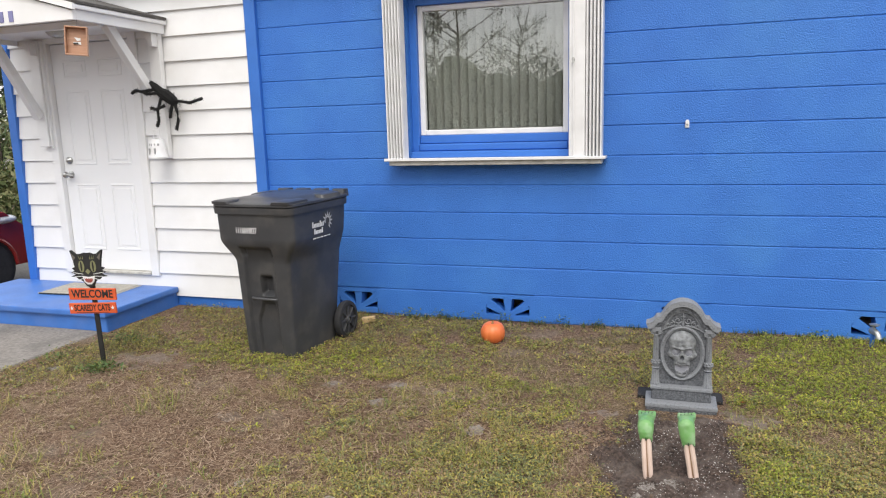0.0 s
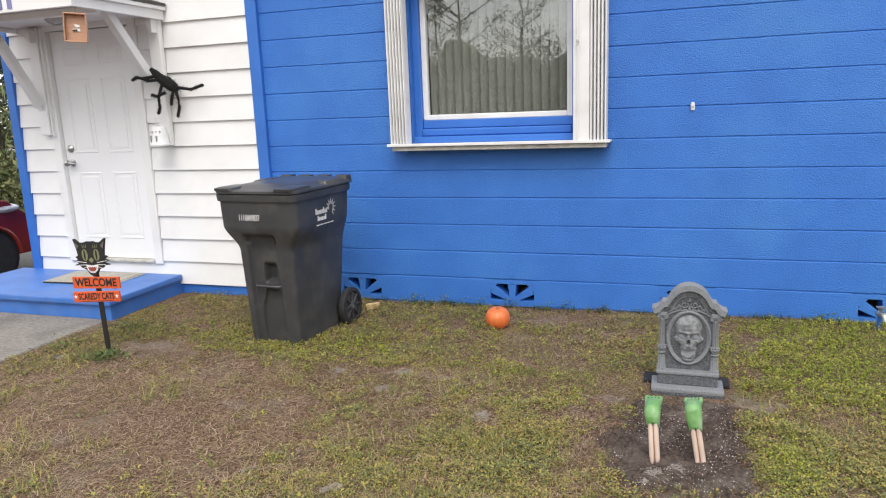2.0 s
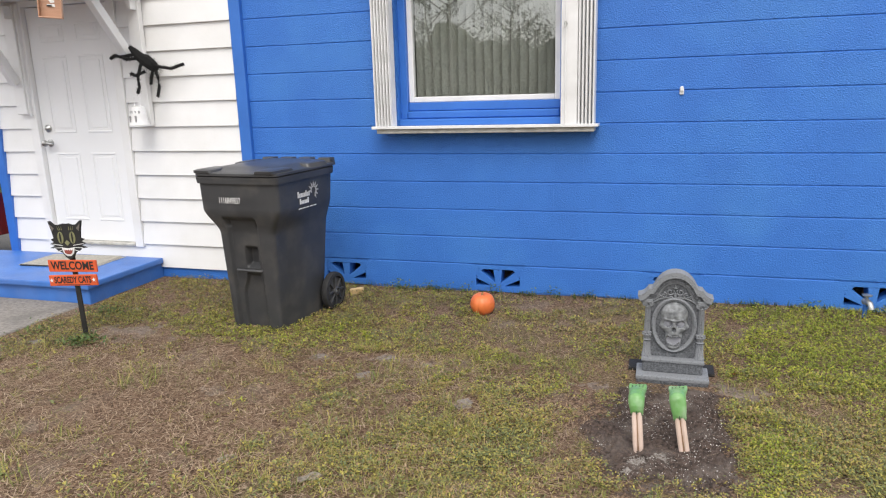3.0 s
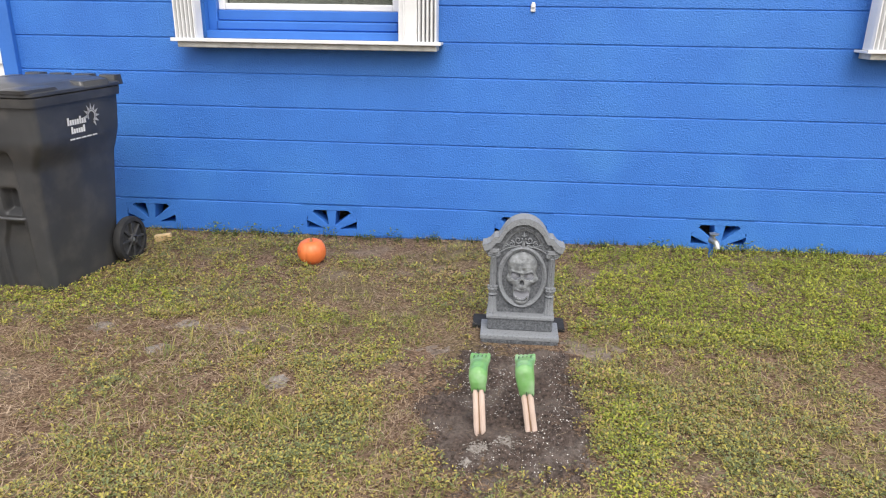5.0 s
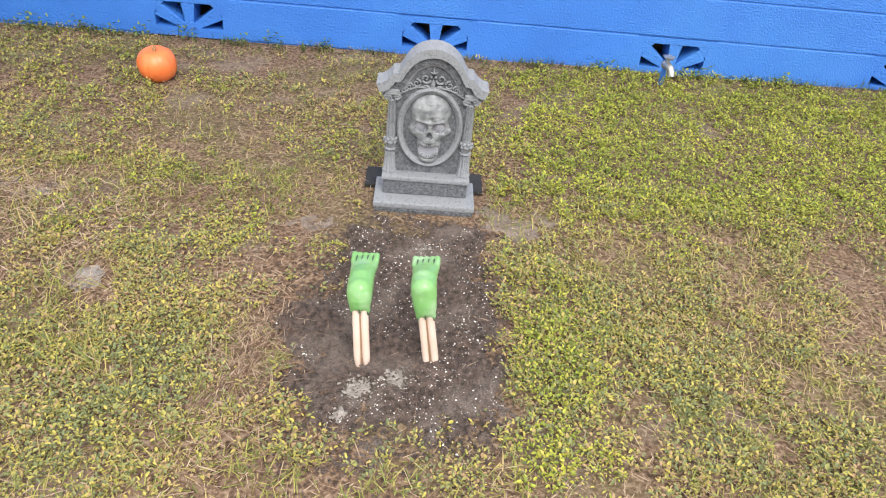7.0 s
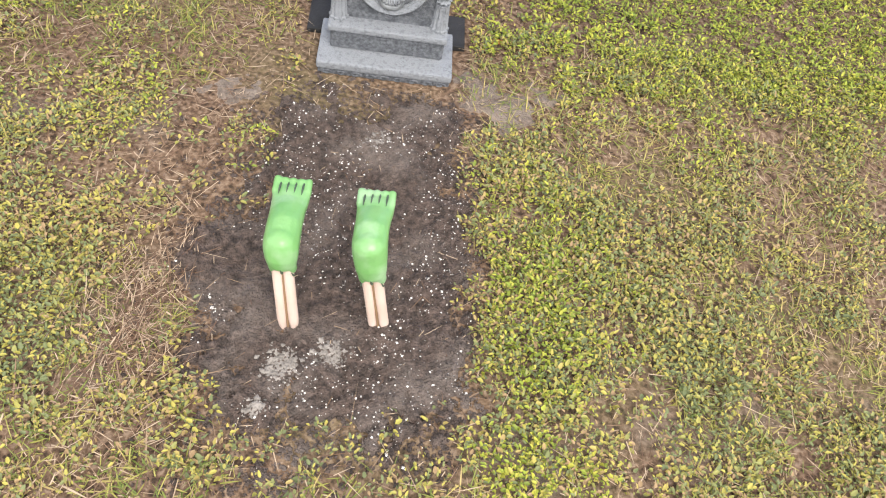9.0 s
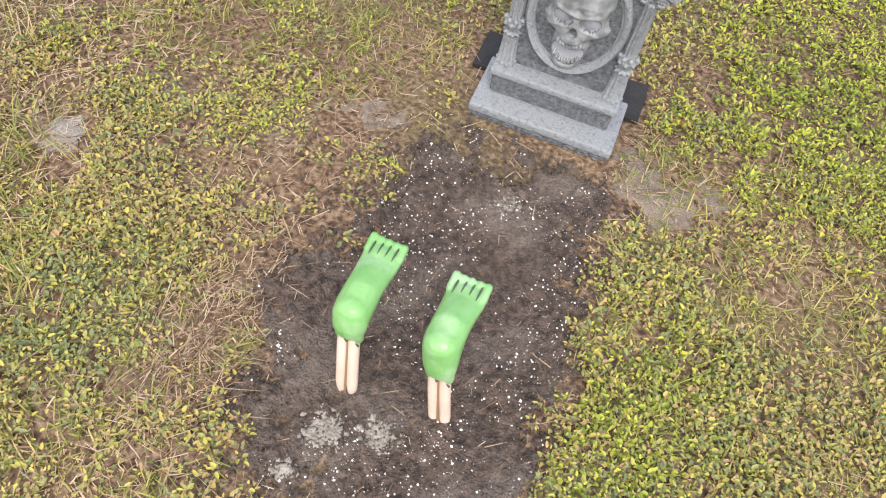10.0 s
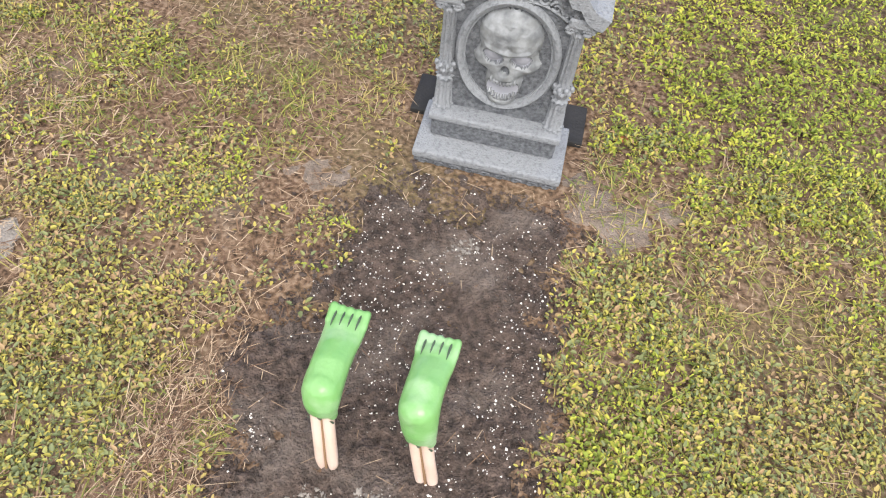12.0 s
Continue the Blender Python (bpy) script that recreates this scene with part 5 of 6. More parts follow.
bm = prism(bm_new(), [(-0.034, 0.6154), (-0.026, 0.6080), (-0.018, 0.6154), (-0.008, 0.6091), (0, 0.6154), (0.008, 0.6091), (0.018, 0.6154), (0.026, 0.6080), (0.034, 0.6154), (0.026, 0.5963), (0.012, 0.5889), (-0.012, 0.5889), (-0.026, 0.5963)], -0.0205, -0.0188)
part("tongue", bm, MOUTH, hd, "dark red open mouth")
for (txt, z0, z1, w, hgt, tilt) in (("WELCOME", 0.448, 0.524, 0.305, 0.054, 0.6), ("SCAREDY CATS", 0.358, 0.428, 0.265, 0.044, -1.0)):
    bm = box(bm_new(), -0.172, 0.172, -0.018, -0.004, z0, z1, 0.002)
    bd = part("board", bm, SIGN_ORANGE, cat, "orange board lettered in black", m=pose(0, 0, 0, 0, tilt, 0))
    lettering("lettering", txt, 0.05, SIGN_BLACK, bd, pose(0, -0.0188, (z0 + z1) / 2 + 0.004, 90, 0, 0), w, hgt, bold=1)
    if txt != "WELCOME":
        for s in (-1, 1):
            bm = bm_new()
            prism(bm, [(s * 0.152 + (0.014 if k % 2 == 0 else 0.006) * math.sin(k * math.pi / 5), 0.395 + (0.014 if k % 2 == 0 else 0.006) * math.cos(k * math.pi / 5)) for k in range(10)], -0.0205, -0.0185)
            part("star", bm, WHITE_INK, bd, "white star")
        bm = box(bm_new(), -0.12, 0.12, -0.0195, -0.0182, 0.364, 0.367)
        part("underline", bm, SIGN_BLACK, bd)

# ---- spider and lantern by the door ----
spider = thing("toy_spider", (-3.385, WALL - 0.11, 1.755), "large furry black toy spider clinging to the canopy brace", "spider decoration")


def fuzzy(bm, pts, rad, hairs=60):
    tube(bm, pts, rad, 8)
    pts = [Vector(p) for p in pts]
    for _ in range(hairs):
        i = random.randrange(len(pts) - 1)
        p = pts[i].lerp(pts[i + 1], random.random())
        d = Vector((random.gauss(0, 1), random.gauss(0, 1), random.gauss(0, 1))).normalized()
        r = rad[i] if isinstance(rad, list) else rad
        side = d.orthogonal().normalized() * 0.0012
        a = p + d * r * 0.8
        bm.faces.new([bm.verts.new(a + side), bm.verts.new(a - side), bm.verts.new(p + d * (r + 0.015))])


bm = bm_new()
fuzzy(bm, [(-0.12, -0.05, 0.11), (-0.09, -0.04, 0.075), (-0.05, -0.03, 0.03), (0.0, -0.02, 0.0), (0.05, -0.015, -0.04), (0.08, -0.012, -0.07)], [0.014, 0.030, 0.038, 0.050, 0.044, 0.020], 700)
part("body", bm, FUR, spider)
LEGS = [[(-0.08, -0.05, 0.05), (-0.18, -0.09, 0.035), (-0.26, -0.06, 0.05), (-0.32, -0.04, 0.03)], [(-0.05, -0.06, 0.02), (-0.12, -0.10, 0.015), (-0.16, -0.09, 0.03)],
        [(-0.03, -0.05, -0.02), (-0.05, -0.08, -0.12), (-0.055, -0.07, -0.20), (-0.085, -0.06, -0.245)], [(0.0, -0.05, -0.08), (-0.06, -0.09, -0.11), (-0.11, -0.08, -0.095)],
        [(0.06, -0.02, -0.04), (0.12, -0.02, -0.05), (0.22, -0.02, -0.065), (0.33, -0.01, -0.035)], [(0.06, -0.03, -0.06), (0.055, -0.05, -0.12), (0.04, -0.05, -0.18)],
        [(0.07, -0.02, -0.07), (0.105, -0.04, -0.13), (0.10, -0.03, -0.20), (0.075, -0.03, -0.275)]]
for leg in LEGS:
    bm = bm_new()
    fuzzy(bm, leg, 0.012, 220)
    part("leg", bm, FUR, spider)
lant = thing("hanging_lantern", (-3.475, WALL - 0.185, 1.255), "white plastic ghost-faced lantern hung on the post", "lantern")
lant.scale = (0.8, 0.8, 0.92)
bm = lathe(bm_new(), [(0.095, 0.0), (0.098, 0.012), (0.09, 0.02), (0.078, 0.09), (0.07, 0.14), (0.06, 0.165), (0.03, 0.17)], 24)
part("shade", bm, WHITE_METAL, lant, "", 40)
HOLE = mat("shadowed_cutout", (0.36, 0.36, 0.36), rough=0.9, bump=0)
for k, (xx, zz) in enumerate(((-0.045, 0.12), (-0.015, 0.12), (0.02, 0.12), (0.05, 0.12))):
    bm = bm_new()
    prism(bm, [(xx + 0.008 * math.cos(a), zz + 0.012 * math.sin(a)) for a in np.linspace(0, 6.28, 10, endpoint=False)], -0.08 + abs(xx) * 0.45, -0.066 + abs(xx) * 0.45)
    part("cutout", bm, HOLE, lant)
for xx in (-0.035, 0.03):
    bm = prism(bm_new(), [(xx - 0.007, 0.09), (xx + 0.007, 0.09), (xx + 0.005, 0.045), (xx, 0.035), (xx - 0.005, 0.045)], -0.090, -0.076)
    part("cutout", bm, HOLE, lant)
bm = tube(bm_new(), [(-0.035, 0, 0.165), (-0.04, 0, 0.25), (0.04, 0, 0.25), (0.035, 0, 0.165)], 0.005, 8)
part("hanger", bm, WHITE_METAL, lant)

# ---- car on the driveway ----
car = thing("car", (-7.60, 4.33, -0.30), "dark red hatchback parked on the driveway beside the house", "car")
prof = [(-2.0, 0.28), (-2.05, 0.55), (-1.98, 0.85), (-1.75, 1.0), (-1.2, 1.42), (-0.2, 1.47), (0.45, 1.36), (1.05, 1.04), (1.70, 0.93), (2.02, 0.72), (2.1, 0.45), (2.08, 0.25)]
bm = bm_new()
rings = []
for xx, k in ((-0.84, 0.96), (-0.80, 0.985), (-0.6, 1.0), (0.6, 1.0), (0.80, 0.985), (0.84, 0.96)):
    ring = []
    for (yy, zz) in prof:
        taper = 1 - 0.22 * max(0, (zz - 0.9) / 0.55)
        nosey = 1 - 0.18 * max(0, (abs(yy) - 1.5) / 0.6) ** 2
        ring.append(bm.verts.new((xx * taper * nosey, yy * (0.985 if abs(xx) > 0.7 else 1), 0.25 + (zz - 0.25) * k)))
    rings.append(ring)
for a, c in zip(rings, rings[1:]):
    for i in range(len(prof) - 1):
        bm.faces.new((a[i], a[i + 1], c[i + 1], c[i]))
    bm.faces.new((a[-1], a[0], c[0], c[-1]))
bm.faces.new(rings[0])
bm.faces.new(rings[-1])
part("body", bm, CAR_RED, car, "glossy dark red bodywork", 35)
for s in (-1, 1):
    bm = bm_new()
    tube(bm, [(s * 0.86 * 0.99, 1.38 + 0.345 * math.cos(a), 0.30 + 0.345 * math.sin(a)) for a in np.linspace(0, math.pi, 14)], 0.022, 6)
    part("wheel_arch", bm, CAR_RED, car, "", 50)
    bm = bm_new()
    prism(bm, [(-1.55, 0.98), (-1.1, 1.34), (0.3, 1.32), (0.85, 1.0)], 0, 0.02)
    part("side_window", bm, CAR_DARK, car, "dark side glass", m=pose(s * 0.80, 0, 0, 0, 0, 90))
    for yy in (1.38, -1.28):
        bm = lathe(bm_new(), [(0.20, -0.09), (0.28, -0.09), (0.30, -0.06), (0.30, 0.06), (0.28, 0.09), (0.20, 0.09)], 32, "x", (s * 0.76, yy, 0.30))
        wh = part("wheel", bm, RUBBER, car, "", 40)
        bm = lathe(bm_new(), [(0.20, 0.06), (0.205, 0.08), (0.17, 0.07), (0.05, 0.085), (0.02, 0.09)] if s > 0 else [(0.02, -0.09), (0.05, -0.085), (0.17, -0.07), (0.205, -0.08), (0.20, -0.06)], 28, "x", (s * 0.76, yy, 0.30), None)
        part("rim", bm, METAL, wh, "silver wheel rim", 40)
        bm = lathe(bm_new(), [(0.335, -0.05), (0.335, 0.085)] if s > 0 else [(0.335, -0.085), (0.335, 0.05)], 28, "x", (s * 0.745, yy, 0.30))
        part("wheel_well", bm, RUBBER, car, "dark wheel well")
    bm = bm_new()
    ball(bm, (s * 0.70, 1.72, 0.815), 1.0, 0.12, 0.18, 0.055, 18)
    part("headlight", bm, LAMP_CLEAR, car, "clear headlight", 60)
bm = box(bm_new(), -0.6, 0.6, 2.05, 2.11, 0.36, 0.48, 0.02, 2)
part("grille", bm, CAR_DARK, car)

# ---- fence, shrubs and palm beyond the house end ----
fence = thing("chain_link_fence", (-9.0, 10.5, -0.3), "grey metal fence rail and mesh among shrubs", "fence")
part("top_rail", tube(bm_new(), [(-8, 2, 1.25), (5, -2.0, 1.25)], 0.022, 8), GALV, fence)
for k in range(7):
    t = k / 6
    part("post", tube(bm_new(), [(-8 + 13 * t, 2 - 4 * t, 0), (-8 + 13 * t, 2 - 4 * t, 1.3)], 0.025, 8), GALV, fence)
bm = bm_new()
for k in range(130):
    t = k / 130
    for s in (-1, 1):
        u = min(1, max(0, t + s * 0.09))
        a, c = Vector((-8 + 13 * t, 2 - 4 * t, 0)), Vector((-8 + 13 * u, 2 - 4 * u, 1.24))
        tube(bm, [a, c], 0.0022, 3, False)
part("mesh", bm, GALV, fence)


def leaf_cloud(name, centres, count, size, material, parent, seed, flat=0.5):
    r = np.random.default_rng(seed)
    cs = np.array(centres)
    pick = r.integers(0, len(cs), count)
    d = r.normal(size=(count, 3))
    d /= np.linalg.norm(d, axis=1)[:, None]
    p = cs[pick, :3] + d * cs[pick, 3:4] * (0.35 + 0.65 * r.random((count, 1))) * np.array([1, 1, flat + 0.3])
    a = r.normal(size=(count, 3))
    a /= np.linalg.norm(a, axis=1)[:, None]
    b2 = np.cross(a, r.normal(size=(count, 3)))
    b2 /= np.linalg.norm(b2, axis=1)[:, None]
    s = size * (0.6 + 0.8 * r.random((count, 1)))
    v = np.stack([p - a * s, p + b2 * s * 0.45, p + a * s, p - b2 * s * 0.45], 1).reshape(-1, 3)
    me = bpy.data.meshes.new(name)
    me.from_pydata(v.tolist(), [], np.arange(count * 4).reshape(-1, 4).tolist())
    me.materials.append(material)
    ob = new(name, me)
    ob.parent = parent
    return ob


def tree(at, h, seed, bare=False, label="broadleaf tree with an uneven crown across the street"):
    r = random.Random(seed)
    t = thing("tree", (at[0], at[1], -0.1), label, "tree", "trees across the street")
    bm = bm_new()
    tube(bm, [(0, 0, 0), (r.uniform(-.2, .2), 0, h * 0.3), (r.uniform(-.4, .4), r.uniform(-.3, .3), h * 0.62), (r.uniform(-.6, .6), 0, h * 0.93)], [0.010 * h, 0.008 * h, 0.005 * h, 0.0015 * h], 8)
    tips = []
    for k in range(16):
        z = h * r.uniform(0.35, 0.85)
        a = r.uniform(0, 6.28)
        L = h * r.uniform(0.16, 0.32) * (1.15 - 0.6 * z / h)
        p0, p1 = Vector((0, 0, z)), Vector((math.cos(a) * L * .55, math.sin(a) * L * .55, z + L * 0.35))
        p2 = Vector((math.cos(a + .2) * L, math.sin(a + .2) * L, z + L * r.uniform(0.4, 0.8)))
        tube(bm, [p0, p1, p2], [0.0045 * h, 0.0025 * h, 0.0008 * h], 5)
        tips.append((*p2, h * r.uniform(0.06, 0.11)))
        tips.append((*p1.lerp(p2, 0.4), h * 0.06))
        for q in range(3 if bare else 1):
            a2 = a + r.uniform(-1, 1)
            s0 = p1.lerp(p2, r.random())
            s1 = s0 + Vector((math.cos(a2), math.sin(a2), r.uniform(0.2, 1))) * L * 0.4
            tube(bm, [s0, s1], [0.0025 * h, 0.0006 * h], 4)
    part("trunk", bm, BARK, t)
    leaf_cloud("crown", tips, 1500 if bare else 15000, 0.0075 * h, FAR_LEAF, t, seed)
    return t


for i, (x, y, h, bare) in enumerate(((-3, -34, 9, True), (-7.5, -30, 8.5, True), (-13, -32, 9.5, True), (3, -30, 9, False), (-19, -32, 8, False), (10, -33, 9, True), (-26, -30, 10, False), (-10, -26, 10, True), (18, -30, 10, False))):
    tree((x, y), h, 40 + i, bare, "bare-branched tree with sparse leaves across the street" if bare else "broadleaf tree with an uneven crown across the street")
hedge = thing("hedge", (0, -36, 0), "dense dark hedge across the street", "hedge")
leaf_cloud("foliage", [(-40 + 0.7 * k, random.uniform(-1, 1), random.uniform(0.6, 4.6), random.uniform(1.2, 2.1)) for k in range(110)], 110000, 0.12, FAR_LEAF, hedge, 77, 0.9)
bm = bm_new()
for k in range(60):
    q = bmesh.ops.create_icosphere(bm, subdivisions=2, radius=1)
    cz, rr = random.uniform(0.9, 4.3), random.uniform(1.1, 2.0)
    for v in q["verts"]:
        d = rr * (1 + 0.4 * noise.noise(v.co * 2.1 + Vector((k * 2.0, 0, 0))))
        v.co = Vector((-40 + 1.35 * k + v.co.x * d, -0.6 + v.co.y * d * 0.6, cz + v.co.z * d))
part("inner_growth", bm, FAR_LEAF, hedge, "dark dense growth inside the hedge", 60)
for i, (x, y, z, rr) in enumerate(((-9.6, 9.2, 0.3, 0.8), (-8.4, 9.0, 0.15, 0.7), (-10.8, 8.6, 0.4, 0.9), (-8.0, 9.8, 0.5, 0.9), (-9.2, 10.2, 1.2, 0.8), (-11.5, 11.5, 1.0, 1.4), (-9.0, 12.5, 1.6, 1.6))):
    sh = thing("shrub", (x, y, -0.3), "tangled green and yellowing shrub by the fence", "shrub", "shrubs by the fence")
    leaf_cloud("foliage", [(random.uniform(-.5, .5), random.uniform(-.5, .5), z + 0.3 + random.uniform(-.2, .4), rr * 0.7) for _ in range(7)], 3200, 0.055, PALM_LEAF, sh, 90 + i, 0.9)
    part("stems", tube(bm_new(), [(0, 0, 0), (0.05, 0, z + 0.4)], [0.04, 0.015], 6), BARK, sh)


def palm(at, h, seed):
    r = random.Random(seed)
    t = thing("palm", (*at, -0.3), "palm with hanging dry and green fronds beyond the fence", "palm", "palms beyond the house")
    part("trunk", tube(bm_new(), [(0, 0, 0), (0.06, 0, h * 0.5), (0, 0.05, h)], [0.16, 0.13, 0.11], 10), BARK, t)
    for k in range(18):
        a, up = r.uniform(0, 6.28), r.uniform(-0.5, 0.9)
        bm = bm_new()
        prev = None
        for i in range(15):
            u = i / 14
            c = Vector((math.cos(a) * 1.5 * u, math.sin(a) * 1.5 * u, h + up * 1.1 * u - 1.35 * u * u))
            if i:
                tube(bm, [prev, c], 0.008, 4, False)
                side = Vector((-math.sin(a), math.cos(a), 0))
                for s in (-1, 1):
                    tip = c + side * s * 0.42 * math.sin(0.35 + 2.5 * u) + Vector((math.cos(a) * 0.18, math.sin(a) * 0.18, -0.22))
                    q = Vector((math.cos(a), math.sin(a), 0)) * 0.018
                    bm.faces.new([bm.verts.new(c - q), bm.verts.new(c + q), bm.verts.new(tip)])
            prev = c
        part("frond", bm, PALM_LEAF, t)


palm((-10.6, 10.8), 2.6, 3)
palm((-9.3, 9.9), 1.6, 8)
palm((-11.2, 9.6), 2.0, 9)
thicket = thing("thicket", (-12, 16, -0.3), "dense dark thicket closing the view beyond the fence", "thicket")
leaf_cloud("foliage", [(random.uniform(-6, 5), random.uniform(-1, 2), random.uniform(0.5, 4.8), random.uniform(0.9, 1.5)) for _ in range(80)], 26000, 0.10, FAR_LEAF, thicket, 131, 0.9)
palm((-12.0, 12.5), 3.2, 5)

# ---- ground cover ----
def scatter(name, x, y, yaw, tilt, length, width, material, label, category, z=None, fold=0.25):
    """Small folded leaves as one mesh."""
    k = len(x)
    z = gz(x, y) if z is None else z
    shape = np.array([(0, 0, 0), (-0.42, 0.28, fold), (-0.30, 0.76, fold), (0, 1, 0), (0.30, 0.76, fold), (0.42, 0.28, fold)])
    P = np.empty((k, 6, 3))
    P[:, :, 0] = shape[None, :, 0] * width[:, None]
    P[:, :, 1] = shape[None, :, 1] * length[:, None]
    P[:, :, 2] = shape[None, :, 2] * width[:, None]
    ct, st = np.cos(tilt)[:, None], np.sin(tilt)[:, None]
    yy, zz = P[:, :, 1] * ct - P[:, :, 2] * st, P[:, :, 1] * st + P[:, :, 2] * ct
    cy, sy_ = np.cos(yaw)[:, None], np.sin(yaw)[:, None]
    V = np.stack([P[:, :, 0] * cy - yy * sy_ + x[:, None], P[:, :, 0] * sy_ + yy * cy + y[:, None], zz + z[:, None]], -1).reshape(-1, 3)
    b0 = np.arange(k)[:, None] * 6
    F = np.concatenate([b0 + np.array([[0, 3, 2, 1]]), b0 + np.array([[0, 5, 4, 3]])], 1).reshape(-1)
    me = bpy.data.meshes.new(name)
    me.vertices.add(k * 6)
    me.vertices.foreach_set("co", V.ravel())
    me.loops.add(len(F))
    me.loops.foreach_set("vertex_index", F.astype(np.int32))
    me.polygons.add(k * 2)
    me.polygons.foreach_set("loop_start", np.arange(k * 2, dtype=np.int32) * 4)
    me.polygons.foreach_set("loop_total", np.full(k * 2, 4, np.int32))
    me.update(calc_edges=True)
    me.materials.append(material)
    return tagged(new(name, me), label, category, kind="stuff")


def strands(name, x, y, z, yaw, rise, length, width, bend, material, label, category):
    """Thin bent blades, three spans each, as one mesh."""
    k = len(x)
    t = np.array([0, 0.35, 0.7, 1.0])
    along = length[:, None] * t * np.cos(rise)[:, None] + bend[:, None] * length[:, None] * t * t
    up = length[:, None] * t * np.sin(rise)[:, None] - 0.5 * np.abs(bend)[:, None] * length[:, None] * t * t
    cx, cy = x[:, None] + along * np.cos(yaw)[:, None], y[:, None] + along * np.sin(yaw)[:, None]
    cz = np.maximum(z[:, None] + up, z[:, None] + 0.002)
    w = width[:, None] * np.array([0.9, 1.0, 0.75, 0.12])
    ox, oy = -np.sin(yaw)[:, None] * w / 2, np.cos(yaw)[:, None] * w / 2
    V = np.stack([np.stack([cx - ox, cy - oy, cz], -1), np.stack([cx + ox, cy + oy, cz], -1)], 2).reshape(-1, 3)
    b0 = np.arange(k)[:, None] * 8
    F = np.concatenate([b0 + np.array([[2 * i, 2 * i + 1, 2 * i + 3, 2 * i + 2]]) for i in range(3)], 1).reshape(-1)
    me = bpy.data.meshes.new(name)
    me.vertices.add(k * 8)
    me.vertices.foreach_set("co", V.ravel())
    me.loops.add(len(F))
    me.loops.foreach_set("vertex_index", F.astype(np.int32))
    me.polygons.add(k * 3)
    me.polygons.foreach_set("loop_start", np.arange(k * 3, dtype=np.int32) * 4)
    me.polygons.foreach_set("loop_total", np.full(k * 3, 4, np.int32))
    me.update(calc_edges=True)
    me.materials.append(material)
    return tagged(new(name, me), label, category, kind="stuff")


BARE = [(-0.95, 3.50, 0.13, 0.07), (-0.97, 3.24, 0.10, 0.06), (-0.37, 3.02, 0.10, 0.05), (-2.75, 3.55, 0.35, 0.15), (0.92, 3.42, 0.17, 0.10), (-1.35, 3.45, 0.12, 0.06), (0.20, 3.35, 0.10, 0.06), (-0.70, 3.45, 0.11, 0.06), (-1.6, 2.9, 0.12, 0.07)]


# broad patches of growth: x, y, half-widths, how much thicker or thinner
GROWTH = [(-1.85, 3.85, 0.95, 0.38, 0.42), (-0.75, 3.75, 0.40, 0.22, 0.15), (-2.1, 2.55, 1.25, 0.62, -0.46), (-1.75, 3.27, 0.6, 0.14, -0.38), (-1.6, 2.38, 0.35, 0.15, -0.3),
          (-0.25, 2.70, 0.42, 0.42, 0.22), (-0.45, 3.55, 0.55, 0.20, -0.22), (-0.1, 4.25, 0.7, 0.35, 0.16), (1.9, 4.2, 1.2, 0.62, 0.75), (0.96, 2.86, 0.16, 0.34, 0.48),
          (1.7, 3.25, 0.5, 0.26, -0.48), (1.25, 3.05, 0.16, 0.16, 0.2), (0.14, 2.72, 0.11, 0.2, -0.6), (0.55, 2.30, 0.4, 0.08, -0.12), (0.6, 3.44, 0.42, 0.10, -0.5),
          (1.3, 2.45, 0.35, 0.25, 0.12), (-0.6, 4.82, 3.0, 0.07, -0.3), (-3.25, 3.35, 0.3, 0.35, 0.3)]


def cover(x, y):
    """How thickly the weeds grow, 0..1: broad patches broken into clumps."""
    c = 0.50 + 0.22 * (vnoise(x, y, 1.3, 11) - 0.5)
    for px_, py_, ra, rb, k in GROWTH:
        c = c + k * np.exp(-((x - px_) / ra) ** 2 - ((y - py_) / rb) ** 2)
    c = np.clip(c, 0.04, 1.0)
    clump = 0.40 * vnoise(x, y, 5.5, 13) + 0.34 * vnoise(x, y, 15, 14) + 0.26 * vnoise(x, y, 42, 16)
    t = np.clip((clump - (0.66 - 0.50 * c)) / 0.27, 0, 1)
    c = t * (0.6 + 0.4 * c) * (0.45 + 1.1 * vnoise(x, y, 75, 17))
    for bx, by, ra, rb in BARE:
        d = np.hypot((x - bx) / ra, (y - by) / rb) + 0.5 * (vnoise(x, y, 18, 15) - 0.5)
        c = c * np.clip((d - 0.75) / 0.45, 0, 1)
    c = c * (1 - np.clip(grave(x, y) * 1.6, 0, 1))
    return c * ((x > -3.58) | (y > 4.1) & (x > -3.45))


def blocked(x, y):
    r = (np.abs(x - TX) < 0.19) & (y > TY - 0.03) & (y < TY + 0.15)
    r |= (np.abs(x - TX) < 0.225) & (y > TY + 0.12) & (y < TY + 0.275)
    r |= y > 4.895
    r |= (np.abs(x - BX) < 0.2) & (np.abs(y - BY + 0.04) < 0.23)
    r |= np.hypot(x + 0.605, y - 4.385) < 0.05
    r |= (x < -3.48) & (y > 3.98)
    r |= x < -3.59
    return r


def sow(count, x0, x1, y0, y1, thr=1.0, seed=0, fn=cover):
    r = np.random.default_rng(seed)
    x, y = r.uniform(x0, x1, count), r.uniform(y0, y1, count)
    ok = (r.random(count) < fn(x, y) * thr) & ~blocked(x, y)
    return x[ok], y[ok], r


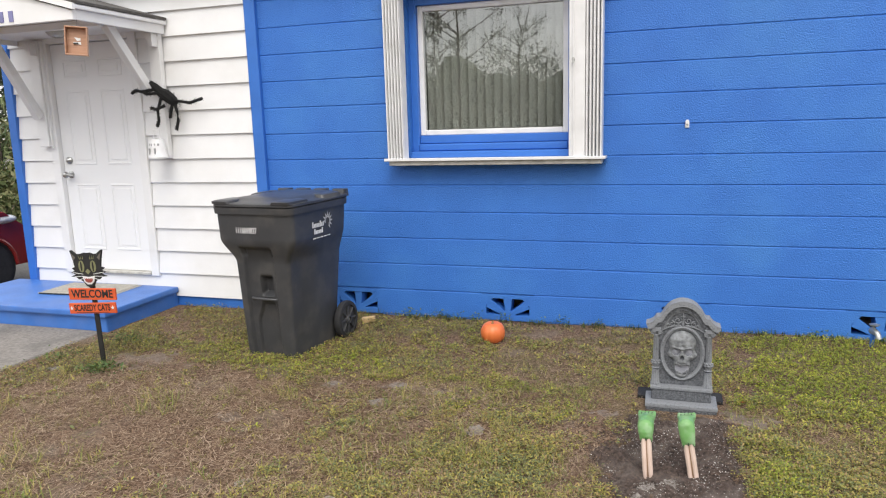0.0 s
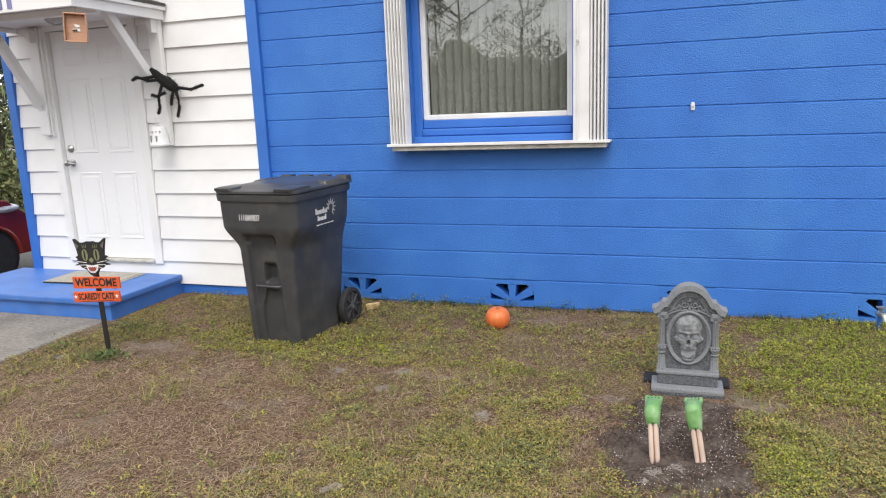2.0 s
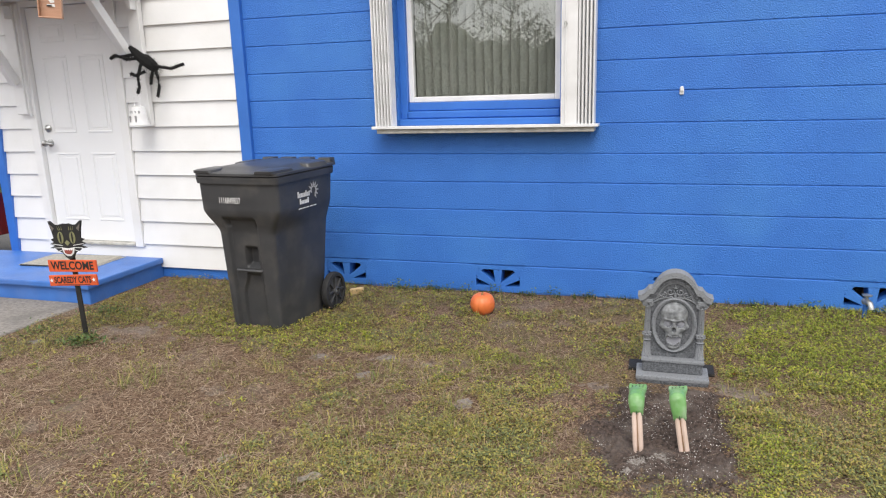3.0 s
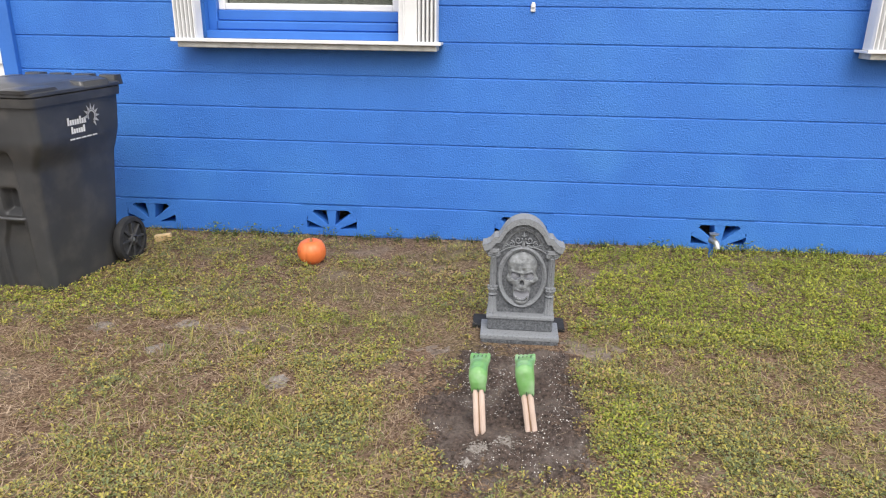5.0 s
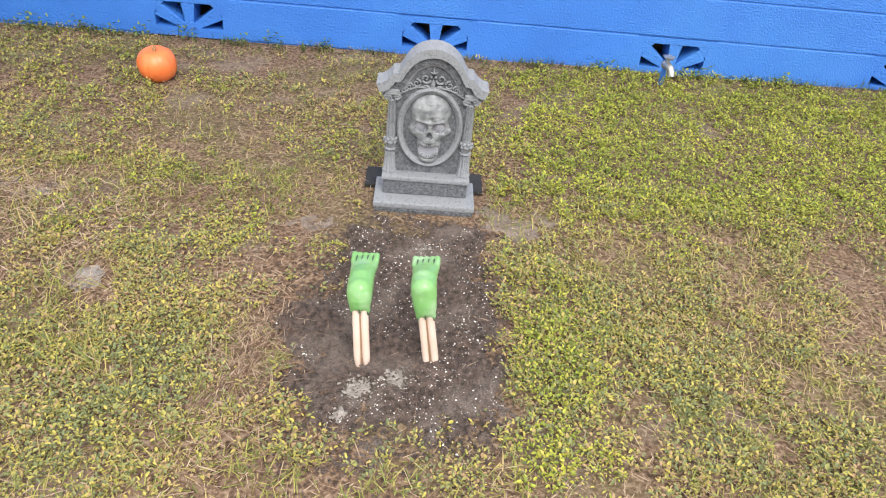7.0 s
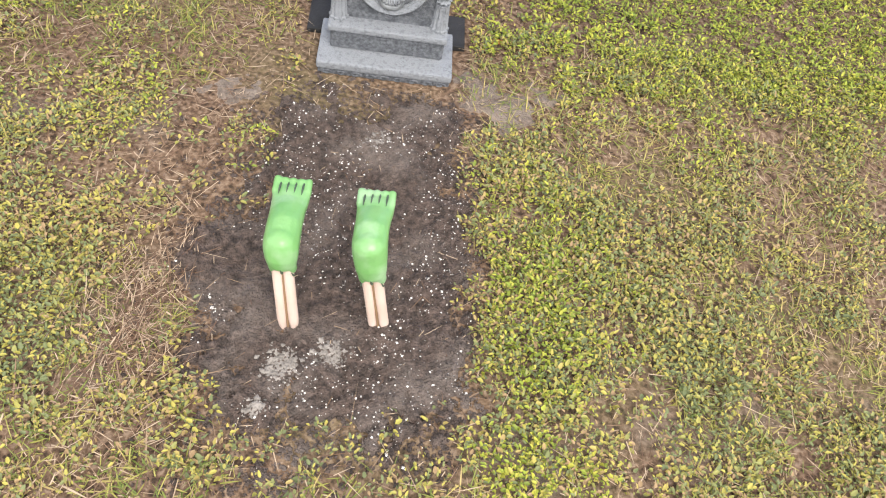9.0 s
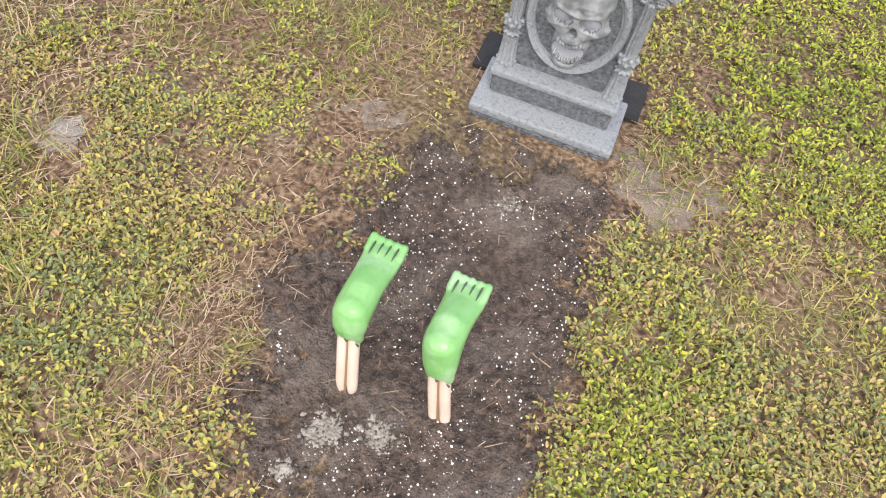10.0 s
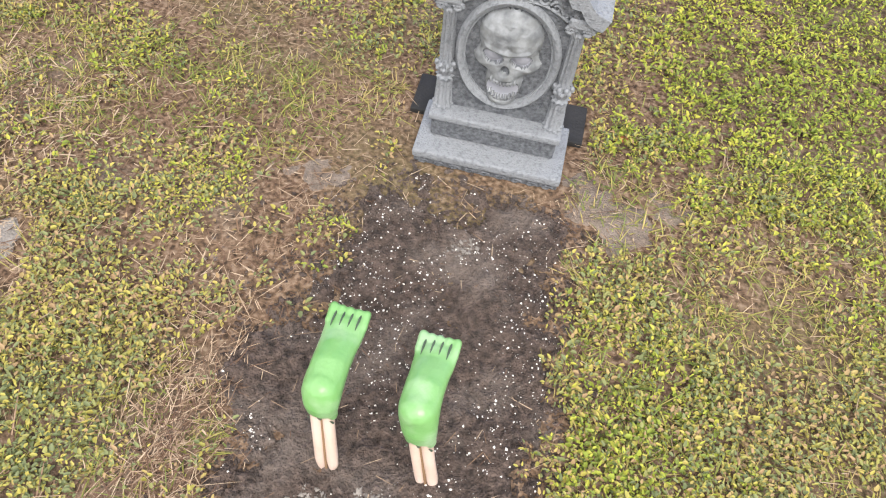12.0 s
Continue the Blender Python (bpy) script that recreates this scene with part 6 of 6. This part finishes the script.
def lushness(x, y):
    g = np.clip((y - 3.3) / 0.5, 0, 1) * np.clip((x - 0.7) / 0.35, 0, 1) + 0.55 * np.exp(-((x - 0.95) / 0.17) ** 2 - ((y - 2.85) / 0.34) ** 2)
    return g + 0.25 * (vnoise(x, y, 2.1, 33) > 0.66) + 0.6 * np.exp(-((x + 1.95) / 0.9) ** 2 - ((y - 3.8) / 0.35) ** 2)


# low weeds: small plants of several leaves each, finest where the camera comes near
for seed, (cnt, x0, x1, y0, y1, size, most) in enumerate(((58000, -1.2, 2.1, 2.15, 3.7, 0.0100, 7), (74000, -3.6, 4.6, 3.0, 4.9, 0.0114, 6), (16000, -3.6, -0.3, 1.3, 3.0, 0.015, 7))):
    x, y, r = sow(cnt, x0, x1, y0, y1, 1.0, 100 + seed)
    if seed:
        ok = ~((x > -1.2) & (x < 2.1) & (y > 2.15) & (y < 3.7)) & ((y >= 3.0) if seed == 1 else (y < 3.0))
        x, y = x[ok], y[ok]
    tall = (0.5 + 0.9 * vnoise(x, y, 8, 31)) * (0.7 + 0.6 * cover(x, y))
    rep = r.integers(3, most + 1, len(x))
    k = rep.sum()
    big = np.repeat(r.uniform(0.55, 1.45, len(x)), rep)
    yaw = r.uniform(0, 6.28, k)
    out = 0.012 * r.random(k) ** 0.7 * big
    px_, py_ = np.repeat(x, rep) - np.sin(yaw) * out, np.repeat(y, rep) + np.cos(yaw) * out
    L = size * big * (0.6 + 0.6 * r.random(k))
    z = gz(px_, py_) + 0.003 + 0.026 * r.random(k) * np.repeat(tall, rep)
    lush = np.repeat(lushness(x, y) > r.random(len(x)) * 0.9 + 0.05, rep)
    clear = ~blocked(px_, py_)
    for flag, m, nm in ((False, CLOVER, "ground_cover"), (True, LUSH, "green_ground_cover")):
        s = (lush == flag) & clear
        if s.sum():
            scatter(nm, px_[s], py_[s], yaw[s], r.uniform(-0.25, 0.9, s.sum()), L[s], L[s] * r.uniform(0.38, 0.8, s.sum()), m,
                    "low creeping weeds with small leaves over the lawn" if not flag else "bright green clover-like weeds over the lawn", "weeds", z=z[s])

# dry straw lying about
x, y, r = sow(300000, -3.6, 3.6, 1.3, 4.9, 0.55, 200, lambda a, c: np.clip(0.72 - 0.5 * cover(a, c) + 0.7 * (vnoise(a, c, 4, 41) - 0.5) + 0.4 * np.exp(-((a - 0.14) / 0.12) ** 2 - ((c - 2.72) / 0.2) ** 2), 0, 1) * (1 - np.clip(grave(a, c) * 1.4, 0, 0.985)))
k = len(x)
strands("dry_straw", x, y, gz(x, y) + 0.003 + 0.014 * r.random(k), r.uniform(0, 6.28, k), r.uniform(-0.1, 0.4, k), 0.008 + 0.042 * r.random(k) ** 2.0, r.uniform(0.0008, 0.0021, k), r.uniform(-0.9, 0.9, k), STRAW, "dry tan straw and dead grass on the lawn", "straw")
# longer matted dead grass on the brown side
x, y, r = sow(60000, -3.55, 0.25, 1.4, 3.55, 0.8, 210, lambda a, c: np.clip(0.9 - 0.9 * cover(a, c) + 1.0 * (vnoise(a, c, 3.5, 43) - 0.5), 0, 1) * np.clip((0.1 - a) / 0.8, 0.12, 1) * (1 - np.clip(grave(a, c) * 1.4, 0, 1)))
k = len(x)
strands("dead_grass", x, y, gz(x, y) + 0.004 + 0.012 * r.random(k), r.uniform(0, 6.28, k), r.uniform(0.0, 0.55, k), 0.018 + 0.05 * r.random(k) ** 1.8, r.uniform(0.0014, 0.0034, k), r.uniform(-0.7, 0.7, k), STRAW, "matted reddish-brown dead grass on the lawn", "dead grass")
# a mat of dry stalks along the edge of the soil bed
r = np.random.default_rng(230)
k = 1300
x, y = r.normal(0.15, 0.05, k), r.normal(2.70, 0.13, k)
strands("dry_stalks", x, y, np.maximum(gz(x, y), gz(x, y) - 0.03 + 0.045 * grave(x, y)) + 0.004 + 0.016 * r.random(k), r.normal(1.2, 0.9, k), r.uniform(-0.05, 0.45, k), 0.012 + 0.05 * r.random(k) ** 1.6, r.uniform(0.0008, 0.0018, k), r.uniform(-0.9, 0.9, k), STRAW, "tangled dry stalks beside the soil bed", "straw")
# grass blades in loose tufts
r = np.random.default_rng(300)
tx, ty = np.concatenate([r.uniform(-3.5, 3.8, 4200), r.uniform(-1.0, 1.9, 3200)]), np.concatenate([r.uniform(1.3, 4.88, 4200), r.uniform(2.15, 3.7, 3200)])
ok = (vnoise(tx, ty, 1.9, 51) > 0.33) & ~blocked(tx, ty) & (grave(tx, ty) < 0.02)
tx, ty = tx[ok], ty[ok]
rep = r.integers(4, 11, len(tx))
x, y = np.repeat(tx, rep) + r.normal(0, 0.014, rep.sum()), np.repeat(ty, rep) + r.normal(0, 0.014, rep.sum())
ok = ~blocked(x, y)
x, y = x[ok], y[ok]
k = len(x)
strands("grass_blades", x, y, gz(x, y), r.uniform(0, 6.28, k), r.uniform(0.15, 1.3, k), 0.012 + 0.04 * r.random(k) ** 1.8, r.uniform(0.0012, 0.0034, k), r.uniform(-0.1, 0.6, k), BLADE, "thin grass blades in loose tufts", "grass")
# wispy longer tufts on the brown side of the lawn
tx, ty = r.uniform(-3.2, -0.2, 280), r.uniform(1.5, 3.3, 280)
ok = (vnoise(tx, ty, 2.4, 52) > 0.42) & ~blocked(tx, ty)
tx, ty = tx[ok], ty[ok]
rep = r.integers(8, 26, len(tx))
x, y = np.repeat(tx, rep) + r.normal(0, 0.025, rep.sum()), np.repeat(ty, rep) + r.normal(0, 0.025, rep.sum())
k = len(x)
strands("grass_tufts", x, y, gz(x, y), r.uniform(0, 6.28, k), r.uniform(0.5, 1.4, k), r.uniform(0.03, 0.105, k), r.uniform(0.0016, 0.0034, k), r.uniform(-0.1, 0.6, k), BLADE, "wispy pale green grass tufts on the brown lawn", "grass")
# taller weeds along the foot of the wall
tx = r.uniform(-1.75, 4.6, 330)
ty = 4.885 - np.abs(r.normal(0, 0.05, 330))
rep = r.integers(3, 9, len(tx))
x, y = np.repeat(tx, rep) + r.normal(0, 0.012, rep.sum()), np.minimum(np.repeat(ty, rep) + r.normal(0, 0.01, rep.sum()), 4.89)
k = len(x)
strands("wall_grass", x, y, gz(x, y), r.uniform(3.3, 6.1, k), r.uniform(0.7, 1.5, k), r.uniform(0.02, 0.075, k), r.uniform(0.002, 0.004, k), r.uniform(-0.05, 0.35, k), WALL_WEED, "taller weeds along the foot of the wall", "weeds")
wx = np.repeat(np.array([-1.42, -1.36, -1.0, -0.86, -0.38, -0.2, 0.05, -0.62, 1.45, 1.95, 2.4, -1.15]), 26) + r.normal(0, 0.03, 312)
wy = np.minimum(4.86 + r.normal(0, 0.02, 312), 4.885)
scatter("wall_weeds", wx, wy, r.uniform(0, 6.28, 312), r.uniform(-0.2, 0.9, 312), r.uniform(0.012, 0.028, 312), r.uniform(0.008, 0.018, 312), WALL_WEED, "small leafy weeds at the foot of the wall", "weeds", z=gz(wx, wy) + 0.07 * r.random(312) ** 1.5)


# ---- soil crumbs, perlite, clods ----
def crumbs(name, x, y, z, size, material, label, category, flat=0.7):
    k = len(x)
    r = np.random.default_rng(17)
    o = np.array([(1, 0, 0), (0, 1, 0), (-1, 0, 0), (0, -1, 0), (0, 0, flat), (0, 0, -flat)])
    V = o[None] * size[:, None, None] * r.uniform(0.6, 1.3, (k, 6, 1))
    a = r.uniform(0, 6.28, k)
    V = np.stack([V[:, :, 0] * np.cos(a)[:, None] - V[:, :, 1] * np.sin(a)[:, None] + x[:, None], V[:, :, 0] * np.sin(a)[:, None] + V[:, :, 1] * np.cos(a)[:, None] + y[:, None], V[:, :, 2] + z[:, None]], -1)
    f = np.array([(0, 1, 4), (1, 2, 4), (2, 3, 4), (3, 0, 4), (1, 0, 5), (2, 1, 5), (3, 2, 5), (0, 3, 5)])
    F = (np.arange(k)[:, None, None] * 6 + f[None]).reshape(-1, 3)
    me = bpy.data.meshes.new(name)
    me.from_pydata(V.reshape(-1, 3).tolist(), [], F.tolist())
    me.materials.append(material)
    return tagged(new(name, me), label, category, kind="stuff")


def soil_top(x, y):
    g = grave(x, y)
    return gz(x, y) - 0.03 + 0.045 * g + g * (0.022 * (vnoise(x, y, 14, 5) - 0.5) + 0.016 * (vnoise(x, y, 45, 6) - 0.5) + 0.010 * (vnoise(x, y, 110, 8) - 0.5))


def in_soil(count, seed, lim=0.6):
    r = np.random.default_rng(seed)
    x, y = r.uniform(0.0, 0.95, count), r.uniform(2.38, 3.44, count)
    ok = (grave(x, y) > lim) & ~blocked(x, y)
    return x[ok], y[ok], r


x, y, r = in_soil(9500, 61)
ok = vnoise(x, y, 8, 71) + 0.35 * (r.random(len(x)) - 0.5) > 0.42
x, y = x[ok], y[ok]
crumbs("perlite", x, y, soil_top(x, y) + 0.001, 0.0008 + 0.0023 * r.random(len(x)) ** 2.9, PERLITE, "white perlite specks in the potting soil", "perlite")
x, y, r = in_soil(30000, 62, 0.12)
crumbs("soil_crumbs", x, y, np.maximum(soil_top(x, y), gz(x, y)) + 0.001, 0.0015 + 0.006 * r.random(len(x)) ** 4, SOIL, "dark crumbs and bark bits on the soil", "soil")
r = np.random.default_rng(64)
x, y = r.normal(0.48, 0.24, 5200), r.normal(2.9, 0.36, 5200)
ok = (grave(x, y) < 0.3) & ~blocked(x, y) & (np.hypot((x - 0.48) / 0.46, (y - 2.9) / 0.62) < 1)
x, y = x[ok], y[ok]
crumbs("soil_crumbs", x, y, gz(x, y) + 0.003, 0.0015 + 0.006 * r.random(len(x)) ** 3, SOIL, "dark soil crumbs strewn over the edge of the lawn", "soil")
x, y = r.uniform(-4.95, -3.66, 420), r.uniform(1.6, 4.0, 420)
crumbs("path_grit", x, y, np.full(420, -0.021), 0.002 + 0.008 * r.random(420) ** 3, SAND, "loose sandy grit on the concrete walk", "grit", 0.5)
for i, (cx, cy, s, c) in enumerate(((0.44, 2.655, 0.035, 420), (0.405, 2.565, 0.02, 160), (0.535, 2.68, 0.035, 240), (0.575, 3.24, 0.025, 120))):
    x, y = cx + r.normal(0, s * 0.5, c), cy + r.normal(0, s * 0.4, c)
    crumbs("sand_clod", x, y, np.maximum(soil_top(x, y), gz(x, y)) + 0.002, 0.0015 + 0.006 * r.random(c) ** 3, SAND, "grey sandy clod broken on the soil", "sand", 0.5)
x, y, r = in_soil(240, 63, 0.4)
k = len(x)
strands("soil_straw", x, y, soil_top(x, y) + 0.003, r.uniform(0, 6.28, k), r.uniform(-0.1, 0.25, k), r.uniform(0.008, 0.035, k), r.uniform(0.0009, 0.0016, k), r.uniform(-0.6, 0.6, k), STRAW, "stray straw bits on the soil", "straw")
# pale stones in the bare patches
for i, (bx, by, s) in enumerate(((-0.95, 3.50, 0.045), (-0.97, 3.245, 0.05), (-0.37, 3.02, 0.05), (-0.70, 3.45, 0.03), (-1.35, 3.46, 0.04), (-3.30, 3.32, 0.04), (-1.2, 2.3, 0.03), (-3.115, 4.03, 0.03))):
    bm = bm_new()
    q = bmesh.ops.create_icosphere(bm, subdivisions=3, radius=1)
    for v in q["verts"]:
        d = 1 + 0.45 * (noise.noise(v.co * 1.7 + Vector((i * 3, 0, 0)))) + 0.15 * noise.noise(v.co * 5)
        v.co = Vector((v.co.x * s * d * 1.2, v.co.y * s * d * 0.85, v.co.z * s * 0.18 * d))
    st = part("stone", bm, SAND, None, "", 60)
    st.matrix_basis = pose(bx, by, float(gz(bx, by)) + 0.002, 0, 0, 40 * i)
    tagged(st, "flat pale sandy stone half sunk in the lawn", "stone", "stones in the lawn")

# red leaf beside the headstone
lf = thing("fallen_leaf", (0.885, 3.655, float(gz(0.885, 3.655)) + 0.012), "small dry orange-brown fallen leaf", "leaf", turn=(8, 5, 30))
bm = prism(bm_new(), [(-0.02, 0), (-0.01, 0.008), (0.01, 0.009), (0.022, 0.001), (0.01, -0.008), (-0.01, -0.007)], 0, 0.001)
part("blade", bm, mat("dry_leaf", (0.42, 0.15, 0.05), bump=0), lf, m=pose(0, 0, 0, 90))

# pale crumpled leaf on the brown lawn
dry = thing("fallen_leaf", (-0.77, 2.232, float(gz(-0.77, 2.232)) + 0.012), "pale grey crumpled dry leaf lying on brown grass", "leaf", turn=(6, -8, 25))
bm = bm_new()
cols = []
for k in range(9):
    u = k / 8
    w = 0.024 * math.sin(math.pi * (0.06 + 0.9 * u)) ** 0.7
    cols.append([bm.verts.new((-0.05 + 0.10 * u, w * t, 0.010 * abs(t) + 0.006 * math.sin(9 * u + 2 * t))) for t in (-1, -0.5, 0, 0.5, 1)])
for a, c in zip(cols, cols[1:]):
    for k in range(4):
        bm.faces.new((a[k], a[k + 1], c[k + 1], c[k]))
bmesh.ops.solidify(bm, geom=list(bm.faces), thickness=0.0012)
part("blade", bm, mat("pale_dry_leaf", (0.42, 0.38, 0.32), (0.30, 0.26, 0.21), scale=60, rough=0.9, bump=0.4), dry, "", 60)
# leafy weeds at the foot of the sign and by the porch
r = np.random.default_rng(310)
k = 520
x, y = np.concatenate([r.normal(-2.93, 0.07, 260), r.normal(-3.22, 0.09, 140), r.normal(-3.38, 0.07, 120)]), np.concatenate([r.normal(3.33, 0.05, 260), r.normal(3.88, 0.05, 140), r.normal(3.45, 0.10, 120)])
scatter("sign_weeds", x, y, r.uniform(0, 6.28, k), r.uniform(-0.2, 0.9, k), r.uniform(0.014, 0.032, k), r.uniform(0.008, 0.017, k), WALL_WEED, "darker leafy weeds at the foot of the sign", "weeds", z=gz(x, y) + 0.055 * r.random(k))

# bare grey dirt where the lawn has worn away
for i, (bx, by, ra, rb) in enumerate(BARE):
    ux, uy = np.meshgrid(np.linspace(bx - 1.6 * ra, bx + 1.6 * ra, 60), np.linspace(by - 1.6 * rb, by + 1.6 * rb, 60), indexing="ij")
    d = np.hypot((ux - bx) / ra, (uy - by) / rb) + 1.3 * (vnoise(ux, uy, 12, 81) - 0.5) + 1.0 * (vnoise(ux, uy, 40, 82) - 0.5) + 0.3
    uz = gz(ux, uy) + 0.009 * np.clip(1.0 - d, -1.5, 0.6) + 0.004 * (vnoise(ux, uy, 90, 83) - 0.5)
    q = np.arange(3600).reshape(60, 60)
    me = bpy.data.meshes.new("dirt_patch")
    me.from_pydata(np.stack([ux, uy, uz], -1).reshape(-1, 3).tolist(), [], np.stack([q[:-1, :-1], q[1:, :-1], q[1:, 1:], q[:-1, 1:]], -1).reshape(-1, 4).tolist())
    me.materials.append(DIRT)
    me.shade_smooth()
    tagged(new("dirt_patch", me), "bare patch of grey sandy dirt in the lawn", "dirt", kind="structure")

lay_blocks()
